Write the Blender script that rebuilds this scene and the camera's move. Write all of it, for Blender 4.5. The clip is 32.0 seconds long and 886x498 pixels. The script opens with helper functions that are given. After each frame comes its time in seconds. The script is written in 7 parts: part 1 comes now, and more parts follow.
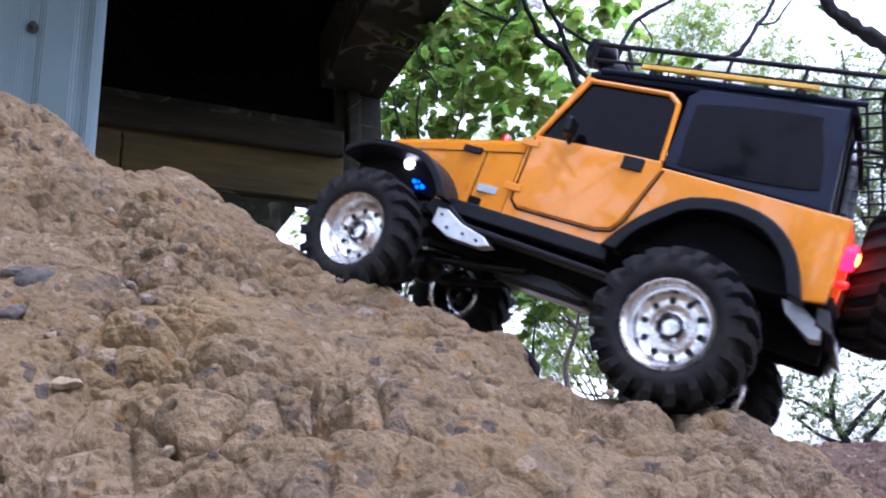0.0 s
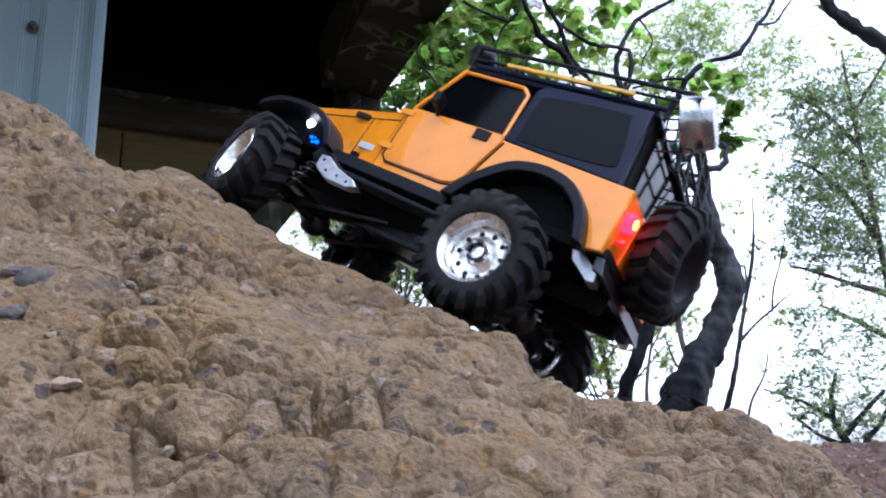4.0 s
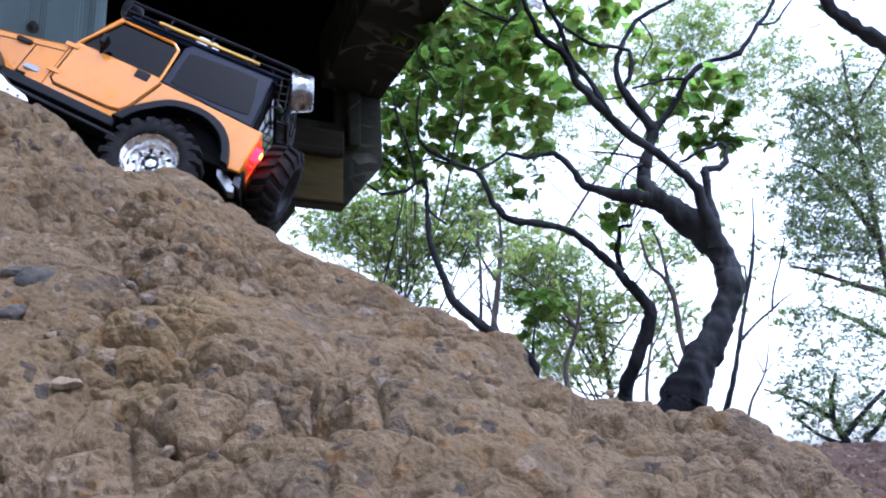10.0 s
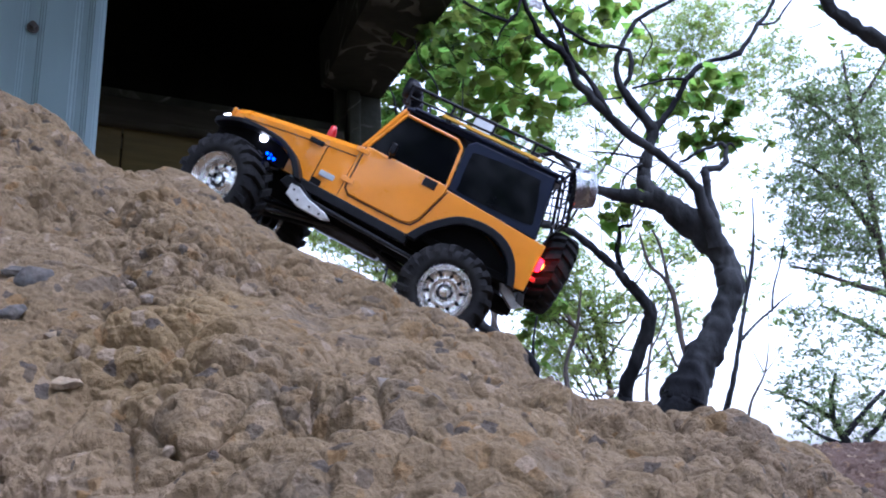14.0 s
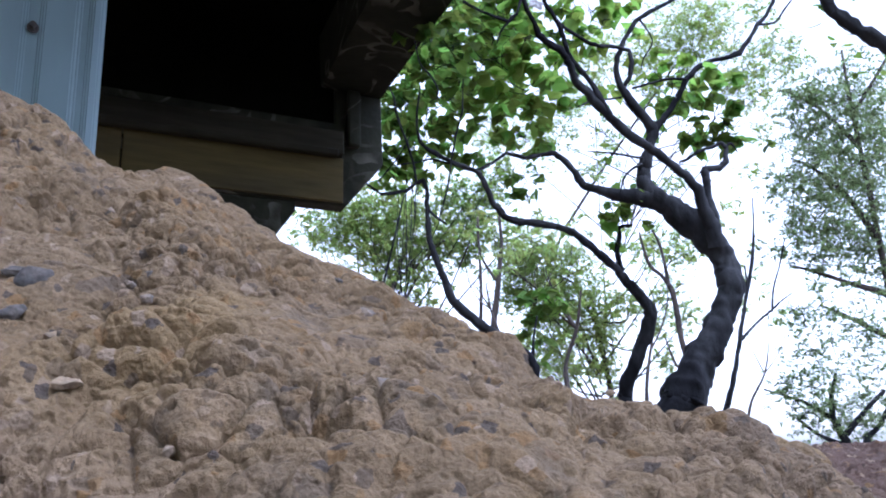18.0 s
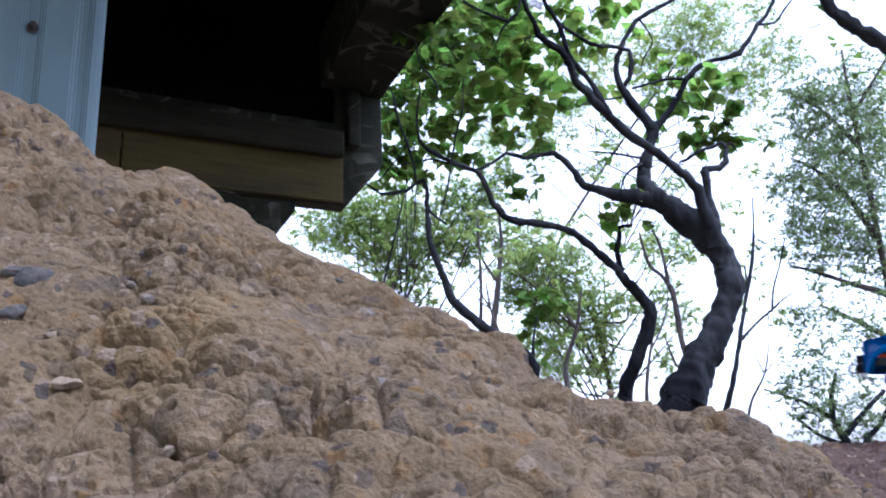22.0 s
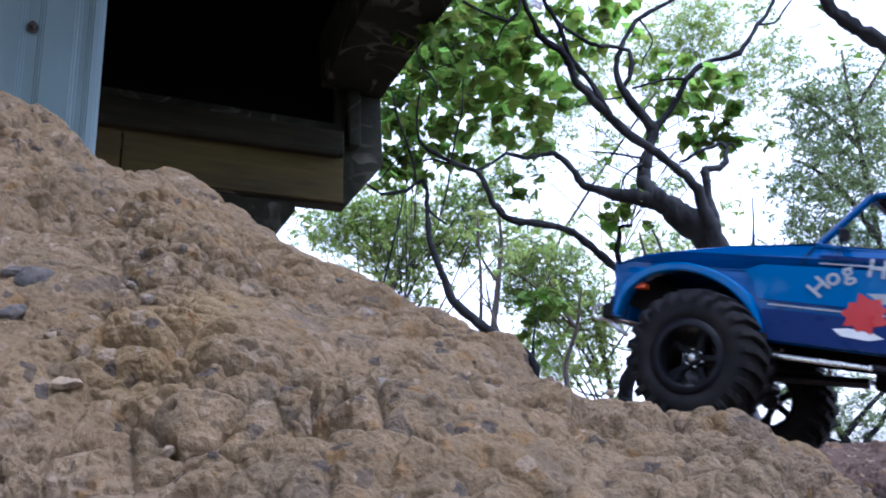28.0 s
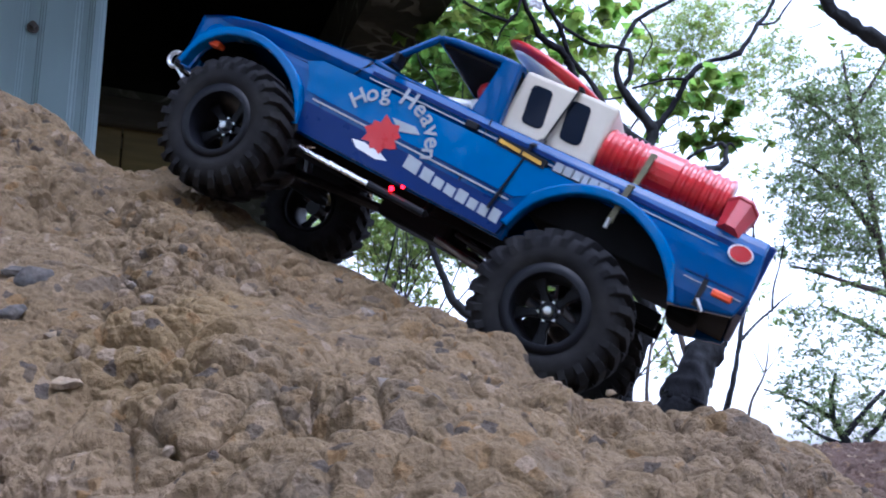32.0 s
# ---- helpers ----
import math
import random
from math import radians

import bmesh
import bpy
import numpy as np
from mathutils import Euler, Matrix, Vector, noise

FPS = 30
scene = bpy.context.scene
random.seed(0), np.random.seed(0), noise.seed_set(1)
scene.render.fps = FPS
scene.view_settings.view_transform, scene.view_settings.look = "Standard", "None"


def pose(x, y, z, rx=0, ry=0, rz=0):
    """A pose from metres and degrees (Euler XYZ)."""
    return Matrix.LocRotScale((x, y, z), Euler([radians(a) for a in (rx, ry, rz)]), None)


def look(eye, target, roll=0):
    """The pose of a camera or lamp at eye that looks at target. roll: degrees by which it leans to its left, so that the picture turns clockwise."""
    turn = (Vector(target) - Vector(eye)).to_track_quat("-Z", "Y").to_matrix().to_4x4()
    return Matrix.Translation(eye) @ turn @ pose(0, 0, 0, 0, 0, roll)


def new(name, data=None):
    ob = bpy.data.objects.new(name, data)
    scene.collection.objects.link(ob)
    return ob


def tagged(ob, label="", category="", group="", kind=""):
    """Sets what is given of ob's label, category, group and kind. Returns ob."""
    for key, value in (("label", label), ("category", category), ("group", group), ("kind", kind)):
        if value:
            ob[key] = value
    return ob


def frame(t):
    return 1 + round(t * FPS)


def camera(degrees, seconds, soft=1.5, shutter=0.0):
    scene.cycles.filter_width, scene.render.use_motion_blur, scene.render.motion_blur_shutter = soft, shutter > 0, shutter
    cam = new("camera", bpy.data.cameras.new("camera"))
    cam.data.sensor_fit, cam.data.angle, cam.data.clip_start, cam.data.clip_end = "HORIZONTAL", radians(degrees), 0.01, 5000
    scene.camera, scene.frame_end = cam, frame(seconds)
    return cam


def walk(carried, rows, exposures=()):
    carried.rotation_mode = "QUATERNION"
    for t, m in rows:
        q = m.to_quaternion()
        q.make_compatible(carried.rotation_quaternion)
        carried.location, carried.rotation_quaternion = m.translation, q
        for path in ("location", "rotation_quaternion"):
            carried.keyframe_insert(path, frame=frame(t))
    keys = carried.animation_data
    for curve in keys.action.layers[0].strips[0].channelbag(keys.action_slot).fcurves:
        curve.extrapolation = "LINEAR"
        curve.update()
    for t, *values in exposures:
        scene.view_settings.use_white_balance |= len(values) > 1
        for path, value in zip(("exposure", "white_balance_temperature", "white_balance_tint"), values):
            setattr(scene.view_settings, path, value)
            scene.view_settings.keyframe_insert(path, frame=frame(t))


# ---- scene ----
cam = camera(57.1, 32.0, soft=2.0, shutter=0.5)
EYE = pose(0, 0, 0, 104.5, 1.776, 0.459)
walk(cam, [(0, EYE), (32, EYE)], exposures=[(0, 2.34, 5250, 26), (1.0, 2.13, 5330, 22), (3.5, 2.12, 5330, 20), (5.5, 2.16, 5080, 21), (6.0, 2.14, 5080, 21), (7.0, 2.02, 5060, 21), (32, 1.98, 5060, 21)])

# ---- daylight under a bright overcast sky ----
world = bpy.data.worlds.new("sky")
scene.world = world
world.use_nodes = True
wn, wl = world.node_tree.nodes, world.node_tree.links
wn.clear()
sky = wn.new("ShaderNodeTexSky")
sky.sky_type, sky.sun_disc = "NISHITA", False
sky.sun_elevation, sky.sun_rotation = radians(60), radians(140)
sky.air_density, sky.dust_density, sky.ozone_density = 1.0, 2.0, 1.0
pale = wn.new("ShaderNodeHueSaturation")
pale.inputs["Saturation"].default_value = 0.22
back = wn.new("ShaderNodeBackground")
back.inputs["Strength"].default_value = 0.15
wout = wn.new("ShaderNodeOutputWorld")
wl.new(sky.outputs[0], pale.inputs["Color"])
wl.new(pale.outputs[0], back.inputs["Color"])
wl.new(back.outputs[0], wout.inputs["Surface"])
sun = new("sun", bpy.data.lights.new("sun", "SUN"))
sun.data.energy, sun.data.angle, sun.data.color = 0.22, radians(24), (1.0, 0.96, 0.9)
sun.matrix_basis = look((2.2, -2.6, 6.0), (0, 0, 0))


# ---- materials ----
def mat(name, base, rough=0.6, metal=0.0, vary=0.15, scale=40.0, bump=0.0, bump_scale=None, second=None,
        spots=None, coat=0.0, spec=0.5, emit=None, island=False, stretch=None):
    """A surface with two scales of variation, wear towards a second colour and fine relief."""
    m = bpy.data.materials.new(name)
    m.use_nodes = True
    n, l = m.node_tree.nodes, m.node_tree.links
    b = n["Principled BSDF"]
    tc = n.new("ShaderNodeTexCoord")
    src = tc.outputs["Object"]
    if stretch:
        mp = n.new("ShaderNodeMapping")
        mp.inputs["Scale"].default_value = stretch
        l.new(src, mp.inputs["Vector"])
        src = mp.outputs[0]
    big, fine = n.new("ShaderNodeTexNoise"), n.new("ShaderNodeTexNoise")
    big.inputs["Scale"].default_value, big.inputs["Detail"].default_value = scale * 0.18, 4
    fine.inputs["Scale"].default_value, fine.inputs["Detail"].default_value = scale, 6
    l.new(src, big.inputs["Vector"]), l.new(src, fine.inputs["Vector"])
    two = second or tuple(c * (1 - 2.2 * vary) for c in base)
    mix = n.new("ShaderNodeMix")
    mix.data_type = "RGBA"
    mix.inputs["A"].default_value, mix.inputs["B"].default_value = (*base, 1), (*two, 1)
    ramp = n.new("ShaderNodeMapRange")
    ramp.inputs["From Min"].default_value, ramp.inputs["From Max"].default_value = 0.38, 0.66
    l.new(big.outputs["Fac"], ramp.inputs["Value"]), l.new(ramp.outputs[0], mix.inputs["Factor"])
    value = n.new("ShaderNodeHueSaturation")
    vr = n.new("ShaderNodeMapRange")
    vr.inputs["From Min"].default_value, vr.inputs["From Max"].default_value = 0.3, 0.7
    vr.inputs["To Min"].default_value, vr.inputs["To Max"].default_value = 1 - vary, 1 + vary
    l.new(fine.outputs["Fac"], vr.inputs["Value"]), l.new(vr.outputs[0], value.inputs["Value"])
    l.new(mix.outputs["Result"], value.inputs["Color"])
    out = value.outputs[0]
    if island:
        geo = n.new("ShaderNodeNewGeometry")
        hs = n.new("ShaderNodeHueSaturation")
        ir = n.new("ShaderNodeMapRange")
        ir.inputs["To Min"].default_value, ir.inputs["To Max"].default_value = 0.6, 1.4
        l.new(geo.outputs["Random Per Island"], ir.inputs["Value"]), l.new(ir.outputs[0], hs.inputs["Value"])
        hr = n.new("ShaderNodeMapRange")
        hr.inputs["To Min"].default_value, hr.inputs["To Max"].default_value = 0.47, 0.53
        l.new(geo.outputs["Random Per Island"], hr.inputs["Value"]), l.new(hr.outputs[0], hs.inputs["Hue"])
        l.new(out, hs.inputs["Color"])
        out = hs.outputs[0]
    if spots:
        colour, size, amount = spots
        vor = n.new("ShaderNodeTexNoise")
        vor.inputs["Scale"].default_value, vor.inputs["Detail"].default_value = size, 3
        l.new(src, vor.inputs["Vector"])
        sr = n.new("ShaderNodeMapRange")
        sr.inputs["From Min"].default_value, sr.inputs["From Max"].default_value = 1 - amount, 1.08 - amount
        l.new(vor.outputs["Fac"], sr.inputs["Value"])
        sm = n.new("ShaderNodeMix")
        sm.data_type = "RGBA"
        sm.inputs["B"].default_value = (*colour, 1)
        l.new(sr.outputs[0], sm.inputs["Factor"]), l.new(out, sm.inputs["A"])
        out = sm.outputs["Result"]
    l.new(out, b.inputs["Base Color"])
    rr = n.new("ShaderNodeMapRange")
    rr.inputs["To Min"].default_value, rr.inputs["To Max"].default_value = max(0.03, rough - 0.1), min(1, rough + 0.1)
    l.new(fine.outputs["Fac"], rr.inputs["Value"]), l.new(rr.outputs[0], b.inputs["Roughness"])
    b.inputs["Metallic"].default_value, b.inputs["Coat Weight"].default_value = metal, coat
    b.inputs["Specular IOR Level"].default_value = spec
    if emit:
        b.inputs["Emission Color"].default_value, b.inputs["Emission Strength"].default_value = (*emit[:3], 1), emit[3]
    if bump:
        bn, bt = n.new("ShaderNodeBump"), n.new("ShaderNodeTexNoise")
        bt.inputs["Scale"].default_value, bt.inputs["Detail"].default_value = bump_scale or scale * 2, 8
        bn.inputs["Strength"].default_value, bn.inputs["Distance"].default_value = bump, 0.3 / (bump_scale or scale * 2)
        l.new(src, bt.inputs["Vector"]), l.new(bt.outputs["Fac"], bn.inputs["Height"]), l.new(bn.outputs[0], b.inputs["Normal"])
    return m


def leaf_mat(name, base, second, through_light=0.45):
    """Thin leaves: gloss above, light passing through from behind; every leaf has its own shade."""
    m = mat(name, base, rough=0.45, vary=0.2, scale=3.0, second=second, island=True, spec=0.22)
    n, l = m.node_tree.nodes, m.node_tree.links
    b = n["Principled BSDF"]
    tr, ms = n.new("ShaderNodeBsdfTranslucent"), n.new("ShaderNodeMixShader")
    lit = n.new("ShaderNodeHueSaturation")
    lit.inputs["Hue"].default_value, lit.inputs["Value"].default_value = 0.485, 1.5
    l.new(b.inputs["Base Color"].links[0].from_socket, lit.inputs["Color"]), l.new(lit.outputs[0], tr.inputs["Color"])
    ms.inputs[0].default_value = through_light
    l.new(b.outputs[0], ms.inputs[1]), l.new(tr.outputs[0], ms.inputs[2])
    l.new(ms.outputs[0], n["Material Output"].inputs["Surface"])
    return m


def dirt_mat():
    """Compacted sandy rubble: ochre and grey-brown earth with chips of brick, slate and pale grit."""
    m = bpy.data.materials.new("rubble_earth")
    m.use_nodes = True
    n, l = m.node_tree.nodes, m.node_tree.links
    b = n["Principled BSDF"]
    tc = n.new("ShaderNodeTexCoord")
    src = tc.outputs["Object"]

    def noisy(scale, detail=5, rough=0.6):
        t = n.new("ShaderNodeTexNoise")
        t.inputs["Scale"].default_value, t.inputs["Detail"].default_value, t.inputs["Roughness"].default_value = scale, detail, rough
        l.new(src, t.inputs["Vector"])
        return t.outputs["Fac"]

    def step(value, lo, hi):
        r = n.new("ShaderNodeMapRange")
        r.inputs["From Min"].default_value, r.inputs["From Max"].default_value = lo, hi
        l.new(value, r.inputs["Value"])
        return r.outputs[0]

    def blend(fac, a, c):
        x = n.new("ShaderNodeMix")
        x.data_type = "RGBA"
        l.new(fac, x.inputs["Factor"])
        for key, v in (("A", a), ("B", c)):
            if isinstance(v, tuple):
                x.inputs[key].default_value = (*v, 1)
            else:
                l.new(v, x.inputs[key])
        return x.outputs["Result"]

    col = blend(step(noisy(6, 5), 0.38, 0.62), (0.168, 0.119, 0.066), (0.135, 0.096, 0.055))
    col = blend(step(noisy(9, 5), 0.52, 0.72), col, (0.164, 0.107, 0.049))
    sep_x = n.new("ShaderNodeSeparateXYZ")
    l.new(src, sep_x.inputs[0])
    edge = n.new("ShaderNodeMath")
    edge.operation, edge.inputs[1].default_value = "MULTIPLY_ADD", 0.5
    l.new(noisy(12, 6), edge.inputs[0]), l.new(sep_x.outputs["X"], edge.inputs[2])
    col = blend(step(edge.outputs[0], 0.30, 0.52), col, (0.160, 0.118, 0.082))
    col = blend(step(noisy(17, 5), 0.55, 0.72), col, (0.106, 0.082, 0.056))
    col = blend(step(noisy(45, 5), 0.50, 0.68), col, (0.193, 0.138, 0.082))
    # Dark brown spots painted for the shade in small pits.
    col = blend(step(noisy(105, 4), 0.60, 0.70), col, (0.070, 0.050, 0.031))
    col = blend(step(noisy(6.5, 5), 0.54, 0.68), col, (0.178, 0.124, 0.062))
    wash = n.new("ShaderNodeVectorMath")
    wash.operation, wash.inputs[1].default_value = "DOT_PRODUCT", (-0.45, 0.0, -1.0)
    l.new(src, wash.inputs[0])
    sand = n.new("ShaderNodeMath")
    sand.operation, sand.inputs[1].default_value = "MULTIPLY_ADD", 0.16
    l.new(noisy(13, 6), sand.inputs[0]), l.new(wash.outputs["Value"], sand.inputs[2])
    col = blend(step(sand.outputs[0], 0.115, 0.205), col, (0.222, 0.163, 0.108))
    col = blend(step(edge.outputs[0], 0.53, 0.63), col, (0.098, 0.062, 0.046))
    for scale, chips in ((70, (("Red", 0.983, (0.077, 0.065, 0.058)), ("Green", 0.975, (0.171, 0.108, 0.047)))),
                         (150, (("Red", 0.95, (0.070, 0.055, 0.043)), ("Green", 0.95, (0.171, 0.106, 0.047)), ("Blue", 0.95, (0.212, 0.158, 0.109))))):
        vor, warp, wt, ws, sep = (n.new("ShaderNode" + kind) for kind in ("TexVoronoi", "VectorMath", "TexNoise", "VectorMath", "SeparateColor"))
        vor.inputs["Scale"].default_value, wt.inputs["Scale"].default_value = scale, scale * 0.6
        ws.operation, ws.inputs["Scale"].default_value = "SCALE", 0.9 / scale
        l.new(src, wt.inputs["Vector"]), l.new(wt.outputs["Color"], ws.inputs[0])
        l.new(src, warp.inputs[0]), l.new(ws.outputs[0], warp.inputs[1]), l.new(warp.outputs[0], vor.inputs["Vector"])
        l.new(vor.outputs["Color"], sep.inputs["Color"])
        for channel, lo, colour in chips:
            col = blend(step(sep.outputs[channel], lo, lo + 0.03), col, colour)
    grit = n.new("ShaderNodeHueSaturation")
    gr = step(noisy(260, 4), 0.25, 0.75)
    gv = n.new("ShaderNodeMapRange")
    gv.inputs["To Min"].default_value, gv.inputs["To Max"].default_value = 0.74, 1.22
    l.new(gr, gv.inputs["Value"]), l.new(gv.outputs[0], grit.inputs["Value"]), l.new(col, grit.inputs["Color"])
    fine = n.new("ShaderNodeHueSaturation")
    fv = n.new("ShaderNodeMapRange")
    fv.inputs["From Min"].default_value, fv.inputs["From Max"].default_value = 0.3, 0.7
    fv.inputs["To Min"].default_value, fv.inputs["To Max"].default_value = 0.86, 1.14
    l.new(noisy(1100, 4), fv.inputs["Value"]), l.new(fv.outputs[0], fine.inputs["Value"]), l.new(grit.outputs[0], fine.inputs["Color"])
    l.new(fine.outputs[0], b.inputs["Base Color"])
    b.inputs["Roughness"].default_value, b.inputs["Specular IOR Level"].default_value = 0.92, 0.25
    bump = n.new("ShaderNodeBump")
    bump.inputs["Strength"].default_value, bump.inputs["Distance"].default_value = 0.60, 0.0036
    hsum = n.new("ShaderNodeMath")
    l.new(noisy(120, 8, 0.7), hsum.inputs[0]), l.new(gr, hsum.inputs[1])
    l.new(hsum.outputs[0], bump.inputs["Height"]), l.new(bump.outputs[0], b.inputs["Normal"])
    return m


def efflorescent(m):
    """Adds wandering pale lime lines, as water leaves them on concrete."""
    n, l = m.node_tree.nodes, m.node_tree.links
    b = n["Principled BSDF"]
    old = b.inputs["Base Color"].links[0].from_socket
    tc, t, fine = n.new("ShaderNodeTexCoord"), n.new("ShaderNodeTexNoise"), n.new("ShaderNodeTexNoise")
    t.inputs["Scale"].default_value, t.inputs["Detail"].default_value, t.inputs["Distortion"].default_value = 2.2, 2, 1.2
    fine.inputs["Scale"].default_value = 5
    l.new(tc.outputs["Object"], t.inputs["Vector"]), l.new(tc.outputs["Object"], fine.inputs["Vector"])
    off, r, k, mix = n.new("ShaderNodeMath"), n.new("ShaderNodeMapRange"), n.new("ShaderNodeMath"), n.new("ShaderNodeMix")
    off.operation, off.inputs[1].default_value, off.inputs[2].default_value = "COMPARE", 0.5, 0.022
    l.new(t.outputs["Fac"], off.inputs[0])
    r.inputs["From Min"].default_value, r.inputs["From Max"].default_value = 0.42, 0.62
    l.new(fine.outputs["Fac"], r.inputs["Value"])
    k.operation = "MULTIPLY"
    l.new(off.outputs[0], k.inputs[0]), l.new(r.outputs[0], k.inputs[1])
    mix.data_type = "RGBA"
    mix.inputs["B"].default_value = (0.095, 0.092, 0.075, 1)
    l.new(k.outputs[0], mix.inputs["Factor"]), l.new(old, mix.inputs["A"]), l.new(mix.outputs["Result"], b.inputs["Base Color"])
    return m


EARTH = dirt_mat()
ROCK = mat("stone", (0.25, 0.185, 0.115), rough=0.9, vary=0.25, scale=500, bump=0.9, second=(0.20, 0.155, 0.11))
SLATE = mat("slate_stone", (0.042, 0.041, 0.042), rough=0.85, vary=0.3, scale=500, bump=0.9, second=(0.085, 0.074, 0.064))
PALE = mat("pale_stone", (0.26, 0.20, 0.15), rough=0.85, vary=0.25, scale=500, bump=0.9, second=(0.24, 0.185, 0.14))
# Weathered and stained, with the shade below the bridge darkened into the base.
CONCRETE = efflorescent(mat("weathered_shaded_concrete", (0.030, 0.031, 0.021), rough=0.9, vary=0.3, scale=9, bump=0.6, bump_scale=30,
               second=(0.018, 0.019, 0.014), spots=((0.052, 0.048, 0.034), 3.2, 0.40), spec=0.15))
# Near-black base: the deep shade under the deck is put into the colour.
SOFFIT = mat("shade_black_concrete", (0.0034, 0.0038, 0.0026), rough=0.95, vary=0.3, scale=8, bump=0.4, bump_scale=30, spec=0.02)
# Lime streaks on a base that also carries the shade below the bridge.
STAINED = efflorescent(mat("lime_streaked_shaded_concrete", (0.024, 0.024, 0.017), rough=0.9, vary=0.3, scale=9, bump=0.5, bump_scale=30, second=(0.017, 0.018, 0.013), spec=0.15))
BOARD = mat("weathered_board", (0.105, 0.082, 0.032), rough=0.8, vary=0.2, scale=14, bump=0.3, bump_scale=60, spec=0.15,
            second=(0.066, 0.055, 0.029), stretch=(0.25, 0.25, 2.0))
TIMBER = mat("grey_timber", (0.038, 0.035, 0.024), spec=0.12, rough=0.85, vary=0.25, scale=16, bump=0.4, bump_scale=60, stretch=(0.25, 0.25, 2.0))
STEEL = mat("grey_green_painted_steel", (0.265, 0.365, 0.395), rough=0.42, vary=0.08, scale=7, bump=0.05,
            second=(0.125, 0.19, 0.212), stretch=(1.0, 1.0, 0.15), spots=((0.25, 0.31, 0.32), 5, 0.34))
BARK = mat("dark_bark", (0.012, 0.0125, 0.015), spec=0.1, rough=0.95, vary=0.4, scale=22, bump=0.9, bump_scale=50,
           second=(0.048, 0.050, 0.054), stretch=(1, 1, 0.5))
BARK_PALE = mat("brown_bark", (0.075, 0.06, 0.05), rough=0.9, vary=0.3, scale=30, bump=0.8, bump_scale=50)
LEAF = leaf_mat("broad_leaf", (0.150, 0.250, 0.045), (0.062, 0.126, 0.027), 0.66)
LEAF_FAR = leaf_mat("small_leaf", (0.26, 0.335, 0.095), (0.15, 0.225, 0.060), 0.6)
LEAF_BLUE = leaf_mat("grey_green_leaf", (0.18, 0.240, 0.105), (0.11, 0.160, 0.062), 0.55)


# ---- mesh helpers ----
def part(name, bm, material, parent=None, label="", smooth=False):
    """Links a bmesh as one mesh object, under a thing or a part."""
    me = bpy.data.meshes.new(name)
    bm.to_mesh(me)
    bm.free()
    if smooth:
        me.polygons.foreach_set("use_smooth", [True] * len(me.polygons))
    for m in material if isinstance(material, (list, tuple)) else [material]:
        me.materials.append(m)
    ob = new(name, me)
    if parent:
        ob.parent = parent
    return tagged(ob, label) if label else ob


def box(bm, lo, hi, bevel=0.0, m=None, segments=1):
    """Adds a box between two corners, its edges rounded by bevel."""
    c, s = [(a + b) / 2 for a, b in zip(lo, hi)], [abs(b - a) for a, b in zip(lo, hi)]
    r = bmesh.ops.create_cube(bm, size=1, matrix=(m or Matrix()) @ Matrix.Translation(c) @ Matrix.Diagonal((*s, 1)))
    if bevel:
        edges = list({e for v in r["verts"] for e in v.link_edges})
        bmesh.ops.bevel(bm, geom=edges, offset=min(bevel, min(s) * 0.45), segments=segments, affect="EDGES", profile=0.5)


def prism(bm, outline, lo, hi, axis="y", bevel=0.0, segments=2):
    """Extrudes a closed outline of (a, b) pairs between lo and hi along an axis: y takes (x, z), x takes (y, z), z takes (x, y)."""
    def at(p, d):
        return {"y": (p[0], d, p[1]), "x": (d, p[0], p[1]), "z": (p[0], p[1], d)}[axis]
    a = [bm.verts.new(at(p, lo)) for p in outline]
    b = [bm.verts.new(at(p, hi)) for p in outline]
    faces = [bm.faces.new(a), bm.faces.new(b[::-1])]
    k = len(outline)
    faces += [bm.faces.new((a[i], b[i], b[(i + 1) % k], a[(i + 1) % k])) for i in range(k)]
    bmesh.ops.recalc_face_normals(bm, faces=faces)
    if bevel:
        rim = [e for e in {e for f in faces[:2] for e in f.edges}]
        bmesh.ops.bevel(bm, geom=rim, offset=bevel, segments=segments, affect="EDGES", profile=0.5)


def rod(bm, a, b, r, r2=None, sides=10, caps=True):
    """Adds a round bar between two points."""
    a, b = Vector(a), Vector(b)
    m = Matrix.Translation((a + b) / 2) @ (b - a).to_track_quat("Z", "Y").to_matrix().to_4x4()
    bmesh.ops.create_cone(bm, cap_ends=caps, segments=sides, radius1=r, radius2=r if r2 is None else r2, depth=(b - a).length, matrix=m)


def lathe(bm, profile, sides=32, axis="y"):
    """Turns a profile of (radius, offset) pairs round an axis."""
    rings = []
    for r, d in profile:
        ring = []
        for i in range(sides):
            a = 2 * math.pi * i / sides
            c, s = r * math.cos(a), r * math.sin(a)
            ring.append(bm.verts.new({"y": (c, d, s), "x": (d, c, s), "z": (c, s, d)}[axis]))
        rings.append(ring)
    faces = []
    for p, q in zip(rings, rings[1:]):
        faces += [bm.faces.new((p[i], p[(i + 1) % sides], q[(i + 1) % sides], q[i])) for i in range(sides)]
    bmesh.ops.recalc_face_normals(bm, faces=faces)
    return faces


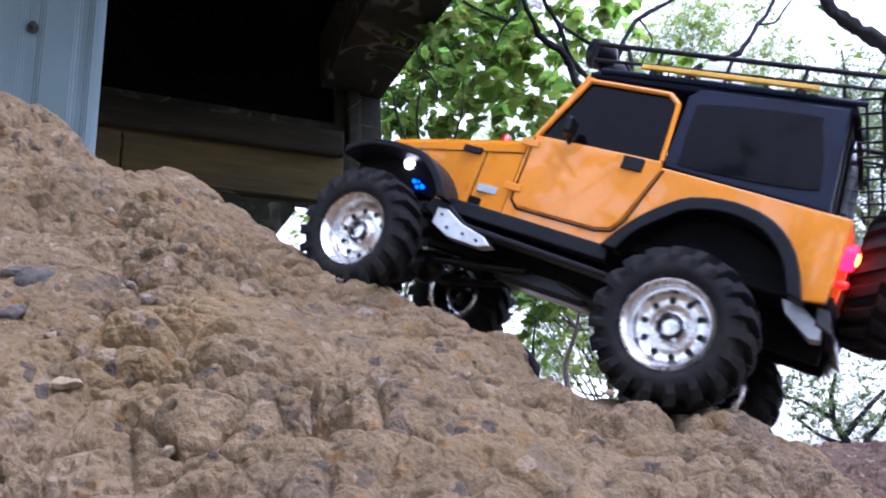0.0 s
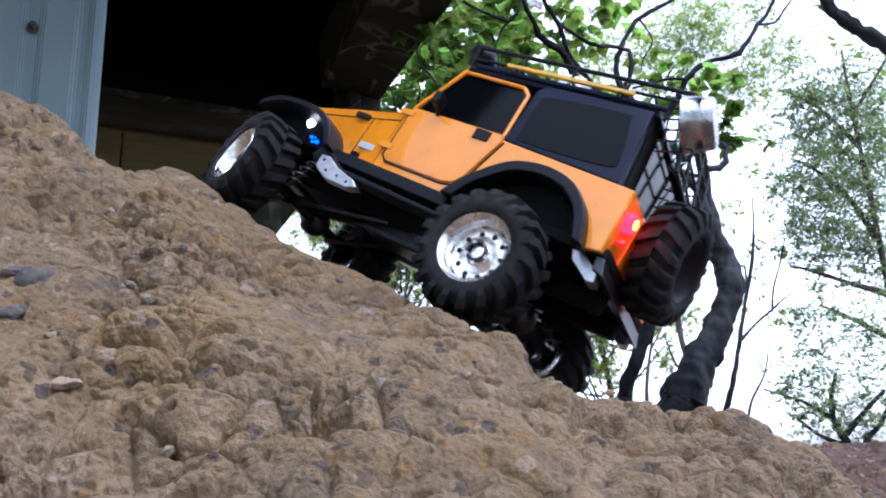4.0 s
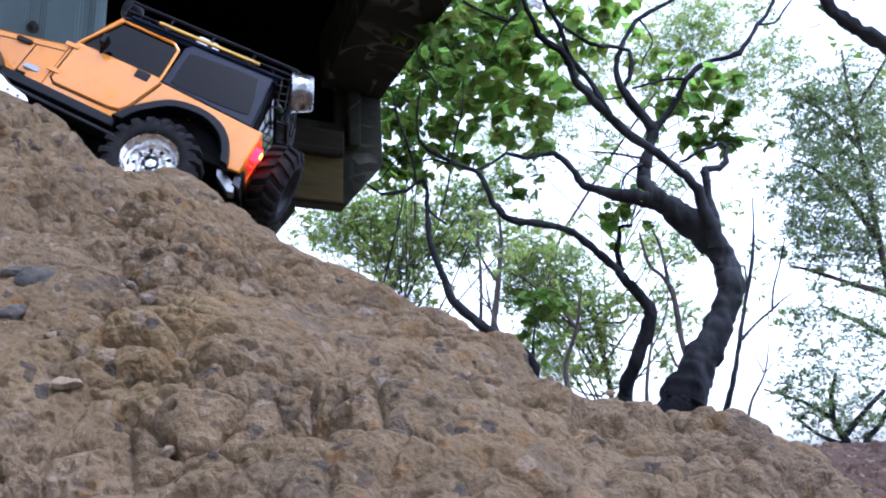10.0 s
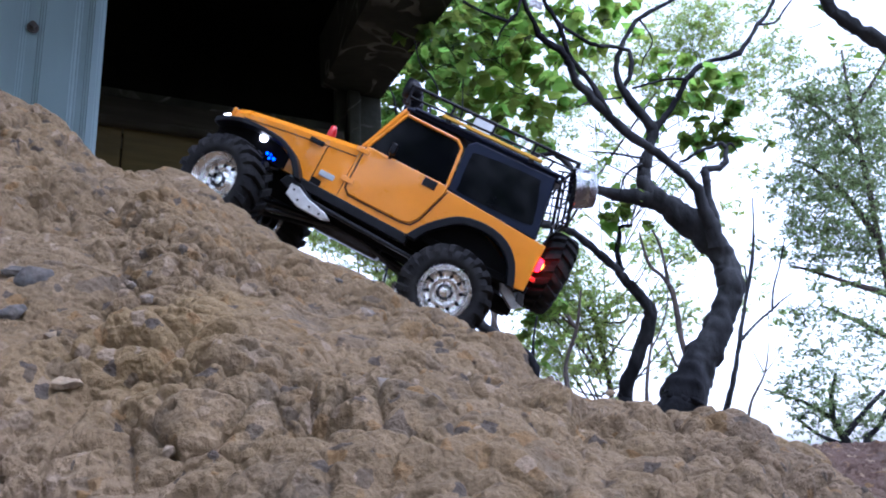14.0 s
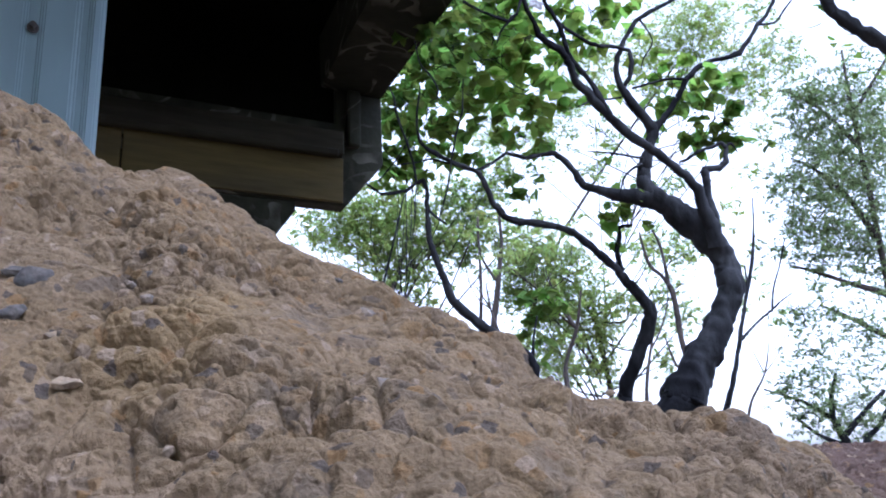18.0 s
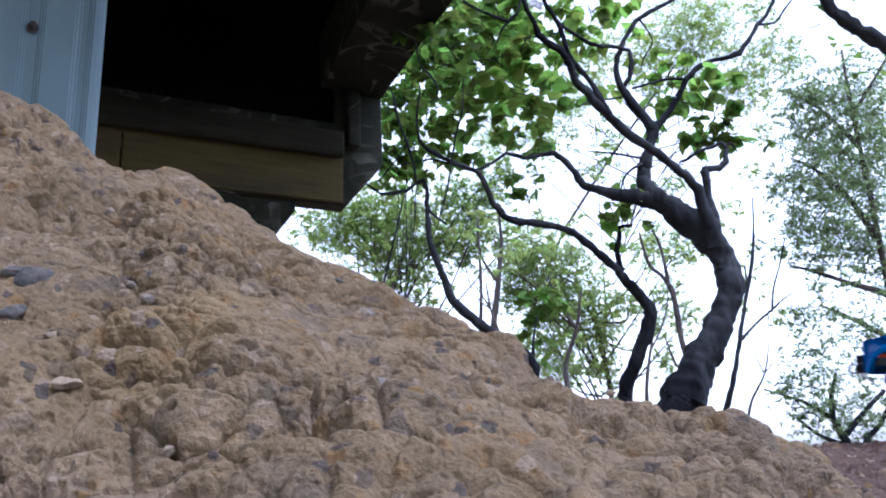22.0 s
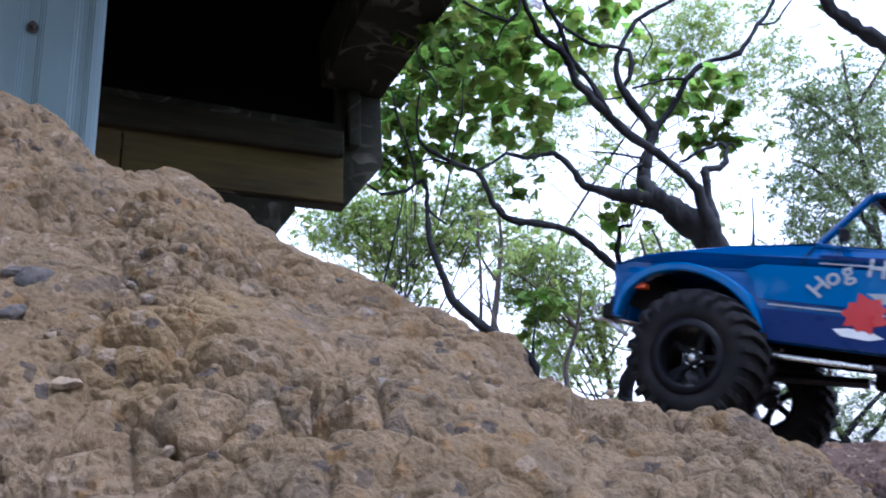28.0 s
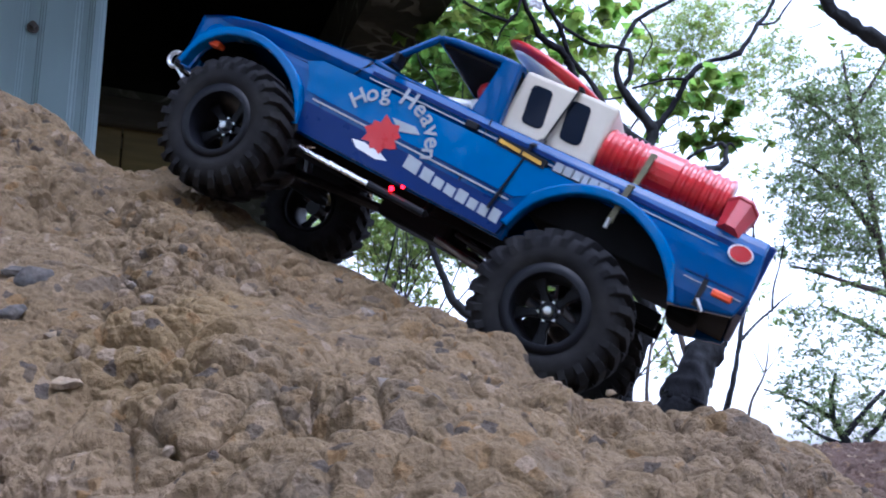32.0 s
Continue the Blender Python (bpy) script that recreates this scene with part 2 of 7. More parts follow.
def tube(bm, rows, sides=10):
    """A tapered, smoothly bent limb through rows of (x, y, z, radius)."""
    pts = [Vector(r[:3]) for r in rows]
    fine = []
    for i in range(len(pts) - 1):
        p0, p1, p2, p3 = pts[max(i - 1, 0)], pts[i], pts[i + 1], pts[min(i + 2, len(pts) - 1)]
        for k in range(4):
            t = k / 4
            fine.append((0.5 * ((2 * p1) + (p2 - p0) * t + (2 * p0 - 5 * p1 + 4 * p2 - p3) * t * t + (3 * p1 - p0 - 3 * p2 + p3) * t ** 3),
                         rows[i][3] + (rows[i + 1][3] - rows[i][3]) * t))
    fine.append((pts[-1], rows[-1][3]))
    rings, side = [], None
    for i, (p, r) in enumerate(fine):
        d = (fine[min(i + 1, len(fine) - 1)][0] - fine[max(i - 1, 0)][0]).normalized()
        side = (side - d * side.dot(d)).normalized() if side else d.orthogonal().normalized()
        up = d.cross(side)
        ring = []
        for k in range(sides):
            a = 2 * math.pi * k / sides
            rr = r * (1 + 0.24 * noise.noise(p * 9 + Vector((math.cos(a), math.sin(a), 0)) * 0.8) + 0.16 * noise.noise(p * 26 + Vector((math.cos(a), math.sin(a), 0)) * 1.4))
            ring.append(bm.verts.new(p + (side * math.cos(a) + up * math.sin(a)) * rr))
        rings.append(ring)
    for a, b in zip(rings, rings[1:]):
        for k in range(sides):
            bm.faces.new((a[k], a[(k + 1) % sides], b[(k + 1) % sides], b[k]))
    bm.faces.new(rings[-1])
# ---- ground: a rubble bank that rises to one side, with a wheel track behind its crest ----
CREST = [  # bearing, steepness seen from the foot
    (-180, -0.04), (-120, 0.06), (-75, 0.36), (-45, 0.44), (-30.4, 0.424), (-28.7, 0.415), (-26.9, 0.4), (-24.5, 0.366),
    (-23.2, 0.353), (-21.7, 0.352), (-19.9, 0.361), (-17.9, 0.353), (-16, 0.333), (-15.1, 0.319), (-13.5, 0.3), (-11.7, 0.279),
    (-10.3, 0.259), (-7.5, 0.239), (-5.9, 0.226), (-3.5, 0.2), (-1.1, 0.181), (1.7, 0.155), (4, 0.129), (5.5, 0.101),
    (6.6, 0.077), (10, 0.060), (11.9, 0.053), (15.5, 0.047), (19, 0.038), (20.6, 0.026), (22.0, 0.010), (22.9, -0.003),
    (24.5, -0.029), (25.9, -0.054), (30, -0.085), (40, -0.10), (60, -0.08), (100, -0.06), (180, -0.04),
]
BEARING, CREST_UP = zip(*CREST)
OUT_AT, OUT = zip(*[
    (-180, 0.9), (-75, 0.95), (-45, 0.92), (-30.4, 0.85), (-23.2, 0.75), (-16, 0.67), (-5.9, 0.59), (1.7, 0.53), (6.6, 0.49), (11.9, 0.51), (19.9, 0.53), (27, 0.57), (40, 0.75), (60, 0.9), (180, 0.9)])
BACK_SLOPE = ([-180, -60, -45, -30, -22, -17, -11, -5, 2, 9, 15, 20, 23, 26, 30, 60, 180], [0.0, 0.1, 0.28, 0.25, 0.10, 0.02, 0.08, 0.16, 0.10, -0.02, -0.05, 0.01, 0.06, 0.13, 0.15, 0.12, 0.0])


def lattice(ix, iy, seed):
    h = np.sin(ix * 127.1 + iy * 311.7 + seed * 74.7) * 43758.5453
    return h - np.floor(h)


def value_noise(x, y, seed):
    ix, iy = np.floor(x), np.floor(y)
    fx, fy = x - ix, y - iy
    fx, fy = fx * fx * (3 - 2 * fx), fy * fy * (3 - 2 * fy)
    a, b = lattice(ix, iy, seed), lattice(ix + 1, iy, seed)
    c, d = lattice(ix, iy + 1, seed), lattice(ix + 1, iy + 1, seed)
    return (a * (1 - fx) + b * fx) * (1 - fy) + (c * (1 - fx) + d * fx) * fy - 0.5


def ground_base(x, y):
    """Height of the bank without its clods: a steep face, a worn track behind the crest and level ground beside it."""
    d, az = np.hypot(x, y), np.degrees(np.arctan2(x, y))
    out, up = np.interp(az, OUT_AT, OUT), np.interp(az, BEARING, CREST_UP)
    top = out * up
    near = np.clip((out - d) / (out * np.interp(az, [-60, -20, 20, 40], [0.62, 0.55, 0.48, 0.6])), 0, 1)
    foot = -0.040 - 0.02 * np.clip(np.abs(az) / 180, 0, 1)
    front = top + (foot - top) * near ** 1.15
    s = np.clip(d - out, 0, None)
    slope = np.interp(az, *BACK_SLOPE)
    fall = np.interp(az, [-180, -60, 15, 22, 180], [0.1, 0.42, 0.30, 0.0, 0.0])
    behind = top - np.interp(az, [-14, -4], [0.024, 0.040]) * np.clip(s / 0.06, 0, 1) + slope * np.minimum(s, 0.40) - np.interp(az, [15, 22], [0.05, 0.0]) * np.clip(s - 0.40, 0, 0.3) - fall * np.clip(s - 0.7, 0, 2.2)
    level = np.interp(d, [0.6, 0.8, 1.0, 1.30, 1.40, 2.6], [-0.055, -0.036, -0.022, 0.001, 0.0, -0.22])
    behind = behind + (np.minimum(level, top + 0.9 * s) - behind) * np.interp(az, [19, 23, 60, 80], [0, 1, 1, 0]) * np.clip(s / 0.05, 0, 1)
    z = np.where(d < out, front, behind)
    flat = np.clip((d - 3.0) / 5.0, 0, 1)
    return z * (1 - flat) - 0.60 * flat


def track_share(x, y):
    """1 on the worn track behind the crest, 0 on the bank in front of it."""
    d, az = np.hypot(x, y), np.degrees(np.arctan2(x, y))
    return np.clip((d - np.interp(az, OUT_AT, OUT)) / 0.05, 0, 1)


def hash3(ix, iy, iz, seed):
    h = np.sin(ix * 127.1 + iy * 311.7 + iz * 74.7 + seed * 53.3) * 43758.5453
    return h - np.floor(h)


def noise3(p, scale, seed):
    """Smooth noise in space, from -0.5 to 0.5."""
    g = p * scale
    i = np.floor(g)
    t = g - i
    t = t * t * (3 - 2 * t)
    total = 0
    for cx in (0, 1):
        for cy in (0, 1):
            for cz in (0, 1):
                w = (t[0] if cx else 1 - t[0]) * (t[1] if cy else 1 - t[1]) * (t[2] if cz else 1 - t[2])
                total = total + w * hash3(i[0] + cx, i[1] + cy, i[2] + cz, seed)
    return total - 0.5


def clods(p, size, seed):
    """Lumps packed in space: how far a point lies from the joints between them, and a number for its lump."""
    g = p / size
    i = np.floor(g)
    first, second, mark = np.full(g.shape[1], 9.0), np.full(g.shape[1], 9.0), np.zeros(g.shape[1])
    for cx in (-1, 0, 1):
        for cy in (-1, 0, 1):
            for cz in (-1, 0, 1):
                j = (i[0] + cx, i[1] + cy, i[2] + cz)
                d = sum((j[k] + hash3(*j, seed + k) - g[k]) ** 2 for k in range(3))
                nearer = d < first
                second = np.where(nearer, first, np.minimum(second, d))
                mark = np.where(nearer, hash3(*j, seed + 5), mark)
                first = np.where(nearer, d, first)
    return np.sqrt(second) - np.sqrt(first), mark


def relief(p):
    """How far the crumbling face stands out: packed lumps of three sizes with open joints, smooth washed patches, pits and grit."""
    warp = np.stack([noise3(p, 45, 61 + k) for k in range(3)]) * 0.006 + np.stack([noise3(p, 130, 81 + k) for k in range(3)]) * 0.0016
    q = p + warp
    q = q * np.array([[0.9], [1.0], [1.25]])
    rough = np.clip(0.66 + 2.2 * noise3(p, 11, 3) + 0.8 * noise3(p, 26, 4) + 1.0 * np.clip(p[0] * 8, 0, 1), 0.10, 1.6)
    washed = np.clip((-0.05 - 0.45 * p[0] - p[2] + 0.25 * noise3(p, 13, 6)) / 0.08, 0, 1) * np.clip(-p[0] / 0.08, 0, 1)
    rough = rough * (1 - 0.55 * washed)
    h = 0.001 + 0.009 * noise3(p, 9, 5) + 0.015 * noise3(p, 19, 7) + 0.010 * noise3(p * np.array([[1.0], [1.0], [1.6]]), 42, 8)
    for size, deep, wide, seed in ((0.056, 0.0075, 0.42, 17), (0.027, 0.0068, 0.46, 11), (0.0125, 0.0022, 0.50, 23), (0.0060, 0.0007, 0.40, 37)):
        gap, mark = clods(q, size, seed)
        h = h + deep * rough * (np.sqrt(1 - (1 - np.clip(gap / wide, 0, 1)) ** 2) * (0.35 + 1.2 * mark) - 0.72)
    crack = np.clip(1 - np.abs(noise3(q, 24, 41)) / 0.045, 0, 1) * np.clip(0.1 + 3.0 * noise3(p, 15, 43), 0, 1)
    h = h - 0.003 * crack * (1 - washed) - 0.055 * rough * np.clip(noise3(q, 75, 51) - 0.26, 0, 0.2) - 0.032 * rough * np.clip(noise3(q, 150, 53) - 0.24, 0, 0.2)
    return h + (0.0020 * noise3(p, 150, 9) + 0.0011 * noise3(p, 310, 10) + 0.0006 * noise3(p, 620, 12)) * (0.5 + 0.6 * rough)


def build_ground():
    az = np.concatenate([np.arange(-180, -33, 2.0), np.arange(-33, 33, 0.088), np.arange(33, 180, 2.0)])
    ring = np.concatenate([[0.002, 0.1, 0.25], np.linspace(0.36, 1.06, 700), np.geomspace(1.063, 3.2, 170), np.geomspace(3.4, 600, 45)])
    a, r = np.meshgrid(az, ring)
    r = r * np.interp(a, OUT_AT, OUT)
    x, y = r * np.sin(np.radians(a)), r * np.cos(np.radians(a))
    z = ground_base(x, y)
    rows, cols = x.shape
    p = np.stack([x, y, z]).reshape(3, -1)
    e = 0.008
    gx = (ground_base(p[0] + e, p[1]) - ground_base(p[0] - e, p[1])) / (2 * e)
    gy = (ground_base(p[0], p[1] + e) - ground_base(p[0], p[1] - e)) / (2 * e)
    n = np.stack([-gx, -gy, np.ones_like(gx)])
    n = n / np.linalg.norm(n, axis=0)
    d = np.hypot(p[0], p[1])
    share = np.clip((d - 0.10) / 0.06, 0, 1) * np.clip((2.6 - d) / 1.0, 0, 1) * (1 - 0.45 * track_share(p[0], p[1])) * (1 - 0.58 * np.clip(1 - np.abs(d - np.interp(np.degrees(np.arctan2(p[0], p[1])), OUT_AT, OUT)) / 0.05, 0, 1))
    keep = share > 0
    p[:, keep] += (n[:, keep] * relief(p[:, keep]) * share[keep])
    p[2] += np.clip((d - 2.2) / 3, 0, 1) * 0.12 * value_noise(p[0] * 0.8, p[1] * 0.8, 14)
    verts = p.T
    i, j = np.meshgrid(np.arange(rows - 1), np.arange(cols), indexing="ij")
    j2 = (j + 1) % cols
    quads = np.stack([i * cols + j, (i + 1) * cols + j, (i + 1) * cols + j2, i * cols + j2], -1).reshape(-1, 4)
    me = bpy.data.meshes.new("ground")
    me.vertices.add(len(verts))
    me.vertices.foreach_set("co", np.ascontiguousarray(verts).ravel())
    me.loops.add(quads.size)
    me.loops.foreach_set("vertex_index", quads.ravel().astype(np.int32))
    me.polygons.add(len(quads))
    me.polygons.foreach_set("loop_start", np.arange(0, quads.size, 4, dtype=np.int32))
    me.polygons.foreach_set("use_smooth", np.ones(len(quads), dtype=bool))
    me.update(calc_edges=True)
    me.materials.append(EARTH)
    return tagged(new("ground", me), "compacted ochre rubble bank with grit and half-buried stones", "ground", kind="structure")


build_ground()

# ---- single stones lying in the bank: bearing and rise from the foot, size by distance, material ----
GREYSTONE = mat("grey_stone", (0.11, 0.098, 0.088), rough=0.9, vary=0.25, scale=400, bump=0.9, second=(0.20, 0.155, 0.115))
STONES = [
    (-27.36, 0.2140, 0.0208, SLATE),
    (-28.40, 0.1763, 0.0139, SLATE),
    (-28.56, 0.2214, 0.0111, SLATE),
    (-19.44, 0.2450, 0.0104, SLATE),
    (-20.46, 0.2234, 0.0083, SLATE),
    (-20.38, 0.1969, 0.0083, GREYSTONE),
    (-24.33, 0.2056, 0.0069, GREYSTONE),
    (-23.13, 0.2992, 0.0049, PALE),
    (-5.72, 0.1781, 0.0139, GREYSTONE),
    (-7.60, 0.2220, 0.0062, SLATE),
    (-10.07, 0.0649, 0.0250, ROCK),
    (-5.97, 0.0282, 0.0180, ROCK),
    (-4.47, 0.0909, 0.0208, GREYSTONE),
    (-9.01, -0.0008, 0.0180, GREYSTONE),
    (-17.01, 0.0598, 0.0062, PALE),
    (-14.48, 0.0231, 0.0069, SLATE),
    (-24.94, 0.0988, 0.0130, ROCK),
    (-27.81, 0.1115, 0.0194, ROCK),
    (-19.29, 0.0528, 0.0153, ROCK),
    (-18.50, 0.0212, 0.0104, ROCK),
    (12.86, -0.0313, 0.0222, ROCK),
    (17.67, -0.0289, 0.0236, ROCK),
    (10.13, -0.0275, 0.0167, ROCK),
    (11.15, 0.0729, 0.0062, ROCK),
    (-11.19, 0.2491, 0.0056, PALE),
    (-21.57, 0.2122, 0.0062, GREYSTONE),
    (-2.76, 0.1454, 0.0083, ROCK),
    (1.14, 0.1017, 0.0097, ROCK),
    (-0.91, 0.0555, 0.0097, GREYSTONE),
    (3.40, 0.0597, 0.0104, ROCK),
    (-12.71, 0.1203, 0.0090, ROCK),
    (-22.93, 0.1549, 0.0097, GREYSTONE),
    (-26.08, 0.1498, 0.0069, ROCK),
]
STONE_WORDS = {"slate_stone": "dark slate-grey stone half buried in the bank", "stone": "ochre sandstone lump half buried in the bank",
               "grey_stone": "grey stone half buried in the bank", "pale_stone": "pale gritty pebble half buried in the bank"}


def on_bank(bearing, rise):
    """The place on the bank's face that lies in a direction from its foot, and the way out of the face."""
    a = radians(bearing)
    d = np.linspace(0.16, 1.1, 900)
    hit = np.argmax(ground_base(d * math.sin(a), d * math.cos(a)) >= rise * d)
    p = Vector((d[hit] * math.sin(a), d[hit] * math.cos(a), d[hit] * rise))
    return p, Vector((-math.sin(a), -math.cos(a), 1.2)).normalized()


def stone(bearing, rise, size, material, seed):
    """A worn, faceted stone, flattened and sunk by half."""
    rng = random.Random(seed)
    p, out = on_bank(bearing, rise)
    r = size * p.length
    bm = bmesh.new()
    bmesh.ops.create_icosphere(bm, subdivisions=4, radius=1)
    shift = Vector((rng.uniform(0, 50), rng.uniform(0, 50), rng.uniform(0, 50)))
    cuts = [(Vector((rng.gauss(0, 1), rng.gauss(0, 1), rng.gauss(0, 1))).normalized(), rng.uniform(0.55, 0.85)) for _ in range(10)]
    for v in bm.verts:
        q = v.co.copy()
        for n, d in cuts:
            over = q.dot(n) - d
            if over > 0:
                q -= n * over * 0.85
        v.co = q * (1 + 0.22 * noise.noise(q * 1.6 + shift) + 0.10 * noise.noise(q * 4 + shift) + 0.05 * noise.noise(q * 11 + shift))
    bm.transform(Matrix.Diagonal((r * rng.uniform(1.0, 1.35), r * rng.uniform(0.8, 1.1), r * rng.uniform(0.7, 0.9), 1)))
    ob = part("stone", bm, material, None, "", True)
    ob.matrix_basis = pose(*(p - out * r * 0.42), rng.uniform(-25, 25), rng.uniform(-25, 15), rng.uniform(-30, 30))
    return tagged(ob, STONE_WORDS[material.name], "stone", "stones in the bank")


for number, row in enumerate(STONES):
    stone(*row, number)
# ---- the footbridge overhead: axes along it and across it ----
ALONG = pose(0.335, 0.135, 0.525, 0, 0, 22)      # local y runs along the bridge, local x across it


def bridge():
    b = tagged(new("bridge"), "weathered concrete bridge end with shade-black underside and boarded crosshead", "bridge", kind="structure")
    b.matrix_basis = ALONG
    bm = bmesh.new()
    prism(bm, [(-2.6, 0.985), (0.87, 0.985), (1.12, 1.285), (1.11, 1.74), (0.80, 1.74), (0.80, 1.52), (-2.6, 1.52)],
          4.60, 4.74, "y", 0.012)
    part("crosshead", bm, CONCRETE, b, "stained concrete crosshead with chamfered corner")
    # Black sheet added where the recess is only in deep shade.
    bm = bmesh.new()
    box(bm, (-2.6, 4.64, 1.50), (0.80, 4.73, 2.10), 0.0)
    part("void_shade_wall", bm, SOFFIT, b, "added black wall standing for the shaded void")
    bm = bmesh.new()
    box(bm, (0.87, 4.54, 1.36), (0.955, 4.597, 1.735), 0.012)
    part("pilaster", bm, CONCRETE, b)
    bm = bmesh.new()
    box(bm, (-2.55, 4.535, 1.285), (0.845, 4.597, 1.445), 0.01)
    box(bm, (-2.55, 4.50, 1.265), (0.80, 4.56, 1.31), 0.008)
    part("ledge", bm, TIMBER, b, "dark timber ledge above the boards")
    for k, (lo, hi) in enumerate(((-2.54, -1.55), (-1.545, -0.42), (-0.412, 0.845))):
        bm = bmesh.new()
        box(bm, (lo, 4.572 - 0.004 * (k % 2), 0.997), (hi, 4.596, 1.28), 0.004)
        part("board", bm, BOARD, b, "yellowed weathered board")
    bm = bmesh.new()
    prism(bm, [(-0.35, 0.62), (0.34, 0.62), (0.56, 0.93), (0.56, 0.984), (-0.35, 0.984)], 4.61, 4.73, "y", 0.01)
    part("bearing_block", bm, CONCRETE, b)
    # Added wall that keeps daylight from under the bridge.
    bm = bmesh.new()
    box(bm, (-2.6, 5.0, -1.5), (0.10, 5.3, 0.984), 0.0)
    part("light_block_wall", bm, SOFFIT, b, "added black wall closing off light below the bridge")
    for ob in b.children:
        for v in ob.data.vertices:      # the crosshead stands a little askew to the beams
            v.co.y += 0.09 * (v.co.x - 0.86)
    bm = bmesh.new()
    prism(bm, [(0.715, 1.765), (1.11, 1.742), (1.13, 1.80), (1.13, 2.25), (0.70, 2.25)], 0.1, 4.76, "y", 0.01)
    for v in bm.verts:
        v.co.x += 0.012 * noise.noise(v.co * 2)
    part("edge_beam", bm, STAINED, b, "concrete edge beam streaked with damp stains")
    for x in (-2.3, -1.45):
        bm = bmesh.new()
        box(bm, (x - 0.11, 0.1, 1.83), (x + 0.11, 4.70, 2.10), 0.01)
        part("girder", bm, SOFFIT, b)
    # Slab coloured black in place of the shade on its underside.
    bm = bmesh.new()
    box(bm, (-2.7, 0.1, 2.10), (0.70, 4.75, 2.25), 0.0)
    part("deck_slab", bm, SOFFIT, b, "concrete slab coloured black for shade")
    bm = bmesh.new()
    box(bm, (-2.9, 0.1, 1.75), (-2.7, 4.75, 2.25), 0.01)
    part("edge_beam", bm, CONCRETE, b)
    return b


def column():
    """A fluted steel post that carries the bridge, with shallow folds down its face."""
    c = tagged(new("steel_column"), "pale grey-green painted steel column with shallow vertical folds", "column", kind="structure")
    c.matrix_basis = pose(-1.50, 2.70, 0.43, 0, 0, 27)
    bm = bmesh.new()
    outline = [(-0.30, -0.10), (-0.25, -0.12), (-0.215, -0.12), (-0.205, -0.108), (-0.145, -0.108), (-0.135, -0.12), (-0.02, -0.125), (-0.01, -0.113),
               (0.035, -0.113), (0.045, -0.125), (0.15, -0.12), (0.165, -0.108), (0.195, -0.108), (0.205, -0.12), (0.235, -0.11), (0.25, -0.085),
               (0.25, 0.10), (-0.30, 0.10)]
    prism(bm, outline, -0.9, 1.78, "z")
    bm.verts.ensure_lookup_table()
    bmesh.ops.bevel(bm, geom=[e for e in bm.edges if abs(e.verts[0].co.z - e.verts[1].co.z) > 1], offset=0.005, segments=2, affect="EDGES")
    part("shaft", bm, STEEL, c, smooth=False)
    bm = bmesh.new()
    box(bm, (-0.36, -0.17, 1.74), (0.31, 0.17, 1.828), 0.01)
    part("cap_plate", bm, STEEL, c)
    bm = bmesh.new()
    rod(bm, (0.012, -0.110, 1.105), (0.012, -0.150, 1.105), 0.012, sides=6)
    rod(bm, (0.012, -0.110, 1.105), (0.012, -0.122, 1.105), 0.02, sides=14)
    rod(bm, (0.012, -0.142, 1.105), (0.020, -0.146, 1.072), 0.006, 0.002, sides=6)
    part("bolt", bm, SLATE, c, "rusty dark bolt")
    return c


bridge()
column()
# ---- trees: limbs as rows of (x, y, z, radius) ----
LIMBS_BIG = []
LIMBS_BIG.append([(1.08, 3.86, 0.20, 0.110), (1.11, 3.86, 0.26, 0.106), (1.19, 3.87, 0.39, 0.091), (1.28, 3.88, 0.52, 0.076), (1.35, 3.89, 0.65, 0.066), (1.40, 3.90, 0.77, 0.069), (1.39, 3.91, 0.88, 0.067), (1.34, 3.91, 0.99, 0.070), (1.25, 3.92, 1.09, 0.071), (1.15, 3.93, 1.20, 0.063), (1.06, 3.94, 1.26, 0.054)])
LIMBS_BIG.append([(1.06, 3.94, 1.25, 0.049), (0.91, 3.92, 1.26, 0.031), (0.79, 3.90, 1.29, 0.024), (0.72, 3.89, 1.31, 0.020), (0.68, 3.88, 1.37, 0.017), (0.63, 3.87, 1.44, 0.016), (0.57, 3.86, 1.48, 0.013), (0.52, 3.85, 1.47, 0.011), (0.43, 3.84, 1.45, 0.010), (0.33, 3.82, 1.47, 0.008), (0.26, 3.81, 1.42, 0.008), (0.19, 3.80, 1.38, 0.007)])
LIMBS_BIG.append([(1.06, 3.94, 1.25, 0.049), (1.03, 3.93, 1.33, 0.039), (1.04, 3.92, 1.40, 0.033), (1.06, 3.90, 1.48, 0.030), (1.09, 3.89, 1.57, 0.029), (1.08, 3.88, 1.63, 0.026), (0.99, 3.86, 1.74, 0.022), (0.94, 3.85, 1.83, 0.019), (0.92, 3.84, 1.90, 0.015), (0.93, 3.82, 1.98, 0.015), (0.97, 3.81, 2.07, 0.013), (1.03, 3.79, 2.16, 0.013), (1.11, 3.78, 2.21, 0.012), (1.18, 3.77, 2.24, 0.010), (1.30, 3.75, 2.29, 0.009)])
LIMBS_BIG.append([(0.96, 3.86, 1.83, 0.013), (0.99, 3.84, 1.88, 0.013), (1.00, 3.82, 1.95, 0.012), (0.99, 3.81, 2.01, 0.010), (0.92, 3.79, 2.02, 0.010), (0.83, 3.77, 2.02, 0.010), (0.77, 3.75, 2.03, 0.010), (0.71, 3.73, 2.06, 0.010), (0.65, 3.72, 2.10, 0.009), (0.61, 3.70, 2.13, 0.007)])
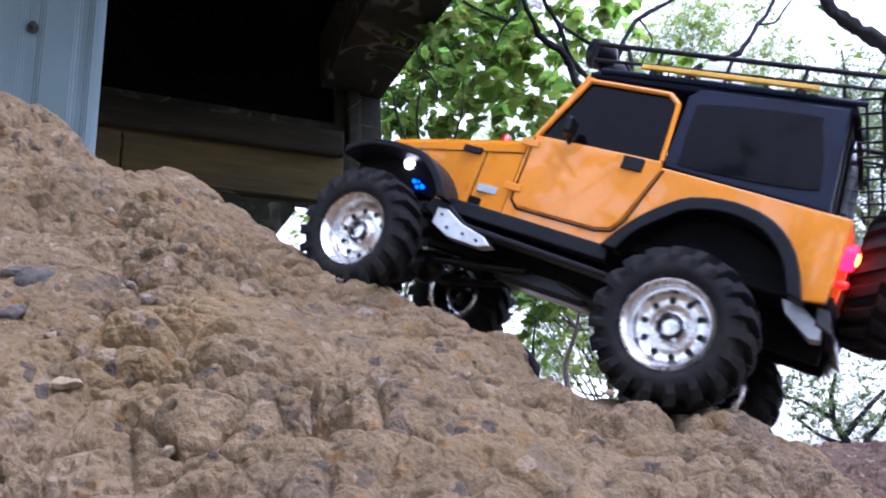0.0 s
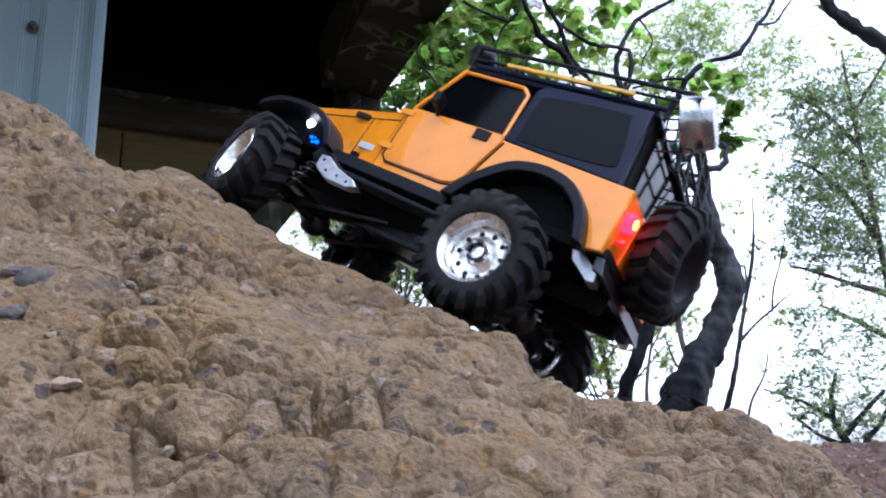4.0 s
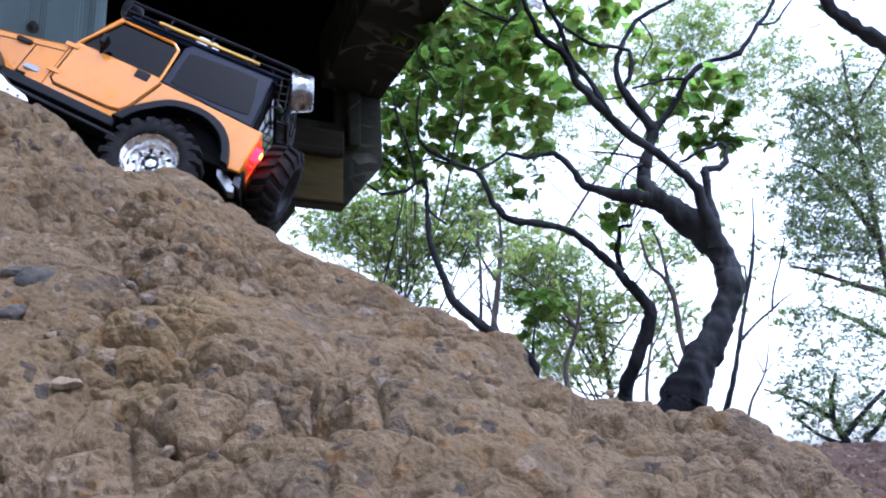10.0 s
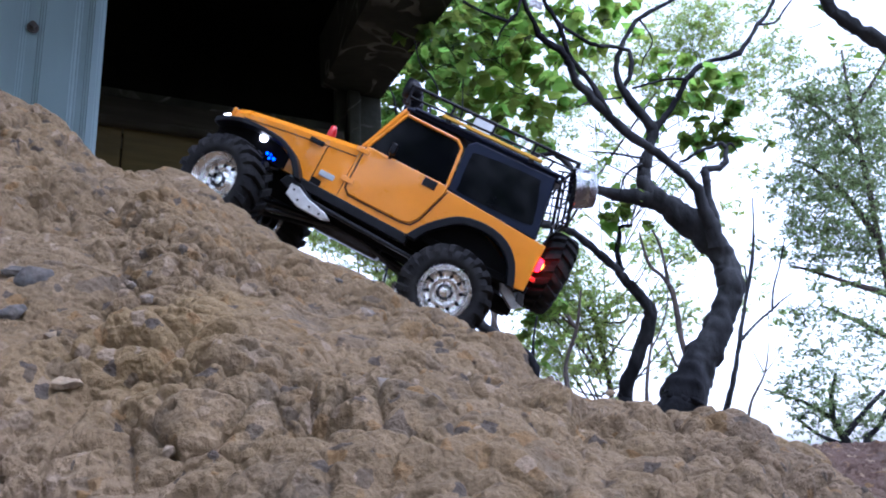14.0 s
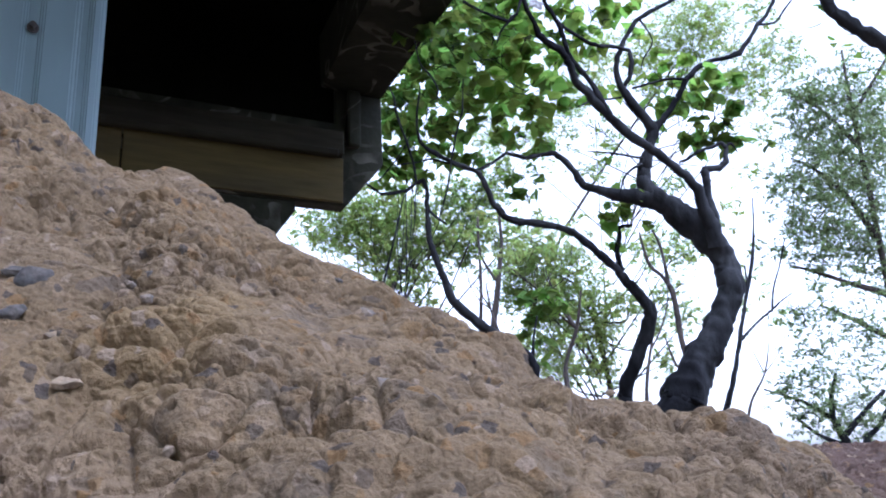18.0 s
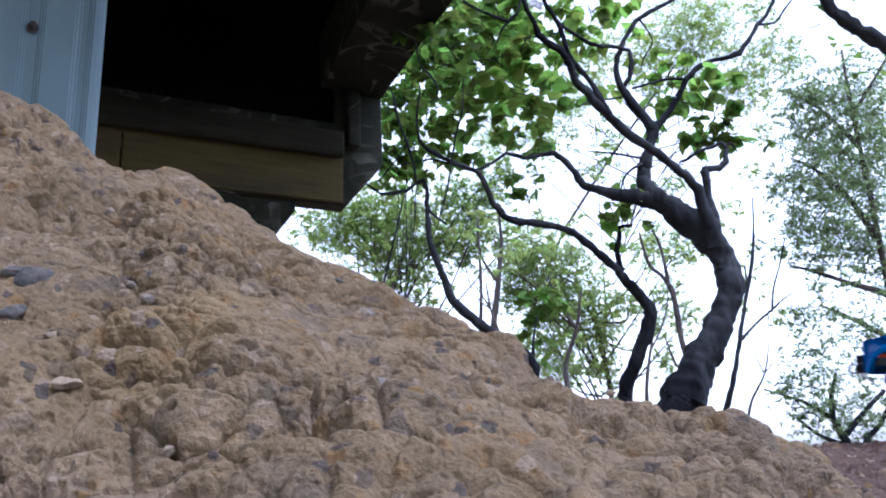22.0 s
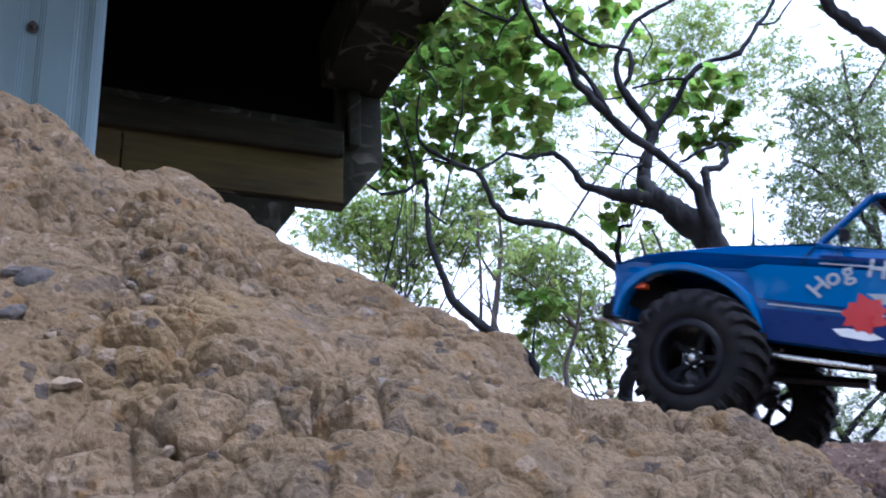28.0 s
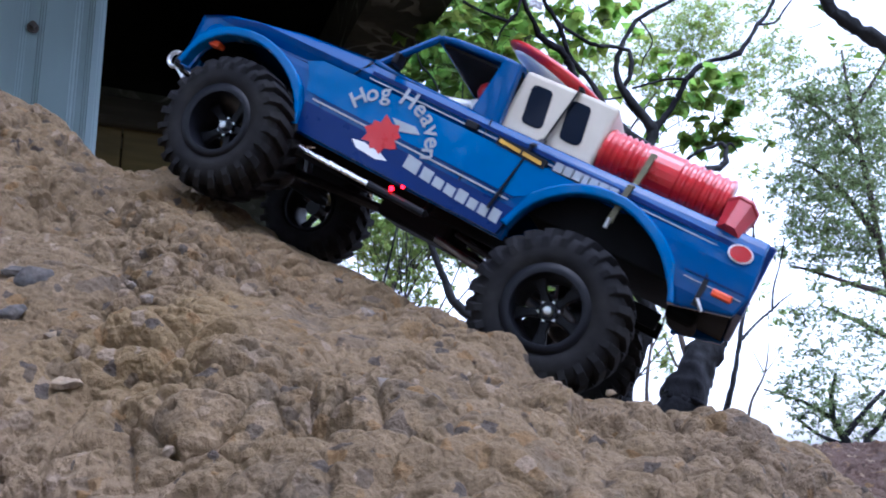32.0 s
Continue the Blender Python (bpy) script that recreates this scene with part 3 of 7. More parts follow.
LIMBS_BIG.append([(1.11, 3.93, 1.61, 0.022), (1.15, 3.92, 1.66, 0.018), (1.21, 3.92, 1.73, 0.016), (1.26, 3.91, 1.81, 0.016), (1.30, 3.90, 1.88, 0.016), (1.36, 3.90, 1.94, 0.015), (1.44, 3.89, 1.98, 0.013), (1.53, 3.88, 1.99, 0.013), (1.58, 3.88, 2.01, 0.013), (1.64, 3.87, 2.08, 0.012), (1.69, 3.87, 2.16, 0.012), (1.74, 3.86, 2.21, 0.010), (1.78, 3.85, 2.28, 0.010), (1.81, 3.85, 2.34, 0.009)])
LIMBS_BIG.append([(1.69, 3.86, 2.16, 0.006), (1.78, 3.86, 2.17, 0.006), (1.83, 3.85, 2.23, 0.006), (1.88, 3.85, 2.29, 0.004)])
LIMBS_BIG.append([(1.33, 3.84, 0.96, 0.047), (1.32, 3.82, 1.05, 0.041), (1.27, 3.79, 1.14, 0.032), (1.25, 3.77, 1.23, 0.026), (1.19, 3.75, 1.30, 0.023), (1.12, 3.73, 1.35, 0.022), (1.06, 3.71, 1.40, 0.023), (0.99, 3.69, 1.44, 0.023), (0.90, 3.66, 1.50, 0.023), (0.84, 3.64, 1.55, 0.023), (0.78, 3.62, 1.61, 0.023), (0.72, 3.60, 1.68, 0.022), (0.66, 3.58, 1.73, 0.019), (0.64, 3.56, 1.80, 0.018), (0.62, 3.55, 1.84, 0.016), (0.59, 3.54, 1.88, 0.018), (0.53, 3.52, 1.91, 0.016), (0.49, 3.51, 1.95, 0.015), (0.47, 3.49, 2.00, 0.012), (0.44, 3.48, 2.06, 0.011), (0.42, 3.46, 2.11, 0.011), (0.40, 3.45, 2.16, 0.009)])
LIMBS_BIG.append([(0.82, 3.62, 1.57, 0.016), (0.77, 3.60, 1.67, 0.015), (0.73, 3.59, 1.74, 0.014), (0.68, 3.58, 1.80, 0.012), (0.64, 3.57, 1.86, 0.012), (0.62, 3.56, 1.93, 0.011), (0.60, 3.55, 2.00, 0.011), (0.57, 3.54, 2.07, 0.011), (0.53, 3.53, 2.13, 0.011), (0.52, 3.52, 2.18, 0.010)])
LIMBS_BIG.append([(1.32, 3.84, 1.01, 0.036), (1.33, 3.84, 1.11, 0.028), (1.32, 3.85, 1.21, 0.022), (1.32, 3.85, 1.30, 0.020), (1.32, 3.85, 1.36, 0.017), (1.39, 3.85, 1.37, 0.014), (1.43, 3.85, 1.40, 0.013), (1.44, 3.85, 1.47, 0.011), (1.42, 3.85, 1.50, 0.011), (1.36, 3.86, 1.48, 0.010), (1.30, 3.86, 1.46, 0.009), (1.24, 3.86, 1.42, 0.009), (1.20, 3.86, 1.41, 0.006)])
LIMBS_BIG.append([(1.44, 3.86, 1.48, 0.007), (1.47, 3.86, 1.50, 0.006), (1.50, 3.86, 1.45, 0.003)])
LIMBS_BIG.append([(1.04, 3.90, 1.45, 0.009), (0.99, 3.88, 1.45, 0.007), (0.91, 3.86, 1.46, 0.006), (0.81, 3.82, 1.46, 0.004), (0.73, 3.80, 1.46, 0.003)])
LIMBS_BIG.append([(1.03, 3.90, 1.42, 0.009), (0.97, 3.88, 1.39, 0.007), (0.92, 3.87, 1.34, 0.006), (0.89, 3.85, 1.26, 0.004)])
LIMBS_BIG.append([(1.29, 3.88, 1.87, 0.007), (1.19, 3.87, 1.87, 0.007), (1.10, 3.87, 1.85, 0.007), (1.00, 3.86, 1.82, 0.007)])
LIMBS_BIG.append([(0.94, 3.86, 1.77, 0.007), (0.88, 3.85, 1.76, 0.006), (0.79, 3.82, 1.74, 0.004), (0.70, 3.80, 1.70, 0.004)])
LIMBS_BIG.append([(0.13, 3.40, 2.07, 0.007), (0.21, 3.40, 2.02, 0.005), (0.29, 3.40, 1.98, 0.007), (0.34, 3.40, 1.96, 0.008), (0.38, 3.40, 2.00, 0.007), (0.40, 3.40, 2.07, 0.007)])
LIMBS_BIG.append([(0.34, 3.40, 1.96, 0.007), (0.30, 3.40, 1.91, 0.004), (0.28, 3.40, 1.85, 0.003)])
LIMBS_BIG.append([(1.05, 3.78, 2.17, 0.006), (1.11, 3.79, 2.05, 0.004), (1.06, 3.80, 1.96, 0.004), (1.04, 3.80, 1.90, 0.003)])
LIMBS_ARCHED = []
LIMBS_ARCHED.append([(0.90, 4.22, 0.25, 0.039), (0.91, 4.19, 0.34, 0.039), (0.96, 4.14, 0.45, 0.037), (1.00, 4.10, 0.56, 0.036), (1.03, 4.06, 0.66, 0.034), (1.02, 4.04, 0.72, 0.031), (0.97, 4.01, 0.78, 0.028), (0.91, 3.98, 0.83, 0.025), (0.86, 3.95, 0.89, 0.024), (0.78, 3.91, 0.95, 0.021), (0.71, 3.88, 1.01, 0.019), (0.64, 3.85, 1.06, 0.019), (0.57, 3.82, 1.08, 0.018), (0.47, 3.78, 1.09, 0.016), (0.37, 3.75, 1.09, 0.016), (0.30, 3.72, 1.11, 0.016), (0.25, 3.69, 1.16, 0.015), (0.22, 3.66, 1.23, 0.015), (0.19, 3.63, 1.29, 0.015), (0.16, 3.61, 1.31, 0.013), (0.08, 3.58, 1.33, 0.012), (0.00, 3.55, 1.36, 0.012), (-0.06, 3.52, 1.39, 0.010), (-0.09, 3.50, 1.42, 0.009)])
LIMBS_ARCHED.append([(-0.09, 3.50, 1.42, 0.008), (-0.10, 3.48, 1.47, 0.005), (-0.10, 3.46, 1.54, 0.005), (-0.09, 3.44, 1.60, 0.004), (-0.08, 3.42, 1.66, 0.003)])
LIMBS_ARCHED.append([(0.92, 4.10, 0.91, 0.015), (0.90, 4.09, 1.01, 0.015), (0.92, 4.09, 1.09, 0.013), (0.92, 4.08, 1.14, 0.012), (0.99, 4.08, 1.15, 0.007)])
LIMBS_ARCHED.append([(0.09, 3.60, 1.34, 0.005), (0.03, 3.58, 1.34, 0.005), (-0.04, 3.55, 1.35, 0.005), (-0.10, 3.53, 1.33, 0.004), (-0.18, 3.50, 1.31, 0.003)])
LIMBS_ARCHED.append([(0.26, 3.70, 1.38, 0.005), (0.18, 3.66, 1.33, 0.007), (0.11, 3.62, 1.33, 0.005)])
LIMBS_LOW = []
LIMBS_LOW.append([(0.38, 3.47, 0.25, 0.021), (0.37, 3.45, 0.31, 0.020), (0.37, 3.44, 0.36, 0.021), (0.34, 3.42, 0.41, 0.024), (0.28, 3.40, 0.46, 0.025), (0.20, 3.37, 0.50, 0.024), (0.13, 3.35, 0.55, 0.022), (0.08, 3.33, 0.59, 0.021), (0.03, 3.31, 0.64, 0.020), (0.01, 3.29, 0.70, 0.016), (-0.01, 3.27, 0.75, 0.015), (-0.03, 3.26, 0.81, 0.014), (-0.05, 3.24, 0.86, 0.014), (-0.06, 3.22, 0.93, 0.013), (-0.06, 3.20, 1.00, 0.010), (-0.06, 3.18, 1.07, 0.010), (-0.07, 3.16, 1.11, 0.010), (-0.10, 3.16, 1.10, 0.009), (-0.14, 3.14, 1.06, 0.008), (-0.18, 3.13, 1.05, 0.007), (-0.24, 3.11, 1.04, 0.006), (-0.27, 3.10, 1.06, 0.005), (-0.30, 3.09, 1.08, 0.003)])
LIMBS_LOW.append([(-0.06, 3.30, 1.03, 0.007), (-0.02, 3.30, 0.99, 0.006), (0.02, 3.30, 0.96, 0.004)])
LIMBS_LOW.append([(0.11, 3.20, 1.58, 0.002), (0.10, 3.21, 1.43, 0.004), (0.07, 3.22, 1.33, 0.004), (0.05, 3.23, 1.23, 0.004), (0.03, 3.24, 1.11, 0.004), (0.01, 3.25, 1.04, 0.004), (-0.01, 3.25, 0.98, 0.002)])
LIMBS_LOW.append([(-0.10, 3.12, 1.09, 0.005), (-0.11, 3.10, 1.17, 0.005), (-0.14, 3.08, 1.27, 0.005), (-0.17, 3.07, 1.36, 0.005), (-0.18, 3.05, 1.43, 0.005), (-0.20, 3.04, 1.48, 0.003)])
LIMBS_LOW.append([(-0.25, 3.10, 1.09, 0.003), (-0.18, 3.08, 1.17, 0.003), (-0.14, 3.06, 1.22, 0.002), (-0.12, 3.05, 1.26, 0.002)])
LIMBS_LOW.append([(-0.09, 3.05, 1.69, 0.002), (-0.07, 3.07, 1.59, 0.004), (-0.03, 3.08, 1.54, 0.004), (0.00, 3.09, 1.48, 0.004), (-0.01, 3.10, 1.43, 0.002)])
LIMBS_LOW.append([(0.36, 3.46, 0.35, 0.010), (0.37, 3.47, 0.44, 0.007), (0.38, 3.49, 0.51, 0.005), (0.40, 3.50, 0.59, 0.004)])
LIMBS_BROWN = []
LIMBS_BROWN.append([(1.41, 4.79, 0.32, 0.018), (1.42, 4.82, 0.51, 0.018), (1.40, 4.84, 0.65, 0.017), (1.40, 4.86, 0.79, 0.017), (1.39, 4.89, 0.96, 0.016), (1.34, 4.90, 1.05, 0.012), (1.28, 4.92, 1.12, 0.010), (1.25, 4.93, 1.24, 0.009), (1.24, 4.95, 1.35, 0.005)])
LIMBS_BROWN.append([(1.35, 4.81, 0.97, 0.012), (1.35, 4.85, 1.12, 0.010), (1.34, 4.89, 1.26, 0.009), (1.31, 4.92, 1.36, 0.005)])
LIMBS_BROWN.append([(1.39, 4.80, 0.45, 0.010), (1.36, 4.81, 0.48, 0.008), (1.34, 4.82, 0.52, 0.007), (1.31, 4.85, 0.66, 0.005)])
LIMBS_THIN = []
LIMBS_THIN.append([(1.90, 5.71, 0.25, 0.019), (1.97, 5.69, 0.44, 0.020), (2.02, 5.68, 0.63, 0.018), (2.06, 5.66, 0.82, 0.016), (2.10, 5.64, 0.98, 0.014), (2.15, 5.63, 1.14, 0.014), (2.20, 5.61, 1.38, 0.012), (2.22, 5.60, 1.54, 0.008), (2.23, 5.58, 1.75, 0.004)])
LIMBS_THIN.append([(2.05, 5.64, 0.74, 0.012), (2.18, 5.66, 0.86, 0.010), (2.29, 5.67, 0.94, 0.008), (2.39, 5.68, 1.02, 0.006), (2.47, 5.69, 1.07, 0.004)])
LIMBS_THIN.append([(2.29, 5.65, 0.93, 0.008), (2.33, 5.67, 1.10, 0.008), (2.40, 5.68, 1.27, 0.006), (2.47, 5.70, 1.47, 0.004)])
LIMBS_THIN.append([(2.10, 5.60, 1.06, 0.008), (2.12, 5.60, 1.14, 0.008), (2.12, 5.60, 1.26, 0.006)])
LIMBS_OVERHANG = []
LIMBS_OVERHANG.append([(1.93, 2.80, -0.21, 0.130), (1.92, 2.74, 0.33, 0.105), (1.90, 2.70, 0.76, 0.080), (1.85, 2.67, 1.17, 0.054), (1.75, 2.68, 1.31, 0.040), (1.65, 2.68, 1.38, 0.033), (1.56, 2.68, 1.45, 0.028), (1.48, 2.67, 1.51, 0.025), (1.39, 2.66, 1.62, 0.021)])
LIMBS_FINE = []
LIMBS_FINE.append([(3.78, 7.05, 0.13, 0.050), (3.87, 7.00, 1.08, 0.036), (3.87, 7.00, 1.69, 0.028), (3.85, 7.01, 2.43, 0.022), (3.83, 7.02, 3.11, 0.017), (3.83, 7.02, 3.63, 0.011)])
LIMBS_FINE.append([(3.85, 7.01, 1.79, 0.033), (3.70, 7.09, 2.20, 0.022), (3.48, 7.20, 2.52, 0.014), (3.32, 7.28, 2.66, 0.008)])
LIMBS_FINE.append([(3.84, 7.02, 2.66, 0.025), (3.63, 7.13, 3.05, 0.017), (3.44, 7.22, 3.27, 0.011), (3.31, 7.28, 3.36, 0.008)])
LIMBS_FINE.append([(3.86, 7.01, 1.28, 0.033), (3.57, 7.08, 1.41, 0.022), (3.31, 7.14, 1.53, 0.016), (3.12, 7.15, 1.59, 0.011)])
LIMBS_FINE.append([(3.83, 7.02, 0.89, 0.028), (3.52, 7.07, 1.10, 0.019), (3.29, 7.07, 1.21, 0.011)])
LIMBS_FINE.append([(3.84, 7.02, 2.99, 0.019), (4.09, 6.88, 3.37, 0.014), (4.25, 6.78, 3.66, 0.011)])
LIMBS_SHRUB = []
LIMBS_SHRUB.append([(2.97, 6.34, -0.16, 0.049), (2.99, 6.33, 0.04, 0.036), (2.93, 6.36, 0.21, 0.029), (2.94, 6.35, 0.38, 0.019), (2.99, 6.33, 0.55, 0.012)])
LIMBS_SHRUB.append([(3.00, 6.33, 0.09, 0.024), (3.13, 6.26, 0.25, 0.019), (3.27, 6.19, 0.40, 0.012)])
LIMBS_SHRUB.append([(2.93, 6.36, 0.21, 0.019), (2.78, 6.42, 0.33, 0.015), (2.64, 6.48, 0.40, 0.010), (2.50, 6.54, 0.46, 0.007)])
LIMBS_SHRUB.append([(3.00, 6.33, 0.00, 0.022), (2.83, 6.40, 0.09, 0.015), (2.70, 6.46, 0.23, 0.010)])
LIMBS_SHRUB.append([(3.13, 6.26, -0.12, 0.034), (3.12, 6.27, 0.04, 0.024), (3.22, 6.22, 0.16, 0.017), (3.31, 6.17, 0.36, 0.012)])
LIMBS_SAPLING = []
LIMBS_SAPLING.append([(0.36, 6.99, 0.80, 0.034), (0.43, 6.99, 1.19, 0.029), (0.48, 6.98, 1.54, 0.024), (0.52, 6.98, 1.84, 0.015), (0.50, 6.98, 2.21, 0.010)])
LIMBS_SAPLING.append([(0.47, 6.98, 1.49, 0.017), (0.33, 6.99, 1.75, 0.012), (0.32, 6.99, 2.12, 0.010)])
LIMBS_SAPLING.append([(0.29, 6.99, 0.90, 0.019), (0.32, 6.99, 1.39, 0.015), (0.32, 6.99, 1.80, 0.010)])
CLUMPS_NEAR = [
    (0.26, 4.15, 2.46, 0.161),
    (0.35, 4.15, 2.37, 0.176),
    (0.18, 4.15, 2.22, 0.143),
    (0.34, 4.15, 2.18, 0.190),
    (0.50, 4.15, 2.31, 0.144),
    (0.52, 4.15, 2.10, 0.189),
    (0.17, 4.15, 2.04, 0.141),
    (0.05, 4.15, 2.08, 0.095),
    (-0.00, 4.15, 1.88, 0.087),
    (0.07, 4.15, 1.81, 0.109),
    (0.20, 4.15, 1.87, 0.125),
    (0.36, 4.15, 1.90, 0.140),
    (0.54, 4.15, 1.91, 0.140),
    (0.71, 4.15, 1.99, 0.110),
    (-0.02, 4.15, 1.71, 0.077),
    (0.07, 4.15, 1.68, 0.077),
    (0.45, 4.15, 2.46, 0.145),
    (0.74, 4.15, 2.45, 0.112),
    (0.67, 4.15, 1.86, 0.078),
]
CLUMPS_MID = [
    (1.24, 4.05, 1.81, 0.079),
    (1.30, 4.05, 1.92, 0.104),
    (1.42, 4.05, 1.89, 0.104),
    (1.36, 4.05, 1.76, 0.097),
    (1.46, 4.05, 1.70, 0.097),
    (1.52, 4.05, 1.77, 0.067),
    (1.42, 4.05, 1.62, 0.078),
    (1.52, 4.05, 1.64, 0.066),
    (1.30, 4.05, 1.68, 0.054),
    (1.08, 4.05, 2.25, 0.050),
    (0.99, 4.05, 2.38, 0.081),
    (1.23, 4.05, 1.96, 0.055),
    (1.06, 4.05, 1.32, 0.035),
    (0.99, 4.05, 1.22, 0.065),
    (0.88, 4.05, 1.25, 0.053),
    (0.91, 4.05, 1.17, 0.047),
    (1.08, 4.05, 1.18, 0.044),
    (0.36, 4.05, 1.47, 0.042),
    (0.42, 4.05, 1.42, 0.047),
    (0.48, 4.05, 1.43, 0.036),
    (0.45, 4.05, 1.31, 0.029),
    (0.86, 4.05, 1.64, 0.048),
    (0.55, 4.05, 1.61, 0.036),
]
CLUMPS_LOW = [
    (0.43, 3.87, 0.76, 0.055),
    (0.48, 3.87, 0.73, 0.060),
    (0.44, 3.87, 0.69, 0.054),
    (0.52, 3.87, 0.72, 0.049),
    (0.41, 3.87, 0.64, 0.038),
    (0.49, 3.87, 0.65, 0.038),
    (0.39, 3.87, 0.56, 0.038),
    (0.45, 3.87, 0.54, 0.027),
    (0.43, 3.87, 0.41, 0.027),
    (0.37, 3.87, 0.44, 0.021),
]
CLUMPS_FINE = [
    (3.80, 7.10, 2.86, 0.316),
    (4.08, 7.10, 3.08, 0.292),
    (4.09, 7.10, 2.68, 0.314),
    (3.64, 7.10, 2.47, 0.260),
    (3.87, 7.10, 2.30, 0.310),
    (3.58, 7.10, 3.09, 0.186),
    (3.49, 7.10, 3.27, 0.160),
    (3.33, 7.10, 3.22, 0.133),
    (3.33, 7.10, 2.87, 0.132),
    (3.47, 7.10, 2.70, 0.183),
    (3.20, 7.10, 2.32, 0.166),
    (3.11, 7.10, 2.38, 0.093),
    (3.39, 7.10, 2.21, 0.232),
    (3.67, 7.10, 1.98, 0.256),
    (3.91, 7.10, 1.92, 0.255),
    (3.25, 7.10, 1.94, 0.204),
    (3.43, 7.10, 1.78, 0.203),
    (3.30, 7.10, 1.57, 0.126),
    (3.02, 7.10, 1.69, 0.101),
    (3.72, 7.10, 1.67, 0.177),
    (3.90, 7.10, 1.56, 0.176),
    (3.88, 7.10, 3.31, 0.214),
]
CLUMPS_SHRUB = [
    (2.85, 6.35, 1.00, 0.124),
    (3.07, 6.35, 0.99, 0.124),
    (3.33, 6.35, 0.94, 0.111),
    (2.72, 6.35, 1.01, 0.089),
    (2.81, 6.35, 0.69, 0.132),
    (3.02, 6.35, 0.64, 0.153),
    (3.26, 6.35, 0.81, 0.132),
    (3.37, 6.35, 0.63, 0.131),
    (2.65, 6.35, 0.52, 0.109),
    (2.55, 6.35, 0.44, 0.096),
    (2.81, 6.35, 0.43, 0.152),
    (3.06, 6.35, 0.38, 0.173),
    (3.27, 6.35, 0.29, 0.151),
    (2.70, 6.35, 0.22, 0.108),
    (2.90, 6.35, 0.17, 0.150),
    (3.15, 6.35, 0.12, 0.150),
    (2.66, 6.35, 0.31, 0.065),
    (2.97, 6.35, 1.22, 0.063),
    (3.20, 6.35, 1.26, 0.081),
    (3.45, 6.35, 1.16, 0.089),
]
CLUMPS_BACK_A = [
    (-1.45, 9.00, 2.65, 0.195),
    (-1.19, 9.00, 2.57, 0.227),
    (-0.93, 9.00, 2.67, 0.228),
    (-0.67, 9.00, 2.56, 0.260),
    (-0.41, 9.00, 2.68, 0.261),
    (-0.54, 9.00, 2.28, 0.226),
    (-0.87, 9.00, 2.30, 0.161),
    (-0.29, 9.00, 2.14, 0.160),
    (-0.61, 9.00, 2.02, 0.141),
    (-0.29, 9.00, 1.88, 0.140),
    (-0.02, 9.00, 2.47, 0.227),
    (0.24, 9.00, 2.59, 0.227),
    (0.23, 9.00, 2.26, 0.161),
    (0.51, 9.00, 2.72, 0.196),
    (-0.93, 9.00, 2.84, 0.163),
    (-0.53, 9.00, 2.89, 0.164),
    (0.12, 9.00, 2.94, 0.197),
    (0.46, 9.00, 3.07, 0.164),
    (0.75, 9.00, 2.37, 0.161),
    (-0.17, 9.00, 1.68, 0.095),
    (0.66, 9.00, 3.27, 0.165),
]
CLUMPS_BACK_B = [
    (0.94, 9.80, 2.29, 0.244),
    (1.23, 9.80, 2.43, 0.280),
    (1.43, 9.80, 2.21, 0.279),
    (1.00, 9.80, 2.01, 0.208),
    (0.79, 9.80, 1.94, 0.152),
    (1.33, 9.80, 1.78, 0.241),
    (1.68, 9.80, 1.91, 0.242),
    (1.87, 9.80, 1.63, 0.206),
    (1.58, 9.80, 1.50, 0.240),
    (1.17, 9.80, 1.37, 0.239),
    (1.42, 9.80, 1.16, 0.204),
    (1.01, 9.80, 0.97, 0.169),
    (1.41, 9.80, 0.93, 0.169),
    (1.76, 9.80, 1.08, 0.135),
    (1.91, 9.80, 1.35, 0.170),
    (2.22, 9.80, 1.75, 0.172),
    (2.64, 9.80, 1.81, 0.172),
    (2.57, 9.80, 1.47, 0.137),
    (1.95, 9.80, 0.94, 0.135),
    (2.64, 9.80, 1.05, 0.135),
    (2.96, 9.80, 1.59, 0.137),
    (2.57, 9.80, 2.46, 0.175),
    (2.91, 9.80, 2.44, 0.175),
]
CLUMPS_BACK_C = [
    (1.82, 10.90, 4.79, 0.285),
    (1.40, 10.90, 4.45, 0.283),
    (2.28, 10.90, 5.40, 0.248),
    (2.31, 10.90, 5.85, 0.250),
    (2.95, 10.90, 5.55, 0.290),
    (3.25, 10.90, 6.00, 0.293),
    (3.77, 10.90, 6.17, 0.336),
    (3.99, 10.90, 5.89, 0.292),
    (3.62, 10.90, 5.62, 0.291),
    (4.51, 10.90, 5.41, 0.264),
    (4.30, 10.90, 5.06, 0.230),
    (4.68, 10.90, 5.13, 0.230),
    (4.89, 10.90, 5.76, 0.208),
    (4.79, 10.90, 6.32, 0.185),
    (5.21, 10.90, 5.66, 0.150),
    (4.12, 10.90, 6.35, 0.253),
    (2.45, 10.90, 4.42, 0.202),
    (2.16, 10.90, 3.91, 0.176),
    (3.26, 10.90, 3.62, 0.175),
    (4.40, 10.90, 3.84, 0.112),
    (5.17, 10.90, 5.39, 0.149),
    (0.75, 10.90, 4.48, 0.243),
    (3.09, 10.90, 5.19, 0.181),
    (4.59, 10.90, 4.39, 0.129),
]
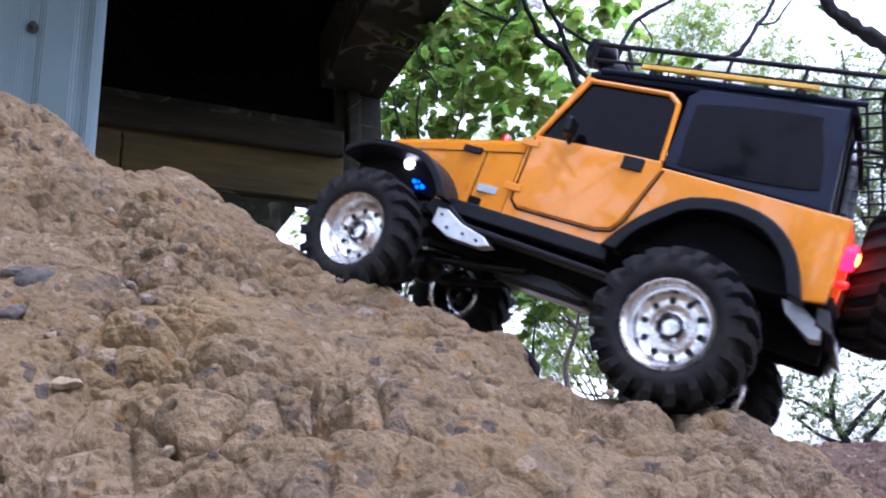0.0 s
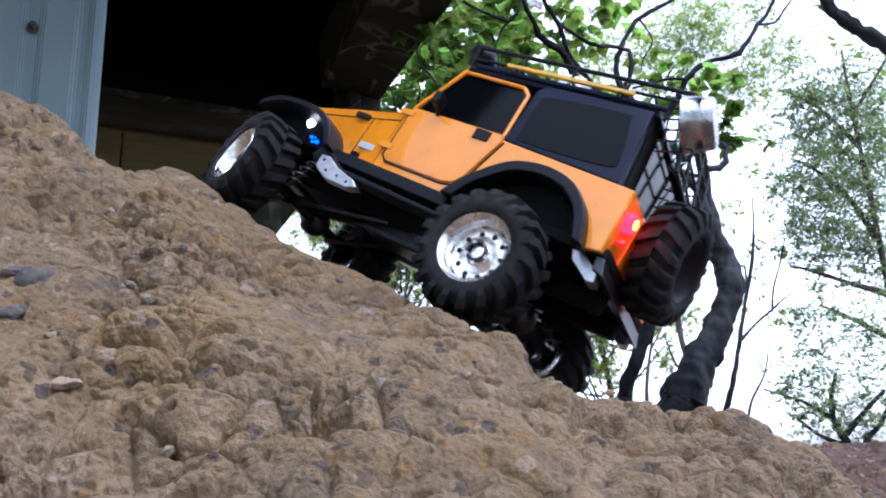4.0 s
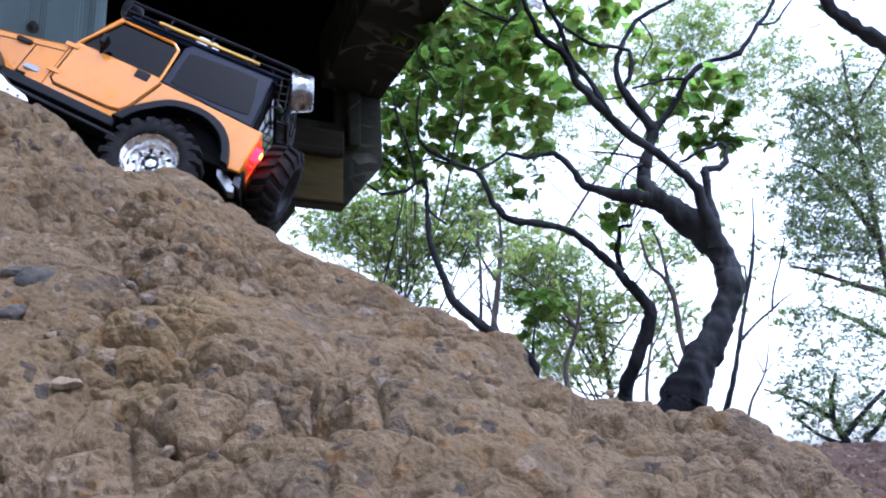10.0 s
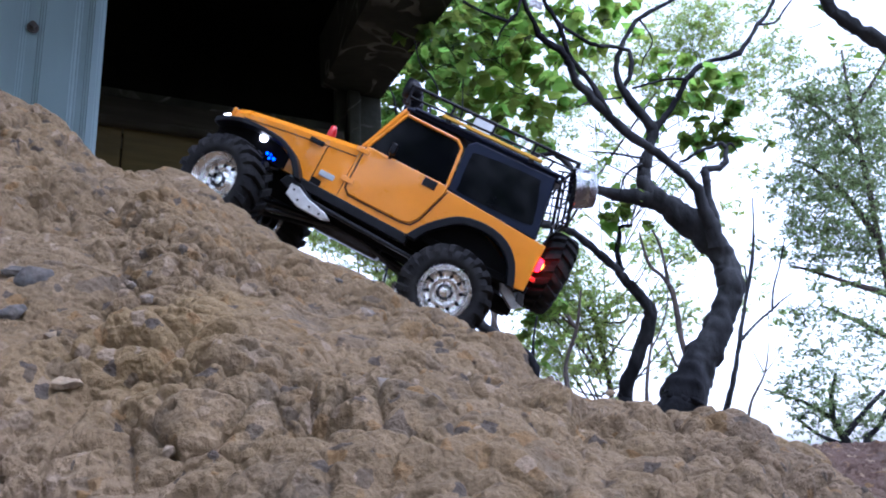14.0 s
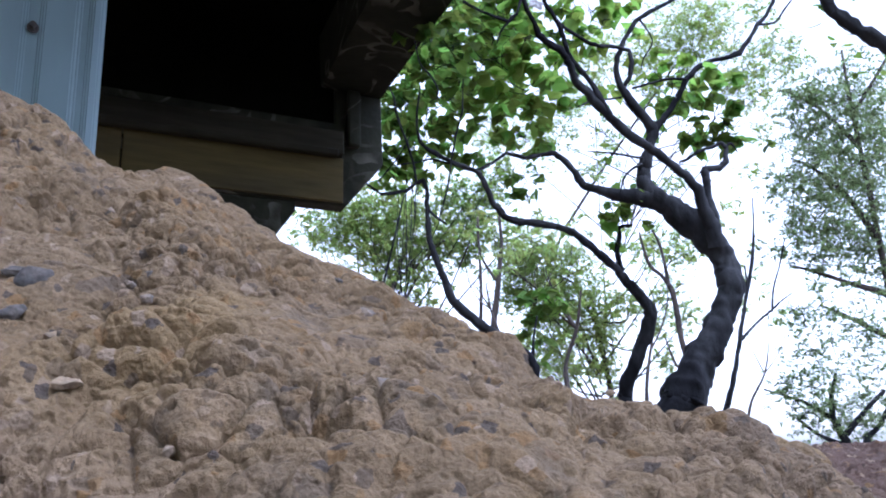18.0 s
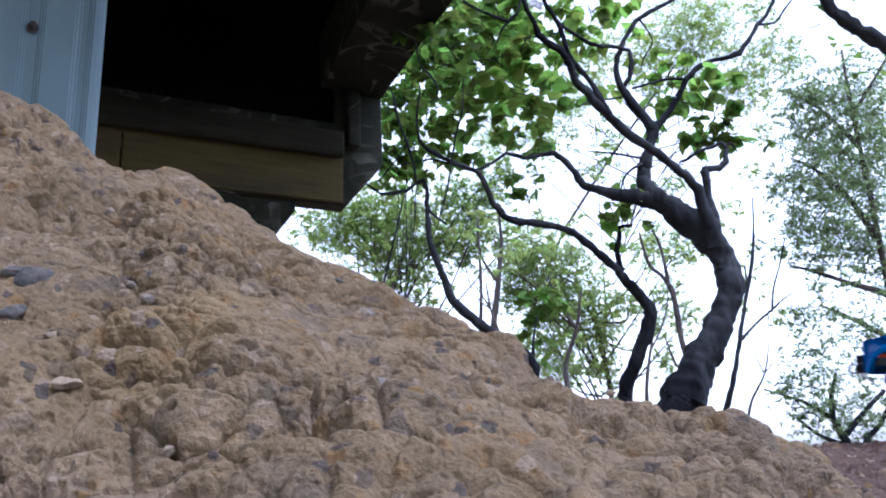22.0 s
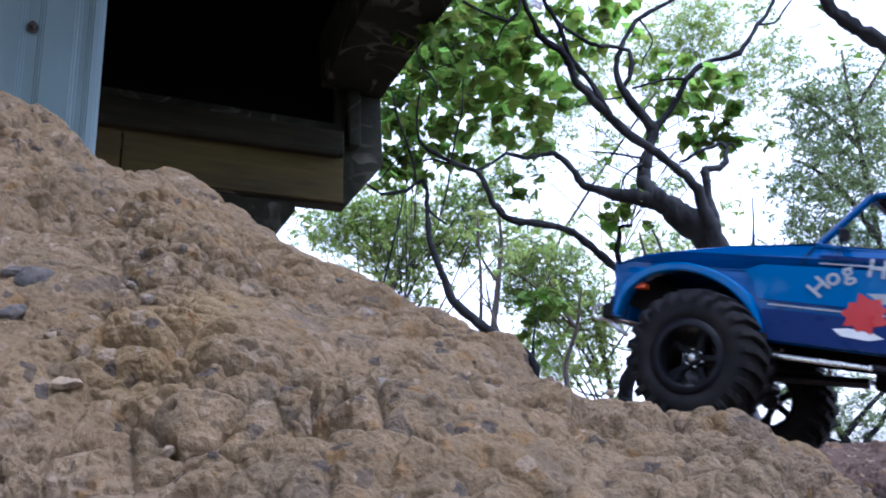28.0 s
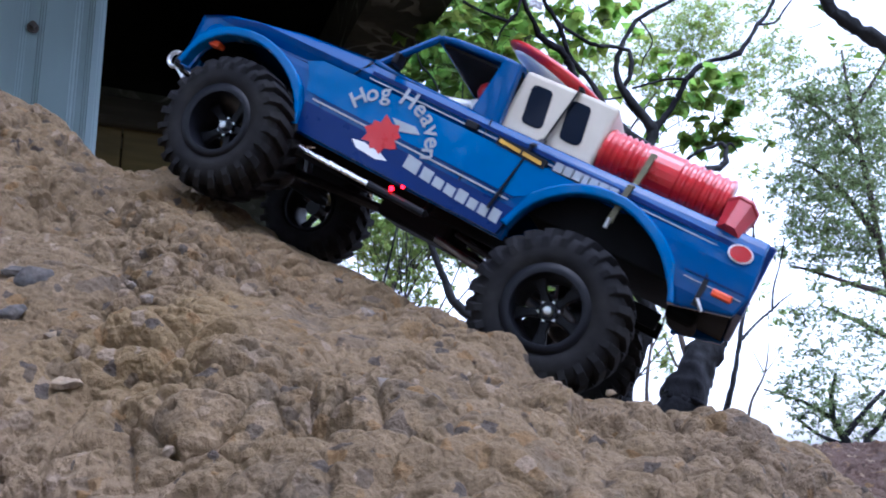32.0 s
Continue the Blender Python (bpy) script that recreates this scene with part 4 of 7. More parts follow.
CLUMPS_OVER = [
    (0.22, 3.95, 2.18, 0.106),
    (0.26, 3.95, 2.04, 0.135),
    (0.39, 3.95, 1.94, 0.135),
    (0.07, 3.95, 1.85, 0.074),
    (0.64, 3.95, 2.03, 0.105),
    (0.54, 3.95, 1.71, 0.089),
    (0.25, 3.95, 1.70, 0.088),
    (-0.10, 3.95, 1.52, 0.035),
    (0.06, 3.95, 1.55, 0.058),
    (-0.10, 3.95, 1.45, 0.029),
    (0.79, 3.95, 2.29, 0.107),
    (0.88, 3.95, 2.22, 0.091),
    (0.31, 3.95, 2.36, 0.123),
    (0.40, 3.95, 2.39, 0.123),
    (0.53, 3.95, 2.10, 0.121),
    (0.14, 3.95, 2.01, 0.090),
    (0.45, 3.95, 1.62, 0.053),
    (0.80, 3.95, 2.02, 0.066),
]
CLUMPS_BEHIND = [
    (-0.37, 5.70, 2.69, 0.112),
    (-0.33, 5.70, 2.46, 0.119),
    (-0.37, 5.70, 2.23, 0.110),
    (-0.25, 5.70, 2.92, 0.130),
    (-0.20, 5.70, 2.64, 0.129),
    (-0.24, 5.70, 2.32, 0.110),
    (-0.12, 5.70, 3.11, 0.140),
    (-0.06, 5.70, 2.87, 0.138),
    (-0.00, 5.70, 3.35, 0.154),
    (-0.38, 5.70, 2.05, 0.084),
    (-0.07, 5.70, 2.45, 0.119),
    (0.12, 5.70, 3.20, 0.153),
    (0.11, 5.70, 2.91, 0.152),
    (0.23, 5.70, 2.67, 0.129),
    (0.01, 5.70, 2.26, 0.084),
    (0.35, 5.70, 3.29, 0.176),
    (-0.34, 5.70, 1.96, 0.050),
    (0.55, 5.70, 3.04, 0.152),
    (1.04, 5.70, 3.16, 0.109),
    (-0.17, 5.70, 2.09, 0.067),
]


def leaf_cloud(name, clumps, count, size, material, parent, seed, broad=True, spread=1.0):
    """Leaves joined into one crown: every leaf a small folded blade, gathered in loose sprays round the clumps."""
    rng = np.random.default_rng(seed)
    shape = np.array([(0.08, 0, 0), (0.0, -0.20, 0.04), (0.12, -0.40, 0.07), (0.42, -0.44, 0.05), (0.74, -0.22, -0.02), (1, 0, -0.12), (0.74, 0.22, -0.02), (0.42, 0.44, 0.05), (0.12, 0.40, 0.07), (0.0, 0.20, 0.04)]) if broad else \
        np.array([(0, 0, 0), (0.5, -0.22, 0.02), (1, 0, -0.05), (0.5, 0.22, 0.02)])
    verts, faces = [], []
    k = len(shape)
    total = sum(c[3] ** 2 for c in clumps)
    for cx, cy, cz, cr in clumps:
        n = max(8, int(count * cr ** 2 / total))
        sprays = max(3, n // (7 if broad else 16))
        centre = rng.normal(0, 0.52, (sprays, 3)) * cr * spread + (cx, cy, cz)
        droop = rng.normal(0, 1, (sprays, 3)) * (1, 1, 0.45)
        droop /= np.linalg.norm(droop, axis=1)[:, None]
        for q in range(n):
            s = rng.integers(sprays)
            p = centre[s] + droop[s] * rng.uniform(-1, 1) * cr * 0.28 + rng.normal(0, 0.05, 3) * cr
            sz = size * rng.uniform(0.55, 1.25)
            a, tilt, roll = rng.uniform(0, 6.283), rng.normal(-0.35, 0.45), rng.normal(0, 0.5)
            m = np.array(Euler((roll, -tilt, a)).to_matrix())
            if rng.uniform() < 0.25 and broad:
                sz *= 0.6
            faces.append(tuple(range(len(verts), len(verts) + k)))
            verts.extend((shape * sz) @ m.T + p)
    me = bpy.data.meshes.new(name)
    me.from_pydata([tuple(v) for v in verts], [], faces)
    me.materials.append(material)
    ob = new(name, me)
    ob.parent = parent
    return tagged(ob, kind="stuff")


def twigs(bm, clumps, seed, per=3, r=0.004):
    """Fine side shoots that carry the leaf sprays."""
    rng = random.Random(seed)
    for cx, cy, cz, cr in clumps:
        for _ in range(per):
            a = Vector((cx, cy, cz)) + Vector([rng.gauss(0, 0.5) * cr for _ in range(3)])
            d = Vector((rng.gauss(0, 1), rng.gauss(0, 1), rng.gauss(0.3, 0.6))).normalized() * cr * rng.uniform(0.7, 1.5)
            bend = Vector((rng.gauss(0, 0.2), rng.gauss(0, 0.2), rng.gauss(0, 0.2))) * cr
            tube(bm, [(*a, r), (*(a + d * 0.5 + bend), r * 0.7), (*(a + d), r * 0.3)], 5)


def gnarl(row, seed):
    """A limb with knots: the same way in finer steps, swelling and shifting a little."""
    rng = random.Random(seed)
    out = []
    for a, b in zip(row, row[1:]):
        for k in range(3):
            f = k / 3
            r = a[3] + (b[3] - a[3]) * f
            x, y, z = (a[i] + (b[i] - a[i]) * f + rng.gauss(0, 1) * min(0.09 * r, 0.0016) for i in range(3))
            out.append((x, y, z, r + rng.uniform(-1, 1) * min(0.13 * r, 0.0022)))
    return out + [row[-1]]


def tree(label, limbs, bark, clumps, count, size, leaf, seed, broad=True, twig=0.004, per=3, crown_label="", spread=1.0):
    base = limbs[0][0]
    t = tagged(new("tree"), label, "tree")
    t.matrix_basis = pose(base[0], base[1], base[2] - 0.6)
    to_local = Matrix.Translation((-base[0], -base[1], -base[2] + 0.6))
    bm = bmesh.new()
    first = limbs[0]
    stem = gnarl([(*p[:3], p[3] * 0.94) for p in first], seed * 50 + 49) if bark is BARK else first
    tube(bm, [(*(Vector(first[0][:3]) - (Vector(first[1][:3]) - Vector(first[0][:3])).normalized() * 0.5), first[0][3] * 1.3)] + stem, 28)
    if bark is BARK:
        bm.normal_update()
        at = np.array([v.co[:] for v in bm.verts]).T
        for v, h in zip(bm.verts, 0.14 * noise3(at * np.array([[1], [1], [0.35]]), 45, 71) + 0.10 * noise3(at * np.array([[1], [1], [0.6]]), 22, 72)):
            v.co += v.normal * float(h) * min(first[0][3], 0.11)
    bm.transform(to_local)
    part("trunk", bm, bark, t, smooth=True)
    for number, row in enumerate(limbs[1:]):
        bm = bmesh.new()
        tube(bm, gnarl(row, seed * 50 + number) if bark is BARK and len(row) > 5 else row, 10)
        bm.transform(to_local)
        part("limb", bm, bark, t, smooth=True)
    if clumps:
        bm = bmesh.new()
        twigs(bm, clumps, seed, per, twig)
        bm.transform(to_local)
        tagged(part("twig_work", bm, bark, t, smooth=True), kind="stuff")
        crown = leaf_cloud("crown", clumps, count, size, leaf, t, seed, broad, spread)
        crown.data.transform(to_local)
        if crown_label:
            tagged(crown, crown_label)
    return t


def far_limbs(clumps, x, y, z, r):
    """A plain upright stem that forks towards every clump of a crown."""
    mid = [sum(c[k] for c in clumps) / len(clumps) for k in range(3)]
    rows = [[(x, y, z, r), (x + 0.06, y, z + (mid[2] - z) * 0.5, r * 0.8), (mid[0], mid[1], mid[2] + 0.3, r * 0.4)]]
    rng = random.Random(len(clumps))
    for c in clumps:
        f = rng.uniform(0.35, 0.9)
        s = [x + (mid[0] - x) * f, y + (mid[1] - y) * f, z + (mid[2] + 0.3 - z) * f]
        m = [(a + b) / 2 + rng.gauss(0, 0.1) for a, b in zip(s, c[:3])]
        rows.append([(*s, r * 0.35), (*m, r * 0.22), (*c[:3], r * 0.08)])
    return rows


tree("gnarled dark-barked tree with sinuous limbs and broad green leaves", LIMBS_BIG, BARK, CLUMPS_MID, 560, 0.074, LEAF, 1, twig=0.003, per=5, spread=1.9)
tree("slender dark tree arching over the bank with broad leaves", LIMBS_ARCHED, BARK, CLUMPS_NEAR + CLUMPS_OVER, 1500, 0.080, LEAF, 2, twig=0.003, per=4, spread=2.2, crown_label="dense broad green leaves")
tree("low bent dark stem growing out behind the bank", LIMBS_LOW, BARK, CLUMPS_LOW, 130, 0.07, LEAF, 3, twig=0.003)
tree("thin brown-barked forked stem", LIMBS_BROWN, BARK_PALE, [], 0, 0, LEAF, 4)
tree("thin straight dark sapling with few shoots", LIMBS_THIN, BARK, [], 0, 0, LEAF, 5)
tree("dark tree with a limb hanging over the track", LIMBS_OVERHANG, BARK, [(1.42, 2.66, 1.53, 0.05), (1.55, 2.68, 1.40, 0.05), (1.62, 2.68, 1.32, 0.05), (1.50, 2.67, 1.62, 0.06)], 40, 0.035, LEAF, 6, twig=0.002, spread=1.3)
tree("tall feathery tree with fine grey-green leaves", LIMBS_FINE, BARK_PALE, CLUMPS_FINE, 33000, 0.041, LEAF_BLUE, 7, False, 0.005, 5, spread=1.45)
tree("sparse shrub with forked dark stems", LIMBS_SHRUB, BARK, CLUMPS_SHRUB, 14000, 0.030, LEAF_BLUE, 8, False, 0.004, 6, spread=1.45)
tree("pale thin sapling behind the bank", LIMBS_SAPLING, BARK_PALE, [], 0, 0, LEAF, 9)
tree("distant tree with small fresh green leaves", far_limbs(CLUMPS_BACK_A, -0.9, 8.9, -0.8, 0.045), BARK_PALE, CLUMPS_BACK_A, 34000, 0.052, LEAF_FAR, 10, False, 0.005, 4, spread=1.5)
tree("distant tree with small fresh green leaves", far_limbs(CLUMPS_BACK_B, 1.9, 9.8, -0.8, 0.045), BARK_PALE, CLUMPS_BACK_B, 46000, 0.047, LEAF_FAR, 11, False, 0.005, 5, spread=1.5)
tree("distant tall tree with small pale green leaves", far_limbs(CLUMPS_BACK_C, 1.2, 11.0, -0.8, 0.03), BARK_PALE, CLUMPS_BACK_C, 32000, 0.050, LEAF_FAR, 12, False, 0.005, 4, spread=1.4)
tree("broad-leaved young tree behind the bridge end", far_limbs(CLUMPS_BEHIND, -0.55, 5.97, -0.5, 0.011), BARK, CLUMPS_BEHIND, 2700, 0.084, LEAF, 13, twig=0.003, spread=1.3)


def forked(base, tall, r, seed):
    """A thin stem that forks three times into ever finer, slightly crooked shoots."""
    rng = random.Random(seed)
    rows, ends = [], []

    def grow(p, d, length, r, depth):
        pts, q, way = [(*p, r)], Vector(p), Vector(d).normalized()
        for k in range(3):
            way = (way + Vector((rng.gauss(0, 0.20), rng.gauss(0, 0.20), rng.gauss(0.06, 0.12)))).normalized()
            q = q + way * length / 3
            pts.append((*q, r * (1 - 0.22 * (k + 1))))
        rows.append(pts)
        if depth == 0:
            ends.append((*q, 0.10))
            return
        for k in range(3 if depth == 3 else 2):
            at = pts[rng.choice((2, 3))]
            side = Vector((rng.gauss(0, 0.8), rng.gauss(0, 0.5), rng.uniform(0.1, 0.6)))
            grow(at[:3], way * 0.6 + side, length * rng.uniform(0.55, 0.8), at[3] * 0.75, depth - 1)

    grow(base, (0.05, 0, 1), tall, r, 3)
    return rows, ends


for number, (base, tall, r) in enumerate(zip(((0.49, 6.18, 0.66), (0.82, 5.54, 0.32), (1.54, 6.42, 0.18), (2.41, 6.79, 0.12)), (0.75, 0.8, 0.9, 0.8), (0.016, 0.020, 0.020, 0.014))):
    stems, tips = forked(base, tall, r, 40 + number)
    tree("thin bare-stemmed sapling with fine forked shoots and few leaves", stems, BARK_PALE, tips, 420, 0.055, LEAF_FAR, 50 + number, False, 0.003, 2, spread=1.6)


def woods(x, y, seed):
    """Clumps of a tall leafy tree in the wood that faces the bank."""
    rng = random.Random(seed)
    return [(x + rng.gauss(0, 1.1), y + rng.gauss(0, 0.5), 0.2 + rng.uniform(0, 1) ** 0.8 * 5.6, rng.uniform(0.45, 0.9)) for _ in range(34)]


for number, (x, y) in enumerate(((-7.5, -1.5), (-6.5, -4.5), (-3.8, -6.2), (-1.2, -6.8), (1.4, -6.8), (4.0, -6.2), (6.5, -4.6), (8.0, -1.8))):
    crown = woods(x, y, 70 + number)
    tree("tall leafy tree in the wood facing the bank", far_limbs(crown, x, y, -0.8, 0.10), BARK, crown, 3800, 0.26, LEAF, 80 + number, False, 0.02, 2, spread=1.1)


def plastic_scrap(x, y, z):
    """A crumpled shred of film hanging over a twig."""
    bm = bmesh.new()
    bmesh.ops.create_grid(bm, x_segments=14, y_segments=8, size=1)
    for v in bm.verts:
        u, w = v.co.x, v.co.y
        v.co = Vector((0.030 * u, 0.012 * noise.noise(Vector((u * 1.7, w * 1.4, 3.0))) + 0.004 * noise.noise(Vector((u * 6, w * 6, 8.0))), 0.016 * w - 0.012 * u * u))
    bmesh.ops.solidify(bm, geom=bm.faces[:], thickness=0.0006)
    ob = part("plastic_scrap", bm, SCRAP, None, "", True)
    ob.matrix_basis = pose(x, y, z, 0, 12, 10)
    return tagged(ob, "crumpled white plastic scrap caught on a branch", "litter")


SCRAP = mat("white_film", (0.72, 0.72, 0.76), rough=0.35, vary=0.08, scale=60)
plastic_scrap(0.42, 3.02, 1.82)

# ---- toy vehicles: materials and shared parts ----
ORANGE = mat("orange_paint", (0.69, 0.240, 0.004), rough=0.30, vary=0.04, scale=60, coat=0.8, spec=0.3, second=(0.63, 0.215, 0.004))
BLACK = mat("black_plastic", (0.008, 0.009, 0.013), rough=0.45, vary=0.2, scale=120, bump=0.1, spec=0.18)
HARDTOP = mat("dark_navy_hardtop", (0.007, 0.011, 0.027), rough=0.40, vary=0.15, scale=90, spec=0.13)
RUBBER = mat("dusty_rubber", (0.011, 0.0112, 0.0130), rough=0.8, vary=0.25, scale=150, bump=0.3, second=(0.019, 0.0185, 0.0185), spec=0.10)
ALLOY = mat("polished_aluminium", (0.86, 0.86, 0.86), rough=0.26, metal=1.0, vary=0.06, scale=120)
BRUSHED = mat("scuffed_aluminium", (0.62, 0.63, 0.65), rough=0.36, metal=1.0, vary=0.12, scale=160)
GUNMETAL = mat("dark_steel", (0.06, 0.06, 0.066), rough=0.4, metal=0.9, vary=0.2, scale=120)
# Blacker than the plastic: shade of recesses and undersides put into the colour.
SHADE_BLACK = mat("shade_black", (0.006, 0.006, 0.007), rough=0.85, vary=0.2, scale=120, spec=0.15)
TARNISH = mat("tarnished_aluminium", (0.36, 0.37, 0.39), rough=0.34, metal=1.0, vary=0.15, scale=160)
TINT = mat("tinted_glass", (0.002, 0.0025, 0.0035), rough=0.006, vary=0.1, scale=40, spec=0.08)
POT = mat("polished_pot", (0.40, 0.41, 0.44), rough=0.26, metal=1.0, vary=0.08, scale=90)
TAIL = mat("lit_tail_lamp", (0.25, 0.004, 0.002), rough=0.35, vary=0.05, spec=0.1, emit=(1.0, 0.0, 0.0, 9.0))
BULB = mat("hot_bulb", (0.5, 0.12, 0.02), rough=0.3, vary=0.05, emit=(1.0, 0.20, 0.01, 4.0))
# Reflector without a bulb: its shine is put in as weak emission.
REFLECTOR_GLOW = mat("glowing_reflector", (0.6, 0.02, 0.01), rough=0.25, vary=0.05, emit=(1.0, 0.02, 0.008, 0.2))
HEAD = mat("lit_head_lamp", (0.9, 0.9, 0.88), rough=0.15, vary=0.05, emit=(1.0, 0.97, 0.92, 2.0))
BLUE_LED = mat("blue_light", (0.02, 0.05, 0.7), rough=0.2, vary=0.05, emit=(0.01, 0.06, 1.0, 2.0))
BLUE = mat("blue_paint", (0.0008, 0.062, 0.220), rough=0.20, vary=0.05, scale=60, coat=0.3, spec=0.15, second=(0.0008, 0.053, 0.195))
# Lighter copy of the body blue, with sky light put into the colour.
BLUE_LIT = mat("lit_blue_paint", (0.0008, 0.108, 0.330), rough=0.20, vary=0.05, scale=60, coat=0.25, spec=0.15, second=(0.0008, 0.094, 0.295))
NAVY_GLASS = mat("navy_glass", (0.006, 0.010, 0.022), rough=0.08, vary=0.1, scale=40, spec=0.12)
BLUE_DARK = mat("dark_blue_paint", (0.0008, 0.018, 0.115), rough=0.30, vary=0.05, scale=60, spec=0.2)
CREAM = mat("cream_plastic", (0.56, 0.52, 0.43), rough=0.5, vary=0.06, scale=60, second=(0.48, 0.43, 0.34))
RED = mat("red_plastic", (0.50, 0.010, 0.014), rough=0.3, vary=0.08, scale=70, coat=0.3)
RED_DULL = mat("dull_red_plastic", (0.40, 0.02, 0.03), rough=0.45, vary=0.1, scale=70)
WHITE = mat("white_decal", (0.78, 0.80, 0.82), rough=0.4, vary=0.05, scale=80)
SILVER = mat("silver_decal", (0.36, 0.40, 0.44), rough=0.35, vary=0.1, scale=80)
YELLOW = mat("yellow_plastic", (0.62, 0.36, 0.03), rough=0.4, vary=0.08, scale=80)
AMBER = mat("amber_lens", (0.75, 0.09, 0.02), rough=0.2, vary=0.05, scale=80)
OLIVE = mat("olive_webbing", (0.12, 0.11, 0.06), rough=0.8, vary=0.2, scale=200, bump=0.3)
GREEN = mat("green_cloth", (0.04, 0.12, 0.06), rough=0.8, vary=0.2, scale=90, bump=0.3)
CLEAR = bpy.data.materials.new("clear_glass")
CLEAR.use_nodes = True
CLEAR.node_tree.nodes["Principled BSDF"].inputs["Transmission Weight"].default_value = 1.0
CLEAR.node_tree.nodes["Principled BSDF"].inputs["Roughness"].default_value = 0.04
CLEAR.node_tree.nodes["Principled BSDF"].inputs["IOR"].default_value = 1.02
CLEAR.node_tree.nodes["Principled BSDF"].inputs["Base Color"].default_value = (0.85, 0.92, 0.97, 1)


def curve(pts, n=4, closed=False):
    """Rounds a broken line by a smooth curve through its points."""
    k, out = len(pts), []
    for i in range(k if closed else k - 1):
        p = [Vector(pts[(i + d) % k] if closed else pts[min(max(i + d, 0), k - 1)]) for d in (-1, 0, 1, 2)]
        for m in range(n):
            t = m / n
            q = 0.5 * (2 * p[1] + (p[2] - p[0]) * t + (2 * p[0] - 5 * p[1] + 4 * p[2] - p[3]) * t * t + (3 * p[1] - p[0] - 3 * p[2] + p[3]) * t ** 3)
            out.append(tuple(q))
    return out if closed else out + [tuple(pts[-1])]


def shape_part(name, outline, lo, hi, material, parent, axis="y", bevel=0.0015, label="", smooth=False, segments=2):
    bm = bmesh.new()
    prism(bm, outline, lo, hi, axis, bevel, segments)
    return part(name, bm, material, parent, label, smooth)


def box_part(name, lo, hi, material, parent, bevel=0.0015, label="", m=None, segments=2):
    bm = bmesh.new()
    box(bm, lo, hi, bevel, m, segments)
    return part(name, bm, material, parent, label)


def bars_part(name, bars, r, material, parent, label="", sides=8):
    bm = bmesh.new()
    for a, b in bars:
        rod(bm, a, b, r, sides=sides)
    return part(name, bm, material, parent, label, smooth=False)


def panel(name, corners, thick, material, parent, label="", bevel=0.0006):
    """A thin plate through four or more corners, thickened inwards along its normal."""
    bm = bmesh.new()
    top = [bm.verts.new(c) for c in corners]
    f = bm.faces.new(top)
    bm.normal_update()
    r = bmesh.ops.extrude_face_region(bm, geom=[f])
    n = f.normal.copy()
    for v in r["geom"]:
        if isinstance(v, bmesh.types.BMVert):
            v.co -= n * thick
    bmesh.ops.recalc_face_normals(bm, faces=bm.faces)
    if bevel:
        bmesh.ops.bevel(bm, geom=list(bm.edges), offset=bevel, segments=1, affect="EDGES")
    return part(name, bm, material, parent, label)


def tyre_mesh(radius, width, rim, lugs, deep):
    """A balloon off-road tyre with staggered chevron lugs that wrap over the shoulder."""
    bm = bmesh.new()
    h = width / 2
    core = radius - deep
    lathe(bm, [(rim, h * 0.80), (rim + 0.002, h * 0.98), (rim + (core - rim) * 0.45, h * 1.06), (core - 0.006, h * 0.98), (core - 0.0012, h * 0.80), (core, h * 0.4),
               (core, -h * 0.4), (core - 0.0012, -h * 0.80), (core - 0.006, -h * 0.98), (rim + (core - rim) * 0.45, -h * 1.06), (rim + 0.002, -h * 0.98), (rim, -h * 0.80)], 48)
    for f in bm.faces:
        f.smooth = True
    step = 2 * math.pi / lugs
    for k in range(lugs):
        for side in (1, -1):
            a0 = k * step + (0 if side > 0 else step / 2)
            path = [(0.02, 0.62, 0.0), (0.45, 0.36, 0.0), (0.86, 0.10, 0.0), (1.05, 0.0, 0.0065)]
            grid = []
            for u, lead, drop in path:
                y = side * u * h
                a = a0 + lead * step
                wide = step * (0.25 if u < 0.9 else 0.20)
                top, low = radius - drop - (0.0015 if u > 0.8 else 0), core - drop - 0.003
                grid.append([bm.verts.new((rr * math.cos(a + s * wide), y, rr * math.sin(a + s * wide)))
                             for rr, s in ((low, -1.15), (top, -0.85), (top, 0.85), (low, 1.15))])
            made = []
            for p, q in zip(grid, grid[1:]):
                made += [bm.faces.new((p[i], p[i + 1], q[i + 1], q[i])) for i in range(3)]
            made += [bm.faces.new(grid[0]), bm.faces.new(grid[-1])]
            bmesh.ops.recalc_face_normals(bm, faces=made)
    return bm


